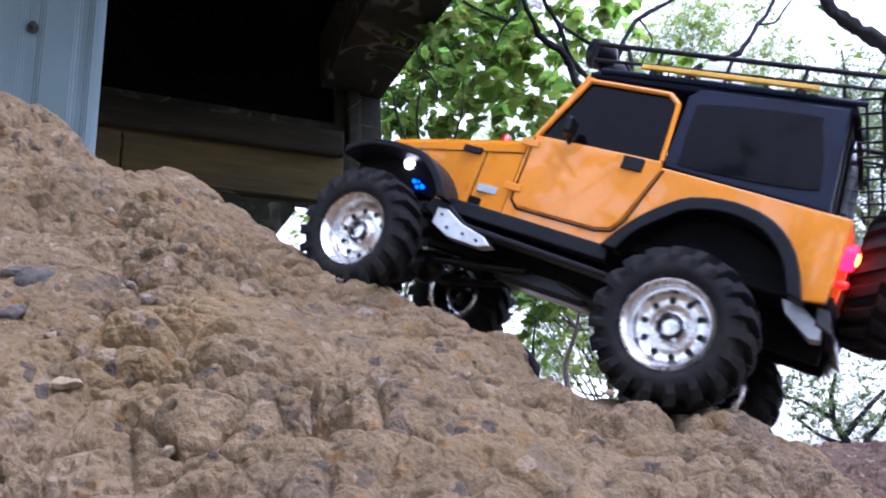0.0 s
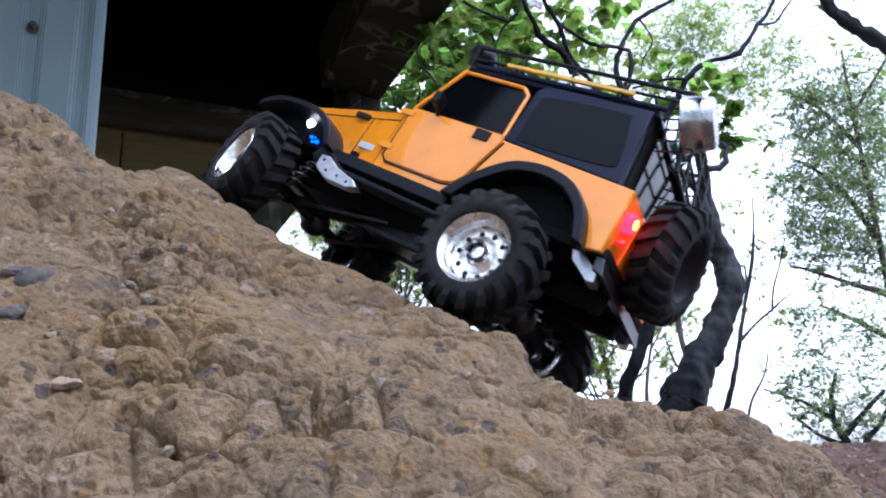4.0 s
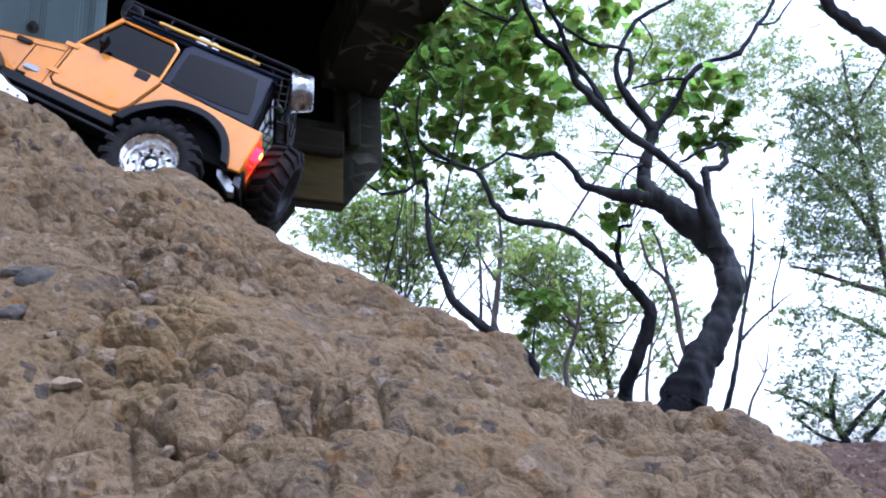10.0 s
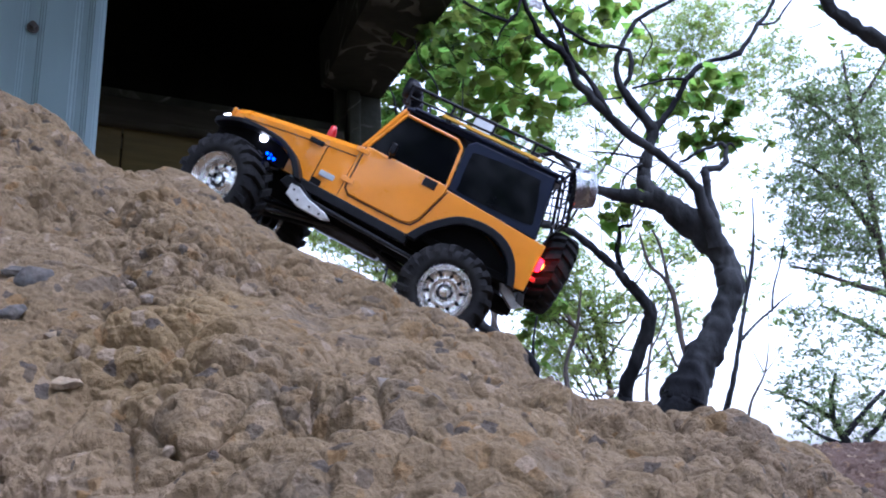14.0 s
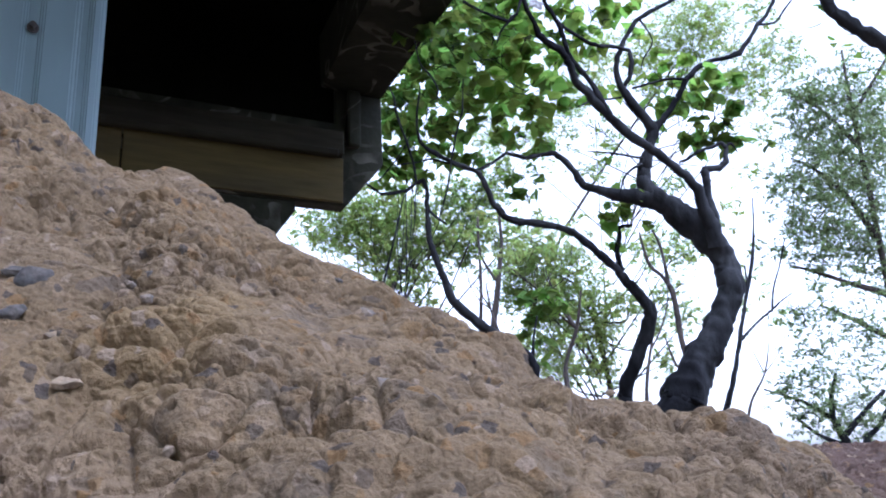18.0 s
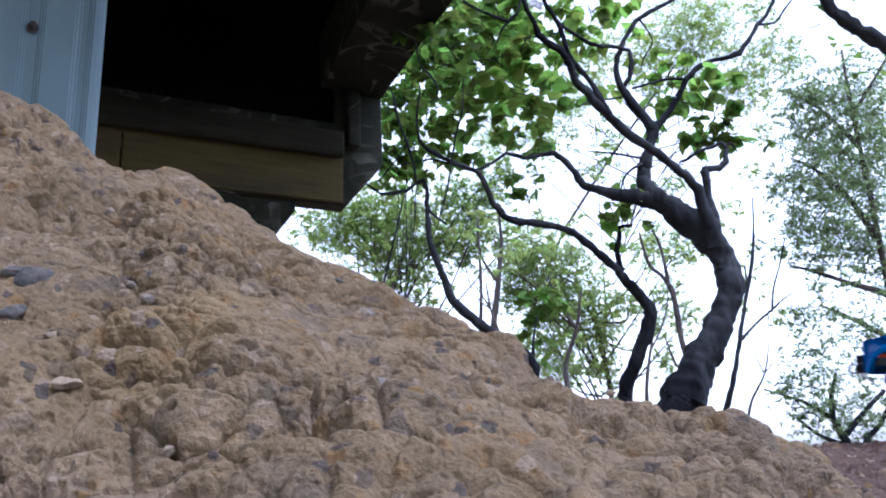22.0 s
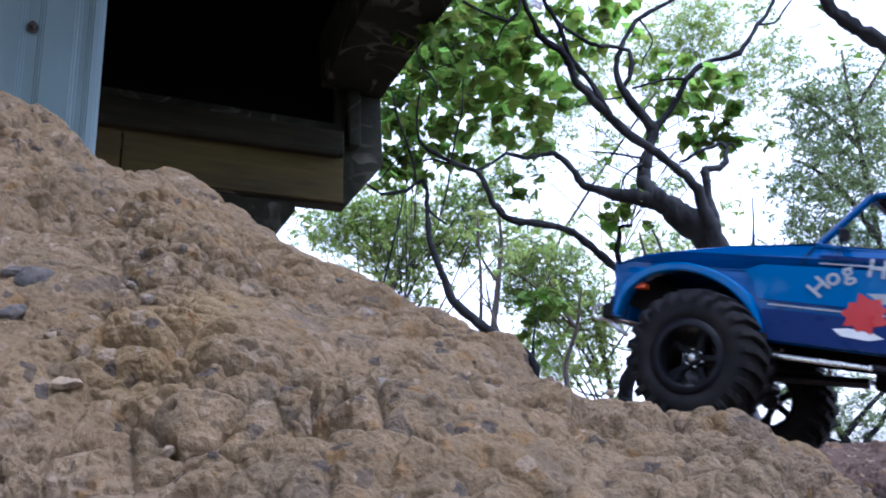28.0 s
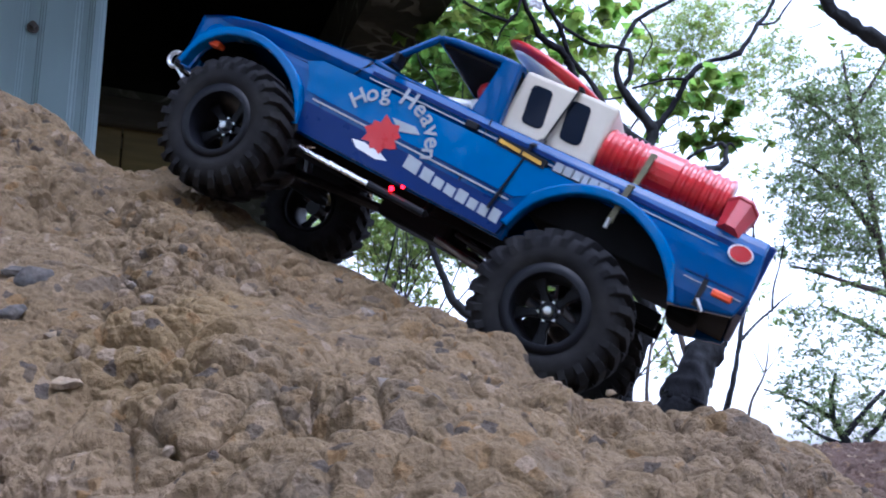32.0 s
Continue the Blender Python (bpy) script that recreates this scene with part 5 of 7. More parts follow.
def wheel_alloy(parent, radius, width, x, y, side, tyre_label):
    """Polished dish rim with round holes and a bolted hub."""
    bm = bmesh.new()
    lathe(bm, [(0.006, 0.012 * side), (0.0085, 0.010 * side), (0.0085, -0.012 * side), (0.006, -0.013 * side)], 16)
    w = part("wheel", bm, GUNMETAL, parent)
    r = radius * 0.55
    part("tyre", tyre_mesh(radius, width, r * 0.98, 19, 0.0048), RUBBER, w, tyre_label)
    bm = bmesh.new()
    h = width / 2
    lathe(bm, [(r + 0.0015, side * h * 1.00), (r + 0.0022, side * h * 0.92), (r * 0.93, side * h * 0.86), (r * 0.80, side * h * 0.30), (r * 0.78, side * h * 0.16),
               (r * 0.46, side * h * 0.20), (r * 0.40, side * h * 0.42), (r * 0.16, side * h * 0.46), (0.0001, side * h * 0.48)], 40)
    lathe(bm, [(r * 0.97, side * h * 0.85), (r * 0.97, -side * h * 0.9), (r * 0.80, -side * h * 0.9)], 40)
    for f in bm.faces:
        f.smooth = True
    part("rim", bm, ALLOY, w, "polished aluminium rim")
    for k in range(10):
        a = 2 * math.pi * k / 10
        c, s = math.cos(a) * r * 0.63, math.sin(a) * r * 0.63
        bars_part("rim_hole", [((c, side * h * 0.10, s), (c, side * h * 0.205, s))], r * 0.075, BLACK, w, sides=10)
    for k in range(5):
        a = 2 * math.pi * k / 5 + 0.3
        c, s = math.cos(a) * r * 0.29, math.sin(a) * r * 0.29
        bars_part("hub_bolt", [((c, side * h * 0.40, s), (c, side * h * 0.53, s))], r * 0.06, BRUSHED, w, sides=6)
    w.location = (x, y, 0)
    return w


def wheel_spoke(parent, radius, width, x, y, side):
    """Black five-spoke rim with a silver cap."""
    bm = bmesh.new()
    lathe(bm, [(0.0001, 0.010 * side), (0.006, 0.0095 * side), (0.0072, 0.006 * side), (0.0072, -0.012 * side), (0.0001, -0.012 * side)], 20)
    w = part("wheel", bm, BLACK, parent)
    r = radius * 0.50
    h = width / 2
    part("tyre", tyre_mesh(radius, width, r * 0.98, 24, 0.0042), RUBBER, w, "chunky dusty black tractor-tread tyre")
    bm = bmesh.new()
    lathe(bm, [(r * 0.86, side * h * 0.98), (r + 0.002, side * h * 1.02), (r + 0.002, side * h * 0.90), (r * 0.97, side * h * 0.8), (r * 0.97, -side * h * 0.9),
               (r * 0.84, -side * h * 0.9), (r * 0.84, side * h * 0.85), (r * 0.86, side * h * 0.98)], 40)
    for f in bm.faces:
        f.smooth = True
    part("rim", bm, BLACK, w, "glossy black rim")
    for k in range(5):
        a = 2 * math.pi * k / 5
        bm = bmesh.new()
        prism(bm, [(r * 0.15, -r * 0.13), (r * 0.50, -r * 0.10), (r * 0.90, -r * 0.20), (r * 0.90, r * 0.20), (r * 0.50, r * 0.10), (r * 0.15, r * 0.13)],
              side * h * 0.05, side * h * 0.30, "y", 0.0012, 2)
        bm.transform(Matrix.Rotation(a, 4, "Y"))
        part("spoke", bm, BLACK, w)
    bm = bmesh.new()
    lathe(bm, [(0.0001, side * h * 0.60), (r * 0.10, side * h * 0.58), (r * 0.14, side * h * 0.48), (r * 0.14, side * h * 0.25)], 14)
    for k in range(6):
        a = 2 * math.pi * k / 6
        rod(bm, (math.cos(a) * r * 0.24, side * h * 0.25, math.sin(a) * r * 0.24), (math.cos(a) * r * 0.24, side * h * 0.40, math.sin(a) * r * 0.24), r * 0.04, sides=6)
    part("hub_cap", bm, BRUSHED, w, "silver hub cap", smooth=False)
    w.location = (x, y, 0)
    return w


def lettering(text, size, depth, material, parent, m, label=""):
    """One word or letter as a raised mesh."""
    cu = bpy.data.curves.new("letter", "FONT")
    cu.body, cu.size, cu.extrude, cu.align_x, cu.offset = text, size, depth, "CENTER", size * 0.014
    tmp = bpy.data.objects.new("letter", cu)
    me = bpy.data.meshes.new_from_object(tmp)
    bpy.data.objects.remove(tmp)
    me.materials.append(material)
    ob = new("letter", me)
    ob.parent = parent
    ob.matrix_basis = m
    return tagged(ob, label) if label else ob


def arch(cx, cz, r, a0, a1, n=10, squash=1.0):
    return [(cx + r * math.cos(radians(a0 + (a1 - a0) * i / n)), cz + squash * r * math.sin(radians(a0 + (a1 - a0) * i / n))) for i in range(n + 1)]


def build_off_roader():
    """Toy four-by-four: x forward from behind the rear axle, y to its left, z up from the axles."""
    j = tagged(new("toy_off_roader"), "orange radio-controlled toy off-roader with black hardtop, roof rack and polished wheels", "toy car")
    S = 0.075
    # tub with the rear wheel arches cut out of its sides
    rear_arch = [(0.041, 0.040), (0.033, 0.054), (0.020, 0.0665), (0.004, 0.078), (-0.020, 0.082), (-0.042, 0.077), (-0.058, 0.063), (-0.067, 0.043)]
    rear_arch = curve(rear_arch, 3)
    side = [(0.132, 0.0425)] + rear_arch + [(-0.084, 0.046), (-0.084, 0.098), (0.032, 0.103), (0.132, 0.1035)]
    for y in (S, -S):
        shape_part("side_panel", side, y - 0.004 * np.sign(y), y, ORANGE, j, "y", 0.001)
    box_part("tub_floor", (-0.088, -S + 0.005, 0.044), (0.165, S - 0.005, 0.052), SHADE_BLACK, j)
    box_part("tail_panel", (-0.0845, -S + 0.001, 0.046), (-0.079, S - 0.001, 0.097), ORANGE, j, 0.001)
    box_part("tailgate", (-0.0865, -0.042, 0.052), (-0.0848, 0.042, 0.094), ORANGE, j, 0.0006)
    box_part("tub_rail", (-0.084, -S + 0.0045, 0.0935), (-0.066, S - 0.0045, 0.0975), ORANGE, j, 0.001)
    # bonnet, tapered towards the grille
    bm = bmesh.new()
    loops = []
    for x, w, zt, zb in ((0.1325, 0.0745, 0.1040, 0.0425), (0.165, 0.0675, 0.1000, 0.043), (0.215, 0.0595, 0.0935, 0.044), (0.262, 0.0525, 0.0865, 0.044), (0.273, 0.0510, 0.0815, 0.044)):
        loops.append([bm.verts.new(p) for p in ((x, -w, zb), (x, -w, zt - 0.006), (x, -w + 0.005, zt - 0.001), (x, -w * 0.4, zt + 0.0015), (x, w * 0.4, zt + 0.0015),
                                                (x, w - 0.005, zt - 0.001), (x, w, zt - 0.006), (x, w, zb))])
    for p, q in zip(loops, loops[1:]):
        for i in range(7):
            bm.faces.new((p[i], p[i + 1], q[i + 1], q[i]))
    bm.faces.new(loops[0]), bm.faces.new(loops[-1])
    bmesh.ops.recalc_face_normals(bm, faces=bm.faces)
    bonnet = part("bonnet", bm, ORANGE, j)
    box_part("bonnet_latch", (0.170, 0.0650, 0.0840), (0.186, 0.0690, 0.0890), BLACK, bonnet, 0.0008)
    for s in (1, -1):
        bars_part("bonnet_seam", [((0.1330, s * 0.0745, 0.0905), (0.165, s * 0.0676, 0.0875)), ((0.165, s * 0.0676, 0.0875), (0.215, s * 0.0596, 0.0815)), ((0.215, s * 0.0596, 0.0815), (0.262, s * 0.0526, 0.0750))], 0.0006, BLACK, bonnet, sides=5)
        bars_part("bonnet_seam", [((0.1655, s * 0.0675, 0.045), (0.1655, s * 0.0675, 0.0875))], 0.0006, BLACK, bonnet, sides=5)
    bm = bmesh.new()
    lathe(bm, [(0.0001, 0.018), (0.0035, 0.016), (0.005, 0.008), (0.0045, 0.0)], 14, "z")
    bm.transform(pose(0.175, 0.030, 0.0985, 0, 8, 0))
    part("beacon", bm, RED, j, "small red beacon", smooth=True)
    # grille with slots, head lamps
    g = box_part("grille", (0.273, -0.051, 0.040), (0.2775, 0.051, 0.0815), ORANGE, j, 0.0015)
    for k in range(7):
        box_part("grille_slot", (0.2778, -0.0255 + k * 0.0085 - 0.0022, 0.052), (0.2784, -0.0255 + k * 0.0085 + 0.0022, 0.076), BLACK, g, 0.0)
    for y in (0.041, -0.041):
        bm = bmesh.new()
        lathe(bm, [(0.0001, 0.287), (0.006, 0.2855), (0.0095, 0.282), (0.010, 0.2775)], 20, "x")
        bm.transform(pose(0, y, 0.064))
        part("head_lamp", bm, HEAD, j, "lit white head lamp", smooth=True)
    for y in (0.062, -0.062):
        bm = bmesh.new()
        lathe(bm, [(0.0001, 0.0035), (0.003, 0.0028), (0.0046, 0.0)], 14, "y")
        bm.transform(pose(0.230, y * 1.02, 0.0640, 0, 0, 0 if y > 0 else 180))
        part("side_lamp", bm, HEAD, j, "bright white side lamp", smooth=True)
        for lx, lz, lr in ((0.2105, 0.0490, 0.0018), (0.2150, 0.0478, 0.0014), (0.2190, 0.0515, 0.0016), (0.2150, 0.0520, 0.0010)):
            bm = bmesh.new()
            bmesh.ops.create_icosphere(bm, subdivisions=2, radius=lr, matrix=pose(lx, y * 1.03, lz))
            part("blue_lamp", bm, BLUE_LED, j, "glowing blue marker lamp", smooth=True)
    # front fenders: black flares that reach forward of the grille
    for s in (1, -1):
        bm = bmesh.new()
        top = [(0.170, 0.040), (0.178, 0.052), (0.190, 0.063), (0.208, 0.0705), (0.240, 0.0715), (0.262, 0.0675), (0.277, 0.0600)]
        low = [(0.277, 0.0535), (0.262, 0.0620), (0.240, 0.0665), (0.210, 0.0655), (0.195, 0.059), (0.185, 0.050), (0.178, 0.040)]
        top, low = curve(top, 3), curve(low, 3)
        prism(bm, top + low, s * 0.047, s * 0.090, "y", 0.0012)
        for v in bm.verts:
            if v.co.x > 0.25 and abs(v.co.y) > 0.08:
                v.co.y -= s * (v.co.x - 0.25) * 0.12
        part("front_flare", bm, BLACK, j, "matt black wheel-arch flare")
        shape_part("inner_fender", [(0.182, 0.0435), (0.277, 0.0435), (0.277, 0.0665), (0.240, 0.0670), (0.212, 0.0660), (0.196, 0.0590), (0.187, 0.0500)], s * 0.046, s * 0.0625, SHADE_BLACK, j, "y", 0.001)
        bm = bmesh.new()
        outer = [(0.050, 0.040)] + [(0.039, 0.057), (0.024, 0.0725), (0.006, 0.0845), (-0.020, 0.0885), (-0.045, 0.083), (-0.063, 0.067), (-0.074, 0.041)]
        outer = curve(outer, 3)
        prism(bm, outer + [(-0.010 + (x + 0.010) * 0.965, 0.038 + (z - 0.038) * 0.955) for x, z in rear_arch[::-1]], s * 0.069, s * 0.088, "y", 0.0012)
        part("rear_flare", bm, BLACK, j, "matt black wheel-arch flare")
        shape_part("inner_arch", [(0.05, 0.045), (0.03, 0.070), (-0.018, 0.083), (-0.055, 0.066), (-0.066, 0.045)], s * 0.030, s * 0.066, SHADE_BLACK, j, "y", 0.0)
        # sill strip and aluminium rock slider
        shape_part("sill", [(0.172, 0.034), (0.046, 0.032), (0.046, 0.0425), (0.172, 0.0445)], s * 0.066, s * 0.079, BLACK, j, "y", 0.0012)
        bm = bmesh.new()
        prism(bm, [(0.186, 0.040), (0.172, 0.040), (0.152, 0.0290), (0.034, 0.0250), (0.034, 0.0215), (0.152, 0.0250), (0.176, 0.026), (0.190, 0.031)], s * 0.060, s * 0.081, "y", 0.0012)
        part("rock_slider", bm, BLACK, j, "scuffed black rock slider")
        sk = shape_part("skid_plate", [(0.178, 0.034), (0.169, 0.0345), (0.154, 0.0275), (0.133, 0.0230), (0.126, 0.0180), (0.136, 0.0145), (0.162, 0.015), (0.178, 0.022)], s * 0.072, s * 0.0825, BRUSHED, j, "y", 0.001, "bare aluminium skid plate")
        for bx, bz in ((0.172, 0.0295), (0.164, 0.0215), (0.150, 0.0205), (0.138, 0.0188)):
            bars_part("bolt_hole", [((bx, s * 0.0815, bz), (bx, s * 0.0829, bz))], 0.0013, BLACK, sk, sides=8)
        bars_part("skid_stay", [((0.176, s * 0.070, 0.030), (0.186, s * 0.058, 0.044))], 0.0030, BRUSHED, sk)
        # doors with their window frames
        d = shape_part("door", [(0.127, 0.056), (0.122, 0.0515), (0.062, 0.0515), (0.052, 0.054), (0.046, 0.062), (0.0335, 0.100), (0.0345, 0.1065), (0.128, 0.1055)],
                       s * (S - 0.001), s * (S + 0.0018), ORANGE, j, "y", 0.0012)
        for a, b in (((0.1275, 0.1050), (0.1070, 0.1555)), ((0.1070, 0.1555), (0.0480, 0.1560)), ((0.0480, 0.1560), (0.0400, 0.1495)), ((0.0400, 0.1495), (0.0355, 0.1065))):
            bm = bmesh.new()
            rod(bm, (a[0], s * (S - 0.006 * (a[1] - 0.105) / 0.05), a[1]), (b[0], s * (S - 0.006 * (b[1] - 0.105) / 0.05), b[1]), 0.0018, sides=8)
            part("window_frame", bm, ORANGE, d)
        panel("window_pane", [(x, s * (S - 0.0015 - 0.006 * (z - 0.105) / 0.05), z) for x, z in ((0.126, 0.1045), (0.1065, 0.1545), (0.0485, 0.1550), (0.041, 0.149), (0.036, 0.1045))],
              0.0008 * s, TINT, d, "dark tinted window", 0.0)
        seam = [((0.1285, 0.104), (0.1285, 0.056)), ((0.1285, 0.056), (0.122, 0.0502)), ((0.122, 0.0502), (0.062, 0.0502)), ((0.062, 0.0502), (0.0505, 0.0528)),
                ((0.0505, 0.0528), (0.0445, 0.0615)), ((0.0445, 0.0615), (0.0318, 0.101))]
        bars_part("door_seam", [((a[0], s * (S + 0.0004), a[1]), (b[0], s * (S + 0.0004), b[1])) for a, b in seam], 0.0007, BLACK, d, sides=5)
        box_part("door_handle", (0.0450, s * (S + 0.0015), 0.0955), (0.0600, s * (S + 0.0032), 0.1050), BLACK, d, 0.001, "recessed black door handle")
        for z in (0.0985, 0.0640):
            box_part("hinge", (0.1225, s * (S + 0.0012), z - 0.0025), (0.1370, s * (S + 0.0028), z + 0.0030), ORANGE, d, 0.0008)
        mir = box_part("mirror", (0.0975, s * (S + 0.004), 0.1070), (0.1040, s * (S + 0.018), 0.1190), BLACK, d, 0.002, "black door mirror")
        bars_part("mirror_arm", [((0.1020, s * S, 0.1045), (0.1010, s * (S + 0.010), 0.1090))], 0.0018, BLACK, mir)
        box_part("badge", (0.142, s * 0.0670, 0.0560), (0.160, s * 0.0722, 0.0620), SILVER, j, 0.0006, "small silver plate")
        # hardtop side with a large quarter window
        bm = bmesh.new()
        ring = [(0.034, 0.1035), (0.0365, 0.157), (0.030, 0.164), (-0.062, 0.168), (-0.071, 0.098)]
        prism(bm, ring, s * 0.066, s * 0.0755, "y", 0.0016)
        for v in bm.verts:
            v.co.y -= s * 0.007 * max(0, (v.co.z - 0.10) / 0.065)
        part("hardtop_side", bm, HARDTOP, j)
        pane = [(0.025, 0.114), (0.0275, 0.145), (0.021, 0.153), (-0.042, 0.1585), (-0.050, 0.152), (-0.060, 0.119), (-0.053, 0.109), (0.018, 0.1065)]
        panel("quarter_window", [(x, s * (0.0762 - 0.007 * (z - 0.10) / 0.065), z) for x, z in curve(pane, 3, True)], 0.0010 * s, TINT, j, "large dark tinted quarter window", 0.0)
        bars_part("roof_gutter", [((0.103, s * 0.067, 0.1655), (-0.070, s * 0.067, 0.1725))], 0.0022, HARDTOP, j)
        # tail lamps
        for z, r, material, label in ((0.079, 0.0076, TAIL, "lit red tail lamp"), (0.0625, 0.0026, REFLECTOR_GLOW, "small red reflector")):
            bm = bmesh.new()
            lathe(bm, [(0.0001, -0.0915), (r * 0.6, -0.0912), (r * 0.92, -0.0902), (r, -0.0886), (r, -0.0842)], 24, "x")
            bm.transform(pose(0, s * 0.0605, z))
            lamp = part("tail_lamp", bm, material, j, label, smooth=True)
            if material is TAIL:
                bm = bmesh.new()
                bmesh.ops.create_uvsphere(bm, u_segments=16, v_segments=8, radius=1, matrix=pose(-0.0911, s * 0.0612, z) @ Matrix.Diagonal((0.0016, 0.0042, 0.0042, 1)))
                part("bulb", bm, BULB, lamp, "glowing bulb", smooth=True)
    # windscreen and roof
    for s in (1, -1):
        bars_part("screen_pillar", [((0.132, s * 0.068, 0.1035), (0.1105, s * 0.0635, 0.1600))], 0.003, ORANGE, j)
    bars_part("screen_rail", [((0.1105, -0.064, 0.1600), (0.1105, 0.064, 0.1600)), ((0.132, -0.068, 0.1045), (0.132, 0.068, 0.1045))], 0.003, ORANGE, j)
    panel("windscreen", [(0.131, -0.066, 0.106), (0.131, 0.066, 0.106), (0.111, 0.062, 0.159), (0.111, -0.062, 0.159)], 0.001, TINT, j, "dark tinted windscreen", 0.0)
    shape_part("roof", [(0.112, 0.160), (0.112, 0.164), (0.100, 0.1685), (0.02, 0.1735), (-0.050, 0.1755), (-0.064, 0.1725), (-0.068, 0.165)], -0.066, 0.066, HARDTOP, j, "y", 0.003, "dark hardtop roof")
    panel("rear_wall", [(-0.0700, -0.067, 0.099), (-0.0700, 0.067, 0.099), (-0.0615, 0.061, 0.168), (-0.0615, -0.061, 0.168)], -0.002, SHADE_BLACK, j, "", 0.0)
    panel("rear_pane", [(-0.0725, -0.052, 0.104), (-0.0725, 0.052, 0.104), (-0.0660, 0.047, 0.158), (-0.0660, -0.047, 0.158)], -0.001, TINT, j, "dark rear window", 0.0)
    # roof rack: two rails, rungs, posts
    rack = bars_part("roof_rack", [((0.118, s * 0.060, 0.1885), (-0.078, s * 0.060, 0.1955)) for s in (1, -1)] + [((0.118, -0.060, 0.1885), (0.118, 0.060, 0.1885)),
                     ((-0.078, -0.060, 0.1955), (-0.078, 0.060, 0.1955))], 0.0019, BLACK, j, "black tubular roof rack")
    for k in range(9):
        bars_part("rack_rung", [((0.116 - k * 0.024, -0.060, 0.1760 + k * 0.0013), (0.116 - k * 0.024, 0.060, 0.1760 + k * 0.0013))], 0.0013, BLACK, rack)
    for s in (1, -1):
        bars_part("rack_side", [((0.116, s * 0.060, 0.1760), (-0.076, s * 0.060, 0.1865))], 0.0013, BLACK, rack)
    for k in range(5):
        for s in (1, -1):
            bars_part("rack_post", [((0.116 - k * 0.048, s * 0.060, 0.1690 + k * 0.0022), (0.116 - k * 0.048, s * 0.060, 0.1885 + k * 0.0017))], 0.0014, BLACK, rack)
    for y in (0.046, 0.017, -0.017, -0.046):
        bm = bmesh.new()
        lathe(bm, [(0.0001, 0.1245), (0.008, 0.1255), (0.0115, 0.126), (0.0115, 0.116), (0.006, 0.108), (0.0001, 0.106)], 18, "x")
        bm.transform(pose(0, y, 0.1870))
        part("spot_lamp", bm, BLACK, rack, "black round spot lamp", smooth=True)
    box_part("rack_box", (0.020, 0.012, 0.180), (0.044, 0.040, 0.1985), WHITE, j, 0.002, "small white box on the rack")
    bm = bmesh.new()
    for k in range(5):
        rod(bm, (0.005 - k * 0.014, 0.035 - k * 0.012, 0.1870 + 0.001 * k), (-0.012 - k * 0.012, -0.030, 0.1890 + 0.001 * k), 0.006 - 0.0004 * k, sides=9)
    part("bundle", bm, GREEN, j, "rolled green cloth bundle", smooth=True)
    bm = bmesh.new()
    box(bm, (-0.048, 0.0680, 0.1730), (0.068, 0.0712, 0.1765), 0.0006, pose(0, 0, 0.0, 0, 2.2, 0))
    part("jack_bar", bm, YELLOW, j, "yellow lifting-jack bar")
    for x, z in ((0.066, 0.1665), (-0.030, 0.170)):
        bars_part("jack_foot", [((x, 0.068, z), (x, 0.068, z + 0.0075))], 0.003, BLACK, j)
    # rear ladder frame with its wire sides, pot and spare wheel
    lad = bars_part("rear_frame", [((-0.078, 0.056, 0.1945), (-0.0955, 0.056, 0.1310)), ((-0.0955, 0.056, 0.1310), (-0.0955, -0.056, 0.1310)), ((-0.0955, -0.056, 0.1310), (-0.078, -0.056, 0.1945))],
                    0.0021, BLACK, j, "black tubular rear ladder frame")
    for y in (0.022, -0.022):
        bars_part("frame_bar", [((-0.078, y, 0.1945), (-0.0955, y, 0.1310))], 0.0015, BLACK, lad)
    for k in range(3):
        bars_part("frame_rung", [((-0.0815 - k * 0.0055, -0.056, 0.1820 - k * 0.0200), (-0.0815 - k * 0.0055, 0.056, 0.1820 - k * 0.0200))], 0.0013, BLACK, lad)
    for s in (1, -1):
        for k in range(2):
            bars_part("side_wire", [((-0.0660 - 0.0085 * k, s * 0.056, 0.1815 + 0.0020 * k), (-0.0780 - 0.0085 * k, s * 0.056, 0.1435 + 0.0020 * k))], 0.0009, BLACK, lad, sides=6)
        for k in range(5):
            f = k / 4
            bars_part("side_wire", [((-0.0605 - 0.0120 * f, s * 0.056, 0.1790 - 0.0365 * f), (-0.0790 - 0.0120 * f, s * 0.056, 0.1845 - 0.0365 * f))], 0.0009, BLACK, lad, sides=6)
    bm = bmesh.new()
    lathe(bm, [(0.0001, -0.0125), (0.0190, -0.0124), (0.0212, -0.0112), (0.0226, -0.0040), (0.0231, -0.0033), (0.0227, -0.0026), (0.0242, 0.0105), (0.0258, 0.0112),
               (0.0254, 0.0124), (0.0234, 0.0120), (0.0217, -0.0090), (0.0001, -0.0098)], 36, "x")
    bm.transform(pose(-0.0935, 0.057, 0.1738, 0, 24, 0) @ Matrix.Diagonal((0.95, 0.90, 0.90, 1)))
    part("pot", bm, POT, j, "small polished metal pot strapped to the frame", smooth=True)
    bm = bmesh.new()
    tube(bm, [(-0.0930 + 0.0045 * math.cos(a) - 0.2 * 0.011 * math.sin(a), 0.054, 0.1430 + 0.0115 * math.sin(a), 0.0009) for a in [i * 0.6283 for i in range(11)]], 6)
    part("strap_loop", bm, BLACK, j, "thin black strap loop", smooth=True)
    bm = tyre_mesh(0.0470, 0.034, 0.025, 19, 0.0042)
    bm.transform(pose(-0.1060, 0.003, 0.0835, 0, 0, 90))
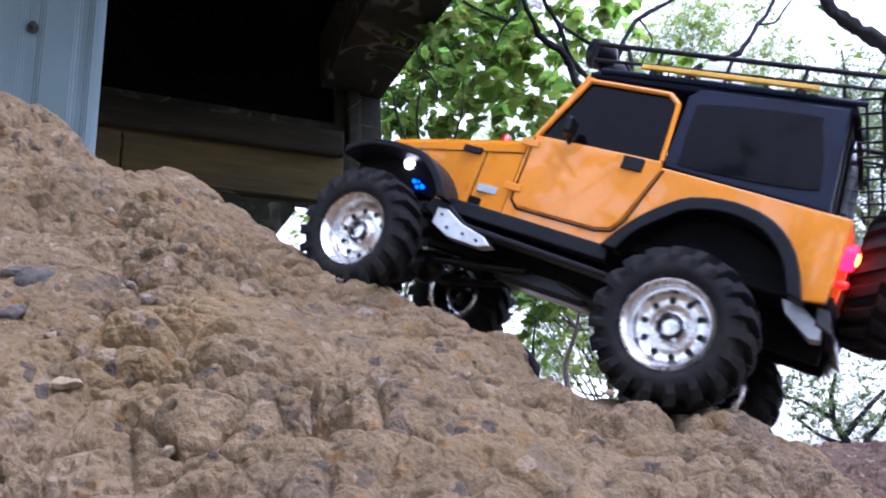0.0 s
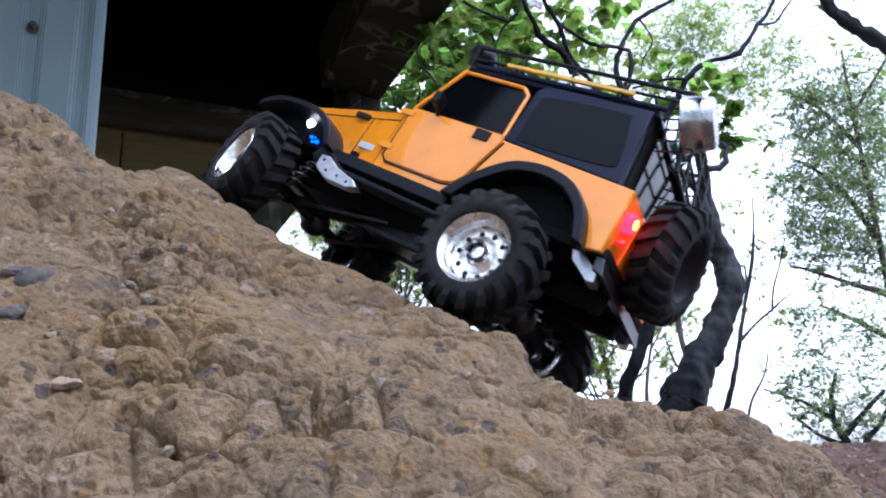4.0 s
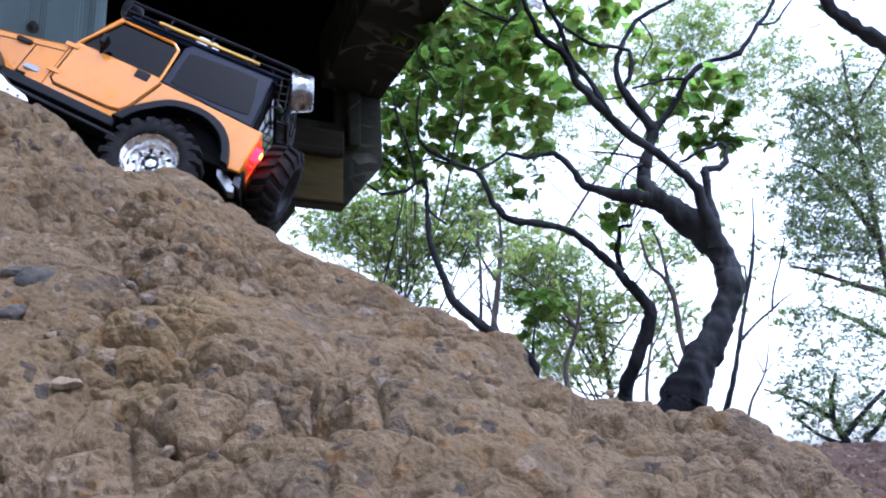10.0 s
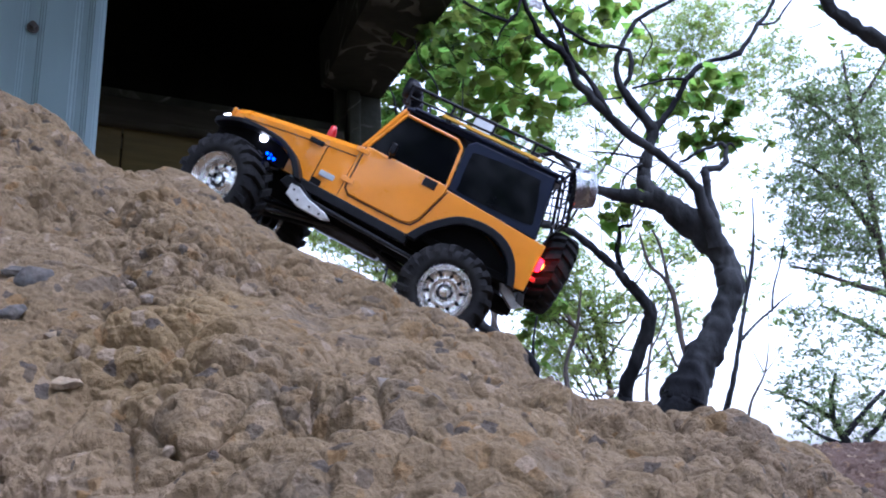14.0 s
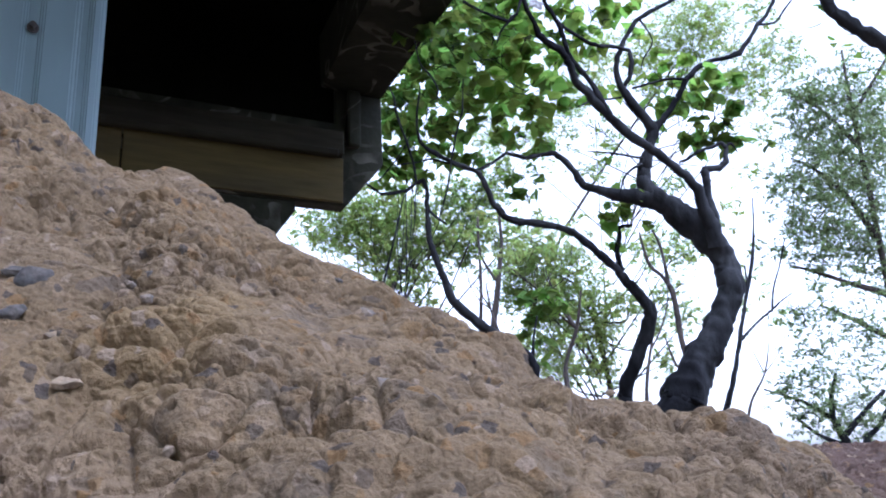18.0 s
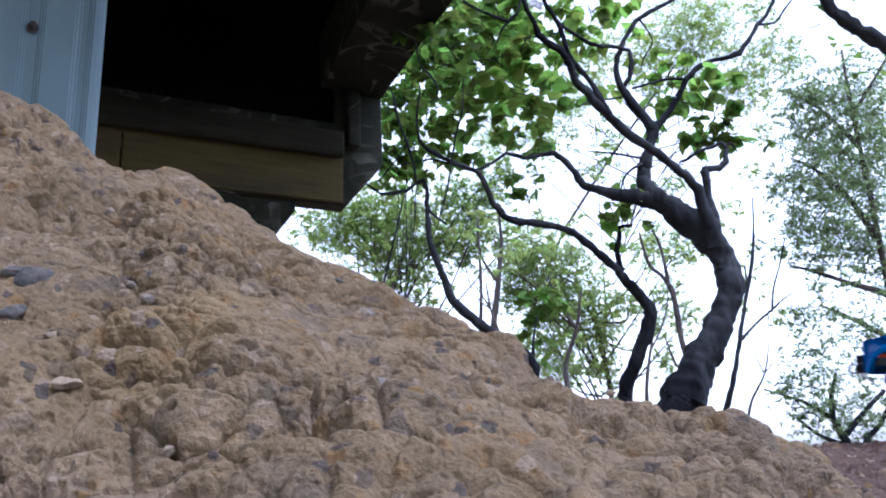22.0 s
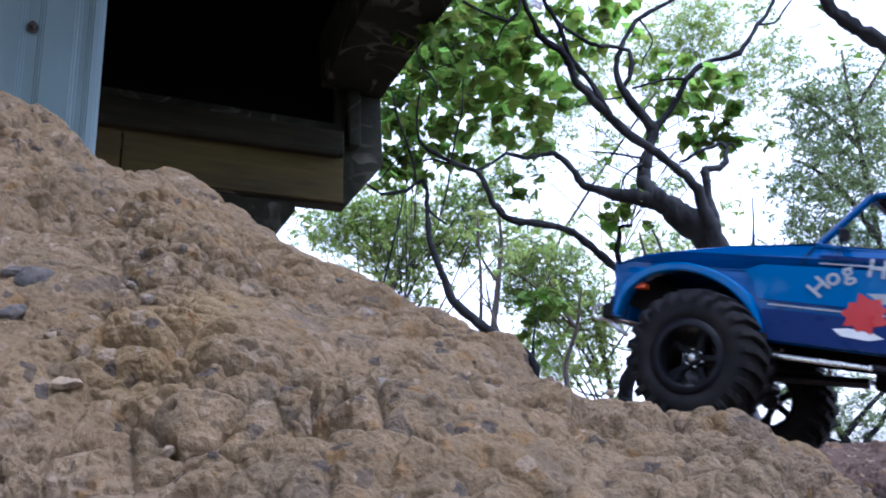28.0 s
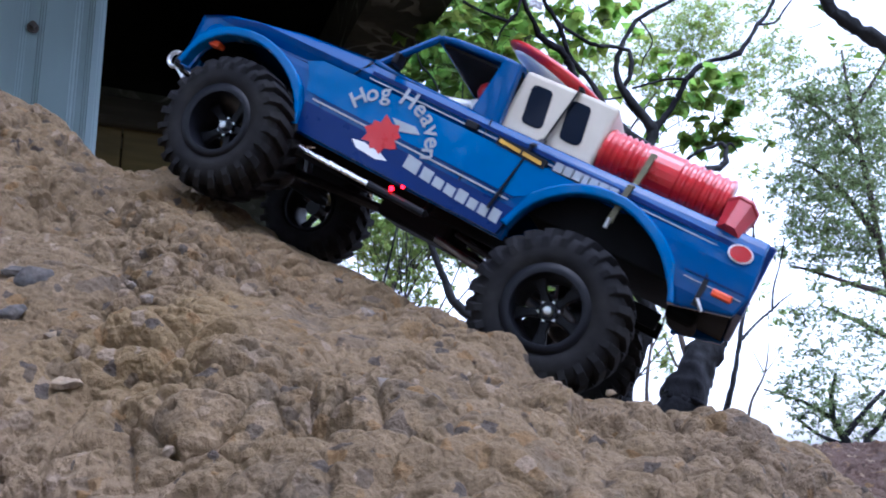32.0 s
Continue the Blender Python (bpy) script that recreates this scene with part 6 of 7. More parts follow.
    sp = part("spare_tyre", bm, RUBBER, j, "black spare tyre on the tailgate")
    bm = bmesh.new()
    lathe(bm, [(0.0001, -0.1130), (0.010, -0.1125), (0.013, -0.1080), (0.023, -0.1060), (0.0252, -0.1225), (0.0255, -0.0900)], 30, "x")
    bm.transform(pose(0.001, 0.003, 0.0835))
    part("spare_rim", bm, GUNMETAL, sp, smooth=True)
    # bumpers and underside
    bm = bmesh.new()
    prism(bm, [(-0.092, 0.031), (-0.087, 0.0450), (-0.080, 0.0450), (-0.082, 0.034)], -0.069, 0.069, "y", 0.001)
    part("rear_bumper", bm, GUNMETAL, j, "dark steel rear bumper")
    for s in (1, -1):
        bm = bmesh.new()
        prism(bm, [(-0.060, 0.044), (-0.068, 0.0455), (-0.086, 0.034), (-0.087, 0.026), (-0.081, 0.025), (-0.064, 0.036)], s * 0.052, s * 0.066, "y", 0.0006)
        part("frame_horn", bm, TARNISH, j, "bare aluminium corner bracket")
    box_part("front_bumper", (0.272, -0.060, 0.030), (0.286, 0.060, 0.043), BLACK, j, 0.002)
    for y in (0.030, -0.030):
        bars_part("tow_ring", [((0.286, y, 0.036), (0.294, y, 0.034))], 0.0025, BRUSHED, j)
    box_part("winch", (0.262, -0.024, 0.020), (0.280, 0.024, 0.034), GUNMETAL, j, 0.003)
    for s in (1, -1):
        box_part("frame_rail", (-0.086, s * 0.020, 0.018), (0.272, s * 0.029, 0.034), SHADE_BLACK, j, 0.001)
    box_part("gearbox", (0.070, -0.020, 0.006), (0.150, 0.020, 0.040), GUNMETAL, j, 0.004)
    box_part("motor_block", (0.180, -0.030, 0.020), (0.245, 0.030, 0.050), SHADE_BLACK, j, 0.004)
    box_part("battery_tray", (-0.06, -0.03, 0.034), (0.05, 0.03, 0.046), SHADE_BLACK, j, 0.003)
    for a, b in (((0.075, 0.0, 0.016), (-0.009, 0.0, 0.006)), ((0.150, 0.0, 0.016), (0.228, 0.0, 0.006))):
        bars_part("drive_shaft", [(a, b)], 0.0035, GUNMETAL, j)
    for x in (-0.0125, 0.226):
        ax = bars_part("axle", [((x, -0.078, 0.0), (x, 0.078, 0.0))], 0.0058, GUNMETAL, j, "dark axle tube", 12)
        bm = bmesh.new()
        bmesh.ops.create_uvsphere(bm, u_segments=16, v_segments=10, radius=0.0145, matrix=pose(x, -0.012, 0.0) @ Matrix.Diagonal((1.1, 0.9, 1, 1)))
        part("differential", bm, GUNMETAL, ax, smooth=True)
        d = 1 if x < 0.1 else -1
        for s in (1, -1):
            bars_part("link_rod", [((x, s * 0.040, -0.006), (x + d * 0.105, s * 0.026, 0.018))], 0.0026, GUNMETAL, j, "dark metal suspension link")
        for s in (1, -1):
            sh = bars_part("shock_absorber", [((x, s * 0.050, 0.0), (x + d * 0.020, s * 0.042, 0.060))], 0.0032, GUNMETAL, j)
            bm = bmesh.new()
            a, b = Vector((x + d * 0.003, s * 0.0487, 0.010)), Vector((x + d * 0.018, s * 0.0428, 0.054))
            rows = []
            for k in range(49):
                f = k / 48
                p = a.lerp(b, f)
                rows.append((p.x + 0.0058 * math.cos(f * 38), p.y + 0.0058 * math.sin(f * 38), p.z, 0.0009))
            tube(bm, rows, 5)
            part("spring", bm, BRUSHED, sh, smooth=True)
    wheels = []
    for x in (0.226, -0.0125):
        for s in (1, -1):
            wheels.append((wheel_alloy(j, 0.0488, 0.040, x, s * 0.086, s, "chunky dusty black off-road tyre"), x, s * 0.086))
    return j, wheels


OFF_ROADER, OFF_ROADER_WHEELS = build_off_roader()


def build_truck():
    """Toy pickup: x forward from the rear axle, y to its left, z up from the axles."""
    k = tagged(new("toy_pickup"), "blue toy pickup with cream camper cap, red barrels and black wheels", "toy truck")
    S = 0.083
    front = [(0.352, 0.036), (0.346, 0.055), (0.327, 0.071), (0.297, 0.076), (0.265, 0.066), (0.243, 0.047), (0.237, 0.028)]
    rear = [(0.052, 0.025), (0.051, 0.034), (0.042, 0.055), (0.018, 0.074), (-0.012, 0.078), (-0.040, 0.066), (-0.058, 0.047), (-0.064, 0.036)]
    front, rear = curve(front, 3), rear[:1] + curve(rear[1:], 3)
    outline = front + rear + [(-0.112, 0.046), (-0.117, 0.060), (-0.112, 0.098), (0.098, 0.098), (0.206, 0.104), (0.270, 0.100), (0.340, 0.090), (0.366, 0.081), (0.363, 0.036)]
    # both flanks, each a shell with cut-out arches, swelling outwards at mid height
    for s in (1, -1):
        bm = bmesh.new()
        prism(bm, outline, s * (S - 0.010), s * S, "y", 0.002, 3)
        for z in (0.040, 0.048, 0.058, 0.066, 0.074, 0.081, 0.088, 0.093):      # creases of the pressed panel
            bmesh.ops.bisect_plane(bm, geom=bm.verts[:] + bm.edges[:] + bm.faces[:], plane_co=(0, 0, z), plane_no=(0, 0, 1))
        for v in bm.verts:
            if abs(v.co.y) > S - 0.006:
                v.co.y -= s * float(np.interp(v.co.z, (0.025, 0.040, 0.048, 0.058, 0.066, 0.074, 0.081, 0.090), (0.0010, 0.0012, 0.0004, 0.0, 0.0, 0.0004, 0.0014, 0.0)))
                v.co.y -= s * (0.010 * max(0, (v.co.z - 0.078) / 0.026) ** 1.6 + 0.004 * max(0, (0.05 - v.co.z) / 0.025))
                v.co.y -= s * 0.012 * max(0, (v.co.x - 0.31) / 0.056) ** 1.5
        part("flank", bm, BLUE, k)
        for name, loop, grow in (("front_flare", front, 0.007), ("rear_flare", rear[1:], 0.007)):
            cx = sum(p[0] for p in loop) / len(loop)
            out = [(cx + (x - cx) * 1.09, z + (grow if z > 0.05 else 0.001)) for x, z in loop]
            bm = bmesh.new()
            prism(bm, out + loop[::-1], s * (S - 0.006), s * (S + 0.0045), "y", 0.0015, 2)
            # Lighter blue stands in for the highlight along the lip.
            part(name, bm, BLUE_LIT, k, "blue wheel-arch lip painted lighter for its highlight")
        # lower band painted darker for the ground's reflection, then pinstripes
        shape_part("lower_band", [(0.234, 0.0295), (0.056, 0.0262), (0.051, 0.047), (0.236, 0.052)], s * (S - 0.003), s * (S + 0.0006), BLUE_DARK, k, "y", 0.0, "lower flank band painted darker for the ground's reflection")
        # Lighter band painted where the flank's bulge would catch the sky.
        shape_part("lit_band", [(0.2405, 0.0595), (0.233, 0.0590), (0.057, 0.0545), (0.040, 0.0640), (0.018, 0.0795), (0.018, 0.0805), (0.100, 0.0825), (0.200, 0.0850), (0.240, 0.0850), (0.252, 0.0800), (0.2445, 0.0700)], s * (S - 0.003), s * (S + 0.0003), BLUE_LIT, k, "y", 0.0, "blue band painted lighter for sky light on the bulge")
        for x0, x1, za, zb, m, h in ((0.232, 0.060, 0.0550, 0.0505, SILVER, 0.0011), (0.232, 0.058, 0.0575, 0.0530, BLUE_DARK, 0.0010), (0.200, -0.108, 0.0915, 0.0850, BLUE_DARK, 0.0030),
                                    (0.200, -0.108, 0.0880, 0.0815, SILVER, 0.0009), (-0.066, -0.112, 0.0560, 0.0560, SILVER, 0.0006), (-0.064, -0.113, 0.0600, 0.0600, BLUE_DARK, 0.0010)):
            shape_part("pinstripe", [(x0, za), (x1, zb), (x1, zb + h), (x0, za + h)], s * (S - 0.004), s * (S + 0.0005 - (0.003 if za > 0.08 else 0)), m, k, "y", 0.0)
        # door seam, handle, fuel flap, lamps
        bars_part("door_seam", [((0.099, s * (S - 0.0005), 0.028), (0.097, s * (S - 0.0005), 0.070)), ((0.097, s * (S - 0.0005), 0.070), (0.100, s * (S - 0.005), 0.098)),
                                ((0.225, s * (S - 0.0005), 0.030), (0.222, s * (S - 0.0005), 0.070)), ((0.222, s * (S - 0.0005), 0.070), (0.206, s * (S - 0.006), 0.101))], 0.0007, BLACK, k, sides=5)
        box_part("door_handle", (0.1045, s * (S - 0.004), 0.0850), (0.1150, s * (S - 0.0005), 0.0905), BLACK, k, 0.001, "black door handle")
        box_part("front_marker", (0.3290, s * (S - 0.010), 0.0775), (0.3440, s * (S - 0.0005), 0.0825), AMBER, k, 0.0012, "orange side marker", pose(0, 0, 0, 0, 3, 0))
        box_part("rear_marker", (-0.1060, s * (S - 0.006), 0.0520), (-0.0900, s * (S + 0.0012), 0.0570), AMBER, k, 0.0012, "orange side marker")
        for x, z, r in ((0.133, 0.0285, 0.0013), (0.140, 0.0240, 0.0019)):
            bm = bmesh.new()
            bmesh.ops.create_icosphere(bm, subdivisions=2, radius=r, matrix=pose(x, s * (S - 0.001), z - 0.002))
            part("indicator", bm, TAIL, k, "tiny lit red indicator", smooth=True)
        # side graphics: plain shapes, and painted letters
        ragged = (0.0160, 0.0120, 0.0135, 0.0100, 0.0165, 0.0125, 0.0110, 0.0150, 0.0120, 0.0140, 0.0105, 0.0160, 0.0130, 0.0105, 0.0155, 0.0115, 0.0140, 0.0110, 0.0165, 0.0120)
        star = [(0.166 + r * math.cos(i * math.pi / 10), 0.0535 + 0.95 * r * math.sin(i * math.pi / 10)) for i, r in enumerate(ragged)]
        shape_part("emblem", star, s * (S - 0.002), s * (S + 0.0010), RED, k, "y", 0.0, "ragged red emblem")
        shape_part("emblem_base", [(0.186, 0.0415), (0.180, 0.0370), (0.162, 0.0355), (0.153, 0.0380), (0.160, 0.0410), (0.176, 0.0430)], s * (S - 0.002), s * (S + 0.0008), WHITE, k, "y", 0.0)
        shape_part("emblem_base", [(0.166, 0.0680), (0.146, 0.0690), (0.140, 0.0650), (0.156, 0.0610)], s * (S - 0.002), s * (S + 0.0008), SILVER, k, "y", 0.0)
        word, widths = "Hog Heaven", (0.80, 0.62, 0.66, 0.36, 0.80, 0.62, 0.60, 0.58, 0.62, 0.62)
        for i, ch in enumerate(word):
            if ch == " ":
                continue
            a = radians(160 - 168 * (sum(widths[:i]) + widths[i] / 2) / sum(widths))
            cx, cz, rx, rz = 0.165, 0.0535, 0.0330, 0.0262
            px, pz = cx - s * rx * math.cos(a), cz + rz * math.sin(a)
            lean = -math.degrees(math.atan2(rx * math.cos(a), rz * math.sin(a))) * 0.8
            lettering(ch, 0.0180, 0.0003, SILVER, k, pose(px, s * (S + 0.0010), pz, 90, 0, 180 if s > 0 else 0) @ pose(0, 0, 0, 0, 0, lean), "white painted letter")
        # rows of plain bars along the sill and the bed
        for x0, x1, za, zb, h, m in ((0.140, 0.128, 0.0395, 0.0380, 0.0100, SILVER), (0.125, 0.116, 0.0380, 0.0370, 0.0085, SILVER), (0.114, 0.106, 0.0370, 0.0360, 0.0070, SILVER), (0.104, 0.096, 0.0360, 0.0350, 0.0070, SILVER),
                                    (0.094, 0.086, 0.0350, 0.0343, 0.0085, SILVER), (0.084, 0.077, 0.0343, 0.0337, 0.0070, SILVER), (0.075, 0.068, 0.0337, 0.0331, 0.0072, SILVER), (0.066, 0.059, 0.0331, 0.0325, 0.0090, SILVER),
                                    (0.042, 0.036, 0.0818, 0.0818, 0.0064, SILVER), (0.035, 0.029, 0.0818, 0.0818, 0.0064, SILVER), (0.028, 0.022, 0.0818, 0.0818, 0.0064, SILVER), (0.021, 0.017, 0.0818, 0.0818, 0.0064, SILVER),
                                    (0.016, 0.010, 0.0818, 0.0818, 0.0064, SILVER), (0.009, 0.003, 0.0818, 0.0818, 0.0064, SILVER), (0.002, -0.004, 0.0818, 0.0818, 0.0064, SILVER),
                                    (0.087, 0.048, 0.0822, 0.0796, 0.0064, BLACK), (0.085, 0.068, 0.0842, 0.0826, 0.0026, YELLOW), (0.066, 0.051, 0.0825, 0.0812, 0.0026, YELLOW)):
            shape_part("mark_bar", [(x0, za), (x1, zb), (x1, zb + h), (x0, za + h)], s * (S - 0.004), s * (S + (0.0012 if m is YELLOW else 0.0009)), m, k, "y", 0.0)
        ov = [(-0.096 + 0.0098 * math.cos(a * 0.3927), 0.0830 + 0.0058 * math.sin(a * 0.3927)) for a in range(16)]
        shape_part("oval_mark", ov, s * (S - 0.006), s * (S + 0.0004), WHITE, k, "y", 0.0)
        shape_part("oval_mark", [(x * 0.86 - 0.096 * 0.14, z * 0.86 + 0.0830 * 0.14) for x, z in ov], s * (S - 0.006), s * (S + 0.0008), RED, k, "y", 0.0, "red oval mark")
        bars_part("rocker_tube", [((0.229, s * 0.079, 0.0187), (0.158, s * 0.079, 0.0176)), ((0.225, s * 0.060, 0.0270), (0.229, s * 0.079, 0.0187))], 0.0021, ALLOY, k, "polished tube below the sill", 10)
        bars_part("rocker_tube_rear", [((0.159, s * 0.079, 0.0176), (0.110, s * 0.079, 0.0168)), ((0.116, s * 0.060, 0.0260), (0.110, s * 0.079, 0.0168))], 0.0030, BLACK, k, "thicker black rear half of the sill tube", 10)
    # bonnet, nose, bed and cab
    bm = bmesh.new()
    loops = []
    for x, w, zt in ((0.206, 0.074, 0.105), (0.27, 0.074, 0.1015), (0.335, 0.073, 0.0925), (0.362, 0.068, 0.0840), (0.367, 0.066, 0.0800)):
        loops.append([bm.verts.new(p) for p in ((x, -w, zt - 0.012), (x, -w, zt - 0.003), (x, -w + 0.008, zt), (x, -0.030, zt + 0.002), (x, 0.030, zt + 0.002), (x, w - 0.008, zt), (x, w, zt - 0.003), (x, w, zt - 0.012))])
    for p, q in zip(loops, loops[1:]):
        for i in range(7):
            bm.faces.new((p[i], p[i + 1], q[i + 1], q[i]))
    bm.faces.new(loops[-1])
    bmesh.ops.recalc_face_normals(bm, faces=bm.faces)
    part("bonnet", bm, BLUE, k, smooth=True)
    g = box_part("grille", (0.356, -0.068, 0.046), (0.3655, 0.068, 0.0800), BLACK, k, 0.002)
    for i in range(5):
        box_part("grille_bar", (0.3655, -0.040, 0.0520 + i * 0.0055), (0.3668, 0.040, 0.0535 + i * 0.0055), BRUSHED, g, 0.0)
    for y in (0.053, -0.053):
        box_part("head_lamp", (0.3655, y - 0.010, 0.056), (0.3690, y + 0.010, 0.074), WHITE, k, 0.002, "square head lamp")
    box_part("nose_apron", (0.350, -0.070, 0.034), (0.363, 0.070, 0.047), BLUE, k, 0.002)
    bm = bmesh.new()
    box(bm, (0.366, -0.066, 0.034), (0.380, 0.066, 0.048), 0.003)
    part("front_bumper", bm, BLACK, k)
    for y in (0.058, -0.058):
        bm = bmesh.new()
        rows = [(0.384 + 0.0065 * math.cos(a), y, 0.0400 + 0.0065 * math.sin(a), 0.0019) for a in [i * 0.5236 for i in range(13)]]
        tube(bm, rows, 6)
        part("tow_ring", bm, BRUSHED, k, "steel tow ring", smooth=True)
        bars_part("bumper_stay", [((0.380, y, 0.036), (0.355, y, 0.022))], 0.0022, BRUSHED, k)
    box_part("winch", (0.378, -0.030, 0.044), (0.394, 0.030, 0.060), BLACK, k, 0.004)
    box_part("bed_floor", (-0.112, -0.074, 0.078), (0.098, 0.074, 0.086), BLUE, k)
    # Added dark plate in place of the shade under the open tail.
    box_part("underside_shade", (-0.110, -0.072, 0.0475), (-0.058, 0.072, 0.0515), SHADE_BLACK, k, 0.0)
    box_part("tailgate", (-0.118, -0.074, 0.050), (-0.111, 0.074, 0.098), BLUE_DARK, k, 0.0015)
    box_part("cab_floor", (0.098, -0.074, 0.034), (0.240, 0.074, 0.042), SHADE_BLACK, k)
    box_part("fire_wall", (0.204, -0.074, 0.042), (0.210, 0.074, 0.103), BLACK, k)
    box_part("cab_back", (0.094, -0.072, 0.042), (0.099, 0.072, 0.098), BLUE, k)
    for s in (1, -1):
        shape_part("cab_quarter", [(0.0965, 0.097), (0.1035, 0.1455), (0.1170, 0.1455), (0.1215, 0.097)], s * 0.0605, s * 0.0705, BLUE, k, "y", 0.0015)
        bars_part("screen_pillar", [((0.2055, s * 0.070, 0.1030), (0.1745, s * 0.0610, 0.1430))], 0.0030, BLUE, k)
        shape_part("door_top", [(0.120, 0.0955), (0.206, 0.1005), (0.206, 0.1050), (0.180, 0.1015), (0.120, 0.0995)], s * 0.066, s * 0.076, BLUE, k, "y", 0.001)
        shape_part("mirror", [(0.183, 0.104), (0.1875, 0.104), (0.1875, 0.113), (0.183, 0.113)], s * 0.076, s * 0.088, BLACK, k, "y", 0.001, "black door mirror")
    shape_part("cab_roof", [(0.176, 0.1410), (0.173, 0.1455), (0.160, 0.1475), (0.115, 0.1485), (0.103, 0.1470), (0.103, 0.1430), (0.165, 0.1420)], -0.064, 0.064, BLUE, k, "y", 0.0018)
    panel("windscreen", [(0.204, -0.067, 0.104), (0.204, 0.067, 0.104), (0.175, 0.059, 0.142), (0.175, -0.059, 0.142)], 0.0008, CLEAR, k, "clear windscreen", 0.0)
    panel("rear_pane", [(0.099, -0.052, 0.104), (0.099, 0.052, 0.104), (0.1035, 0.050, 0.141), (0.1035, -0.050, 0.141)], 0.0008, SHADE_BLACK, k, "", 0.0)
    box_part("dashboard", (0.188, -0.066, 0.086), (0.204, 0.066, 0.100), BLACK, k, 0.002)
    # Dark sheet added at the cab's back for its unlit inside.
    box_part("rear_dark_sheet", (0.1045, -0.058, 0.098), (0.1080, 0.058, 0.1420), SHADE_BLACK, k, 0.0)
    box_part("roof_lining", (0.1040, -0.0605, 0.1385), (0.1700, 0.0605, 0.1408), SHADE_BLACK, k, 0.0)
    # Dark sheet added across the far window to make the cab look unlit.
    shape_part("far_dark_sheet", [(0.175, 0.1410), (0.104, 0.1415), (0.104, 0.099), (0.166, 0.099), (0.170, 0.108), (0.173, 0.125)], -0.062, -0.057, SHADE_BLACK, k, "y", 0.0, "added dark sheet over the far window for the dim cab")
    for y in (0.031, -0.031):
        box_part("seat", (0.104, y - 0.027, 0.045), (0.118, y + 0.027, 0.132), SHADE_BLACK, k, 0.004)
    # camper cap with rounded dark windows
    cap = box_part("camper_cap", (0.026, -0.062, 0.098), (0.1005, 0.062, 0.1465), CREAM, k, 0.0035, "cream camper cap with dark rounded windows", None, 3)
    for s in (1, -1):
        for x in (0.0805, 0.0500):
            pts = []
            for cx, cz, a0 in ((0.0042, 0.0105, 0), (-0.0042, 0.0105, 90), (-0.0042, -0.0105, 180), (0.0042, -0.0105, 270)):
                pts += [(x + 0.002 * cz / 0.0105 + cx + 0.0042 * math.cos(radians(a0 + d)), 0.1235 + cz + 0.0042 * math.sin(radians(a0 + d))) for d in (0, 30, 60, 90)]
            shape_part("window", pts, s * 0.0612, s * 0.0627, NAVY_GLASS, cap, "y", 0.0003, "dark rounded window")
    bm = bmesh.new()
    bmesh.ops.create_uvsphere(bm, u_segments=28, v_segments=14, radius=1, matrix=Matrix.Diagonal((0.049, 0.028, 0.0060, 1)))
    bm.transform(pose(0.090, 0.026, 0.1610, 0, -13, 0))
    part("board", bm, RED, k, "red pointed board tied on the cap", smooth=True)
    bm = bmesh.new()
    bmesh.ops.create_uvsphere(bm, u_segments=28, v_segments=14, radius=1, matrix=Matrix.Diagonal((0.034, 0.020, 0.0055, 1)))
    bm.transform(pose(0.097, 0.026, 0.1590, 0, -13, 0))
    part("board_underside", bm, WHITE, k, "white underside of the board", smooth=True)
    # barrels and bucket in the bed
    for y in (0.046, 0.002):
        bm = bmesh.new()
        prof = [(0.0001, 0.026), (0.0165, 0.026), (0.0185, 0.0245)]
        for i in range(6):
            prof += [(0.0185, 0.022 - i * 0.0045), (0.0172, 0.0205 - i * 0.0045), (0.0172, 0.0190 - i * 0.0045), (0.0185, 0.0178 - i * 0.0045)]
        prof += [(0.0185, -0.026)]
        for i in range(6):
            prof += [(0.0185, -0.030 - i * 0.0058), (0.0172, -0.0312 - i * 0.0058), (0.0172, -0.0332 - i * 0.0058), (0.0185, -0.0345 - i * 0.0058)]
        prof += [(0.0185, -0.066), (0.0160, -0.068), (0.0001, -0.068)]
        lathe(bm, prof, 26, "x")
        bm.transform(pose(0, y, 0.1165))
        part("barrel", bm, RED, k, "ribbed red plastic barrel", smooth=False)
    bm = bmesh.new()
    lathe(bm, [(0.0001, -0.012), (0.0105, -0.012), (0.0135, 0.009), (0.0146, 0.010), (0.0146, 0.012), (0.0125, 0.012), (0.0001, 0.0105)], 8, "z")
    bm.transform(pose(-0.080, 0.070, 0.1020, 25, -15, 20))
    part("bucket", bm, RED_DULL, k, "dull red faceted bucket hung on the bed side")
    for (x0, z0, x1, z1), m, label in (((0.058, 0.1475, 0.069, 0.040), BLACK, "black strap"), ((-0.010, 0.1235, -0.008, 0.066), OLIVE, "olive webbing strap"), ((-0.082, 0.095, -0.083, 0.042), BLACK, "black strap")):
        bm = bmesh.new()
        for s in (1, -1):
            top = 0.0635 if z0 > 0.14 else 0.0665
            pts = [(x0, s * top, z0), (x0 + (x1 - x0) * 0.45, s * (0.0655 if z0 > 0.14 else 0.070), z0 + (z1 - z0) * 0.42), (x0 + (x1 - x0) * 0.5, s * 0.0815, z0 + (z1 - z0) * 0.52), (x1, s * 0.0850, z1)]
            for a, b in zip(pts, pts[1:]):
                d = Vector(b) - Vector(a)
                mm = Matrix.Translation((Vector(a) + Vector(b)) / 2) @ d.to_track_quat("Z", "Y").to_matrix().to_4x4()
                box(bm, (-0.0007, -0.0021, -d.length / 2 - 0.0006), (0.0007, 0.0021, d.length / 2 + 0.0006), 0, mm @ pose(0, 0, 0, 0, 0, 90))
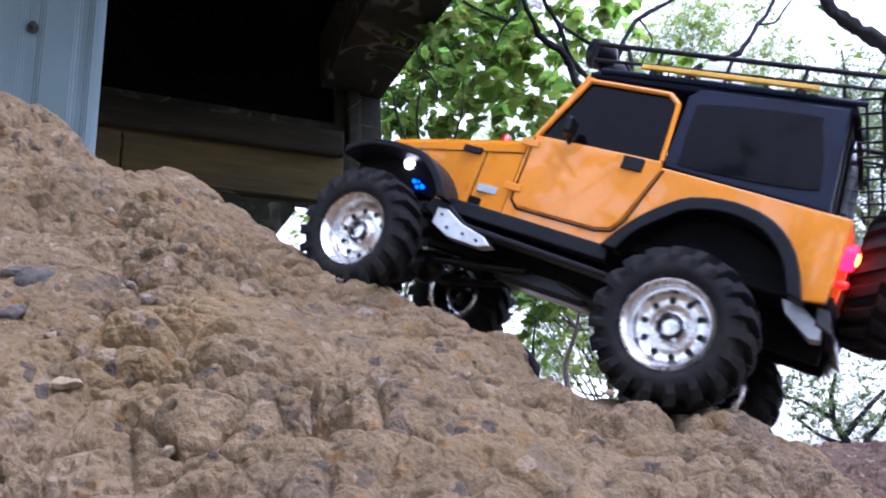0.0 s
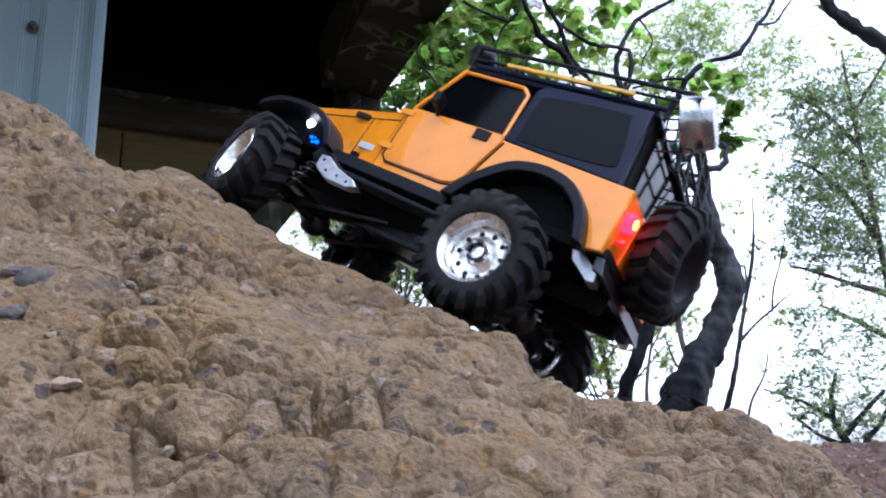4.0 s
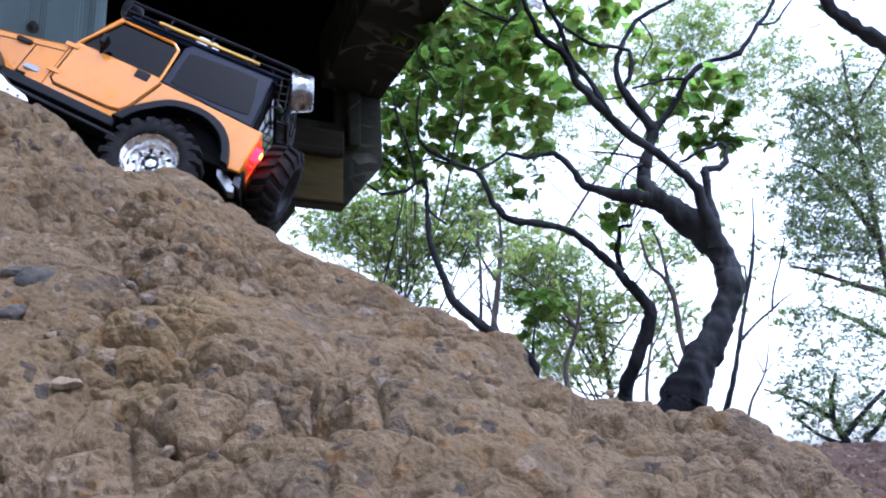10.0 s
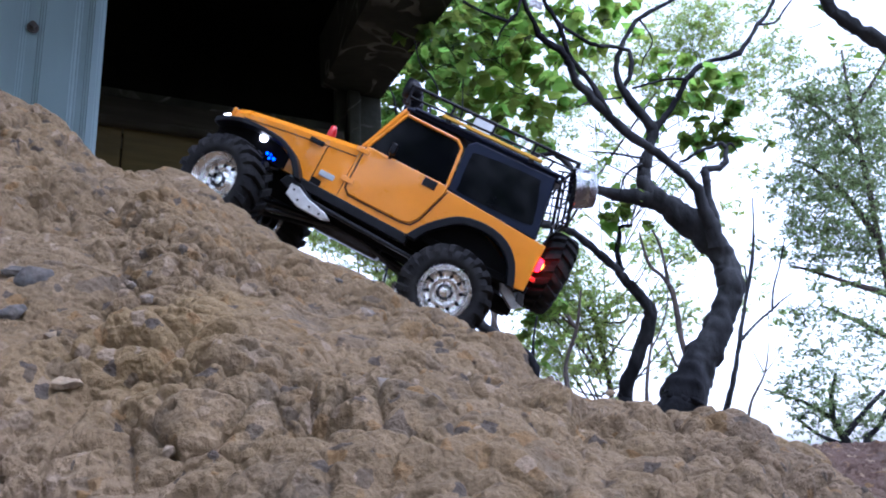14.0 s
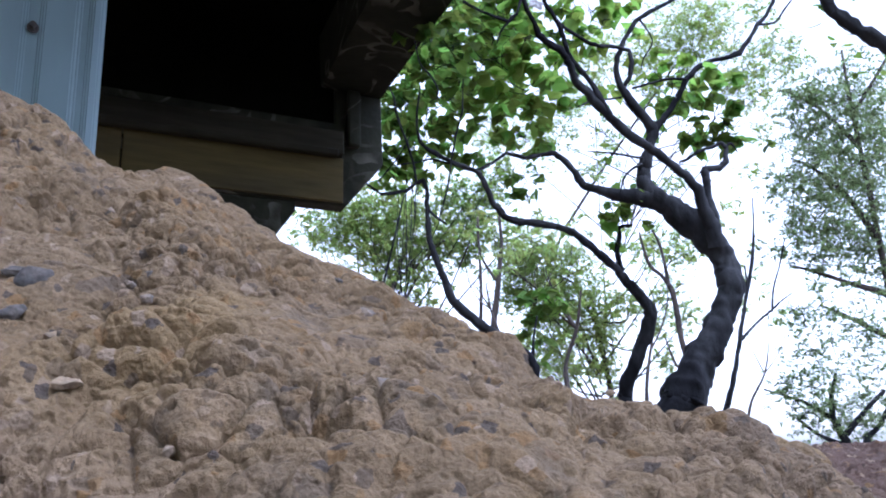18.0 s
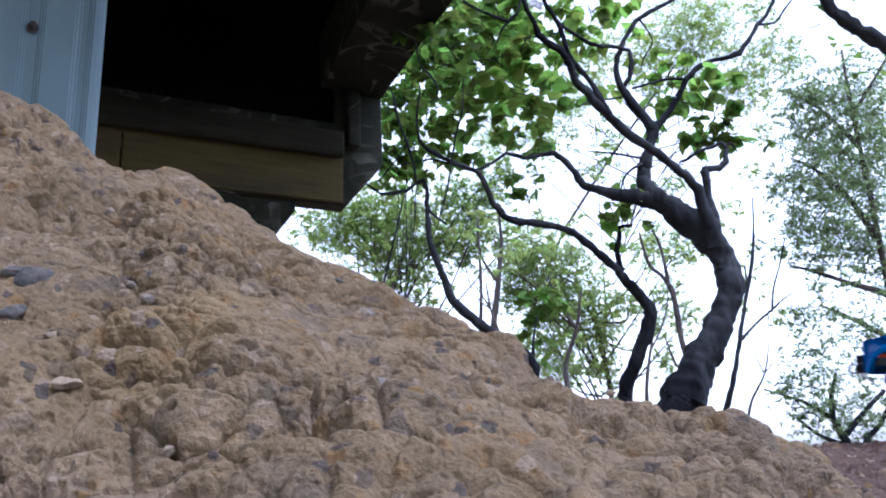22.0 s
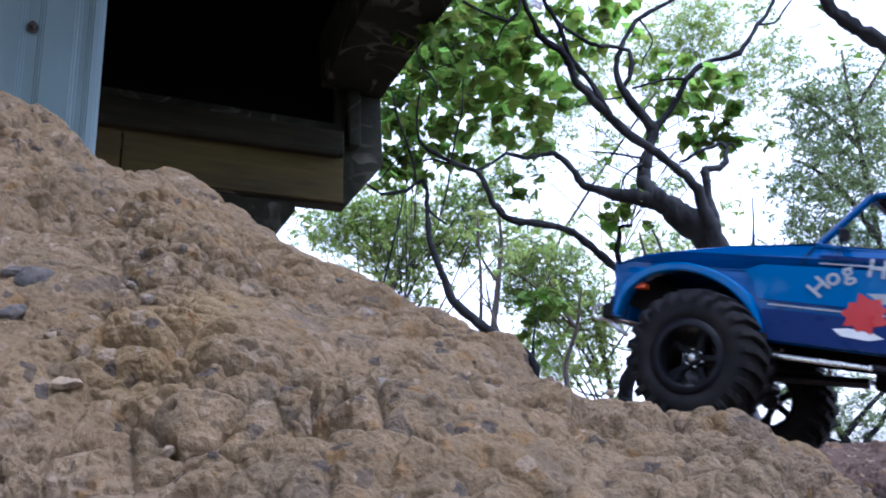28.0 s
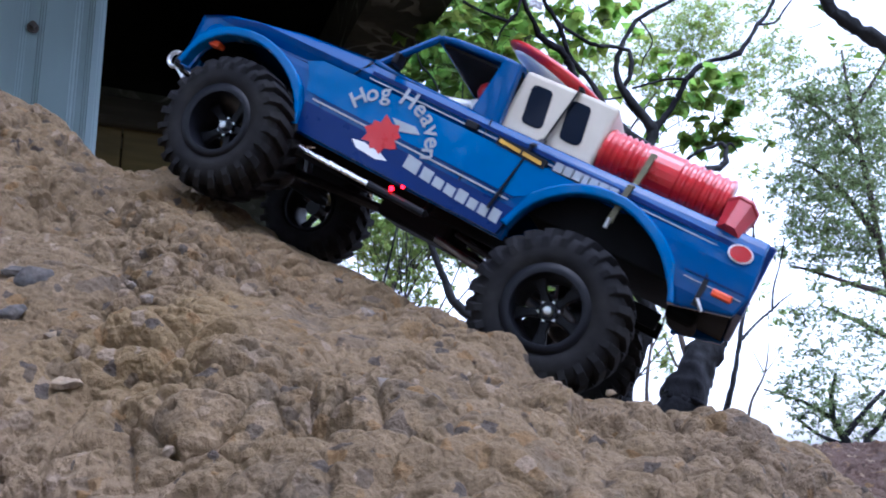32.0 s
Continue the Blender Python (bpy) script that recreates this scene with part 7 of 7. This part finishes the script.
        box(bm, (x0 - 0.002, -0.0635, z0 - 0.0002), (x0 + 0.002, 0.0635, z0 + 0.0013), 0)
        part("strap", bm, m, k, label)
    for a, b in (((-0.083, 0.0860, 0.046), (-0.090, 0.0860, 0.040)), ((-0.008, 0.0880, 0.068), (-0.008, 0.0880, 0.061))):
        bars_part("strap_hook", [(a, b)], 0.0014, BRUSHED, k)
    # chassis
    for s in (1, -1):
        box_part("frame_rail", (-0.060, s * 0.024, 0.022), (0.352, s * 0.033, 0.034), SHADE_BLACK, k, 0.001)
    box_part("gearbox", (0.105, -0.026, 0.006), (0.170, 0.026, 0.036), SHADE_BLACK, k, 0.004)
    box_part("motor_block", (0.230, -0.036, 0.022), (0.335, 0.036, 0.064), SHADE_BLACK, k, 0.004)
    box_part("fuel_tank", (-0.088, -0.034, 0.034), (-0.060, 0.034, 0.046), SHADE_BLACK, k, 0.006)
    box_part("inner_bed", (-0.060, -0.068, 0.050), (0.048, 0.068, 0.080), SHADE_BLACK, k, 0.002)
    for a, b in (((0.110, 0.0, 0.012), (0.0, 0.0, 0.004)), ((0.178, 0.0, 0.012), (0.288, 0.0, 0.004))):
        bars_part("drive_shaft", [(a, b)], 0.004, GUNMETAL, k)
    for s in (1, -1):
        bars_part("link_rod", [((-0.003, s * 0.050, -0.004), (0.112, s * 0.030, 0.009))], 0.0026, TARNISH, k, "aluminium suspension link")
        bars_part("upper_link", [((-0.003, s * 0.030, 0.008), (0.104, s * 0.018, 0.020))], 0.0022, GUNMETAL, k)
    for x in (-0.0035, 0.277):
        ax = bars_part("axle", [((x, -0.085, 0.0), (x, 0.085, 0.0))], 0.0065, GUNMETAL, k, "dark axle tube", 12)
        bm = bmesh.new()
        bmesh.ops.create_uvsphere(bm, u_segments=16, v_segments=10, radius=0.017, matrix=pose(x, 0.008, 0.0))
        part("differential", bm, GUNMETAL, ax, smooth=True)
        for s in (1, -1):
            bars_part("shock_absorber", [((x + 0.004, s * 0.052, 0.004), (x + 0.026, s * 0.046, 0.058))], 0.0040, GUNMETAL, k)
    for ob in k.children:       # short overhang behind the rear axle
        for v in ob.data.vertices:
            if v.co.x < -0.06:
                v.co.x = -0.06 + (v.co.x + 0.06) * 0.80
    wheels = []
    for x in (0.277, -0.0035):
        for s in (1, -1):
            wheels.append((wheel_spoke(k, 0.0528, 0.046, x, s * 0.088, s), x, s * 0.088))
    # the doll at the wheel is a thing of its own
    d = bmesh.new()
    bmesh.ops.create_uvsphere(d, u_segments=16, v_segments=12, radius=0.0080, matrix=pose(0.130, 0.036, 0.1255))
    lathe_rows = [(0.0001, 0.120), (0.006, 0.117), (0.012, 0.111), (0.0145, 0.094), (0.014, 0.075), (0.0001, 0.062)]
    body = bmesh.new()
    lathe(body, lathe_rows, 16, "z")
    body.transform(pose(0.132, 0.034, 0))
    tube(body, [(0.134, 0.046, 0.108, 0.0046), (0.146, 0.053, 0.1025, 0.0042), (0.166, 0.044, 0.1035, 0.0032)], 8)
    me = bpy.data.meshes.new("tmp")
    body.to_mesh(me)
    count = len(d.faces)
    d.from_mesh(me)
    bpy.data.meshes.remove(me)
    body.free()
    for f in d.faces:
        f.smooth = True
    d.faces.ensure_lookup_table()
    for i, f in enumerate(d.faces):
        f.material_index = 0 if i < count else 1
    doll = part("doll", d, [RED, WHITE])
    tagged(doll, "small white toy driver doll with red helmet", "doll")
    return k, wheels, doll


TRUCK, TRUCK_WHEELS, DOLL = build_truck()


# ---- how the vehicles move: seconds, place of the rear axle, turns about x, y, z ----
OFF_ROADER_ROWS = [
    (0, 0.162, 0.565, 0.066, 5.1, -24.6, 151.7),
    (0.5, 0.110, 0.587, 0.077, 5.3, -32.4, 154.7),
    (1, 0.088, 0.612, 0.090, 5.4, -33.9, 160.9),
    (1.5, 0.089, 0.614, 0.091, -0.8, -36.2, 164.7),
    (2, 0.088, 0.620, 0.097, -5.4, -34.9, 169.8),
    (2.5, 0.087, 0.612, 0.093, -2.0, -35.1, 167.5),
    (3, 0.084, 0.612, 0.094, 2.1, -35.0, 163.0),
    (3.5, 0.070, 0.615, 0.101, 12.7, -31.4, 150.6),
    (5.5, -0.078, 0.790, 0.197, 17.4, -22.4, 158.4),
    (6, -0.125, 0.791, 0.216, 17.6, -16.2, 161.1),
    (6.5, -0.158, 0.806, 0.238, 13.8, -16.0, 163.3),
    (7, -0.231, 0.839, 0.268, 10.6, -19.6, 171.3),
    (7.5, -0.355, 0.851, 0.292, 15.4, -24.8, -176.1),
    (8, -0.383, 0.838, 0.301, 8.5, -26.4, -177.2),
    (8.5, -0.488, 0.933, 0.392, -10.3, -18.2, -168.5),
    (9, -0.547, 0.966, 0.432, -12.3, -18.9, -162.7),
    (9.5, -0.351, 0.824, 0.282, 9.3, -18.5, -156.6),
    (10, -0.312, 0.823, 0.269, 10.2, -25.0, -171.9),
    (10.5, -0.328, 0.810, 0.269, 13.2, -26.5, -176.5),
    (11, -0.381, 0.797, 0.292, 9.0, -24.3, -170.8),
    (11.5, -0.384, 0.790, 0.292, 10.0, -23.5, -172.1),
    (12, -0.348, 0.805, 0.277, 11.9, -23.6, -172.6),
    (12.5, -0.207, 0.846, 0.245, 2.6, -20.8, -170.8),
    (12.8, -0.091, 0.822, 0.183, -5.0, -26.5, -164.5),
    (13, -0.048, 0.838, 0.169, -13.8, -30.4, -159.5),
    (13.3, -0.041, 0.865, 0.168, -3.4, -27.9, -178.1),
    (13.5, -0.032, 0.879, 0.170, -1.4, -25.6, -172.2),
    (14, -0.017, 0.893, 0.178, -10.9, -28.6, -173.1),
    (14.5, -0.066, 0.885, 0.195, -12.5, -27.9, -166.9),
    (16.5, -0.412, 0.843, 0.387, -15.5, -25.7, -173.0),
    (17, -0.450, 0.843, 0.415, -19.6, -25.7, -171.3),
    (17.5, -0.469, 0.820, 0.421, -19.3, -25.3, -171.2),
    (17.65, -0.497, 0.824, 0.432, -18.0, -25.0, -171.0),
    (17.85, -0.600, 0.835, 0.466, -15.0, -22.0, -171.0),
    (18.2, -0.800, 0.850, 0.520, -10.0, -14.0, -172.0),
    (19, -1.000, 0.830, 0.540, -6.0, -8.0, -174.0),
    (32, -1.000, 0.830, 0.540, -6.0, -8.0, -174.0),
]
TRUCK_ROWS = [
    (0, 1.500, 0.300, -0.005, 0.0, 0.0, 132.0),
    (20.8, 1.500, 0.300, -0.005, 0.0, 0.0, 132.0),
    (21.6, 1.060, 0.940, -0.006, -2.0, -8.0, 133.0),
    (22, 0.894, 0.980, 0.002, -3.0, -11.0, 132.0),
    (22.2, 0.828, 0.982, -0.009, -3.0, -11.0, 132.0),
    (22.4, 0.773, 0.981, -0.005, -3.0, -11.0, 132.0),
    (22.6, 0.764, 0.977, -0.005, -3.0, -11.0, 131.0),
    (23, 0.775, 0.972, -0.005, -3.0, -11.0, 130.0),
    (23.4, 0.777, 0.957, -0.005, -3.0, -11.0, 129.0),
    (23.6, 0.806, 0.953, -0.004, -3.0, -11.0, 128.0),
    (23.8, 0.839, 0.933, -0.009, -3.0, -11.0, 128.0),
    (24.1, 1.000, 0.780, -0.006, -2.0, -8.0, 128.0),
    (24.8, 1.200, 0.520, -0.005, -1.0, -3.0, 140.0),
    (25.8, 1.200, 0.600, -0.005, -1.0, -3.0, 160.0),
    (26.6, 1.020, 0.660, -0.015, -2.0, -8.0, 172.0),
    (27.5, 0.567, 0.719, -0.026, -2.8, -14.8, 175.5),
    (28, 0.454, 0.521, -0.006, 2.6, -13.0, 140.4),
    (28.5, 0.390, 0.562, 0.013, -0.0, -13.0, 145.4),
    (29, 0.331, 0.550, 0.034, 2.2, -13.5, 146.9),
    (29.5, 0.284, 0.567, 0.041, -2.1, -19.5, 151.5),
    (30, 0.240, 0.584, 0.058, -3.4, -20.4, 156.1),
    (30.5, 0.198, 0.591, 0.061, -3.8, -23.6, 161.5),
    (31, 0.168, 0.615, 0.074, -4.7, -28.4, 166.7),
    (31.5, 0.121, 0.607, 0.081, -2.8, -32.4, 167.1),
    (32, 0.090, 0.599, 0.095, -1.2, -32.2, 165.1),
]


def drive(body, rows, wheels, radius, rider=None, steer=((0, 0), (32, 0)), drop=0.008, sag=0.0, travel=None):
    """Keys a vehicle, and lets its wheels roll, steer and follow the ground."""
    walk(body, [(r[0], pose(*r[1:])) for r in rows])
    if rider:
        walk(rider, [(r[0], pose(*r[1:])) for r in rows])
    times = [r[0] for r in rows]
    poses = [pose(*r[1:]) for r in rows]

    def at(t):
        i = min(max(int(np.searchsorted(times, t, "right")) - 1, 0), len(times) - 2)
        f = (t - times[i]) / (times[i + 1] - times[i])
        qa, qb = poses[i].to_quaternion(), poses[i + 1].to_quaternion()
        qb.make_compatible(qa)
        return Matrix.LocRotScale(poses[i].translation.lerp(poses[i + 1].translation, f), qa.slerp(qb, f), None)

    steps = sorted({round(k * 0.1, 2) for k in range(321)} | {round(t, 2) for t in times})
    mats = [at(t) for t in steps]
    reach = (-0.8, -0.55, -0.3, 0.0, 0.3, 0.55, 0.8)
    for ob, x, y in wheels:
        hubs = [m @ Vector((x, y, 0)) for m in mats]
        aheads = [m.to_3x3() @ Vector((1, 0, 0)) for m in mats]
        spots = np.array([tuple(h + a * (k * radius)) for h, a in zip(hubs, aheads) for k in reach])
        rise = ground_base(spots[:, 0], spots[:, 1]).reshape(len(steps), -1) + radius * np.sqrt(1 - np.array(reach) ** 2)
        need = rise.max(1) - np.array([h.z for h in hubs])
        spin, lift, out = 0.0, 0.0, []
        for i, t in enumerate(steps):
            if i:
                spin += (hubs[i] - hubs[i - 1]).dot(aheads[i]) / radius
            if y > 0 and travel:
                lift = float(np.interp(t, *zip(*travel[0 if x > 0.1 else 1])))
            else:
                want = min(max(float(need[i]) - (sag if x > 0.1 else 0.0), -drop), 0.010)
                lift = lift * 0.6 + want * 0.4 if i else want
            turn = float(np.interp(t, *zip(*steer))) if x > 0.1 else 0.0
            pin = 0.6 * y
            out.append((t, pose(x, pin, lift, 0, 0, turn) @ pose(0, y - pin, 0, 0, math.degrees(spin), 0)))
        walk(ob, out)


def motions():
    drive(OFF_ROADER, OFF_ROADER_ROWS, OFF_ROADER_WHEELS, 0.050,
          steer=((0, 0), (1.5, 0), (2.0, -12), (2.6, -30), (3.5, -32), (5.5, -5), (6, 0), (13.1, 0), (13.5, -22), (14.2, -22), (14.6, 0), (32, 0)), sag=0.005,
          travel=(((0, -0.003), (3, -0.004), (6, 0.004), (13, 0.002), (32, 0.003)), ((0, 0.003), (2, 0.006), (3, 0.006), (6, 0.001), (7, 0.001), (10, 0.006), (13, 0.010), (14, 0.007), (16.5, 0.010), (32, 0.010))))
    drive(TRUCK, TRUCK_ROWS, TRUCK_WHEELS, 0.054, DOLL, ((0, 0), (22, 20), (22.5, 20), (22.8, -45), (23.7, -45), (24.5, 0), (32, 0)), 0.011, 0.005,
          travel=(((0, 0.006), (29, 0.008), (30, 0.008), (31, 0.003), (32, 0.006)), ((0, 0.0), (30, -0.001), (31, 0.004), (32, -0.004))))


motions()
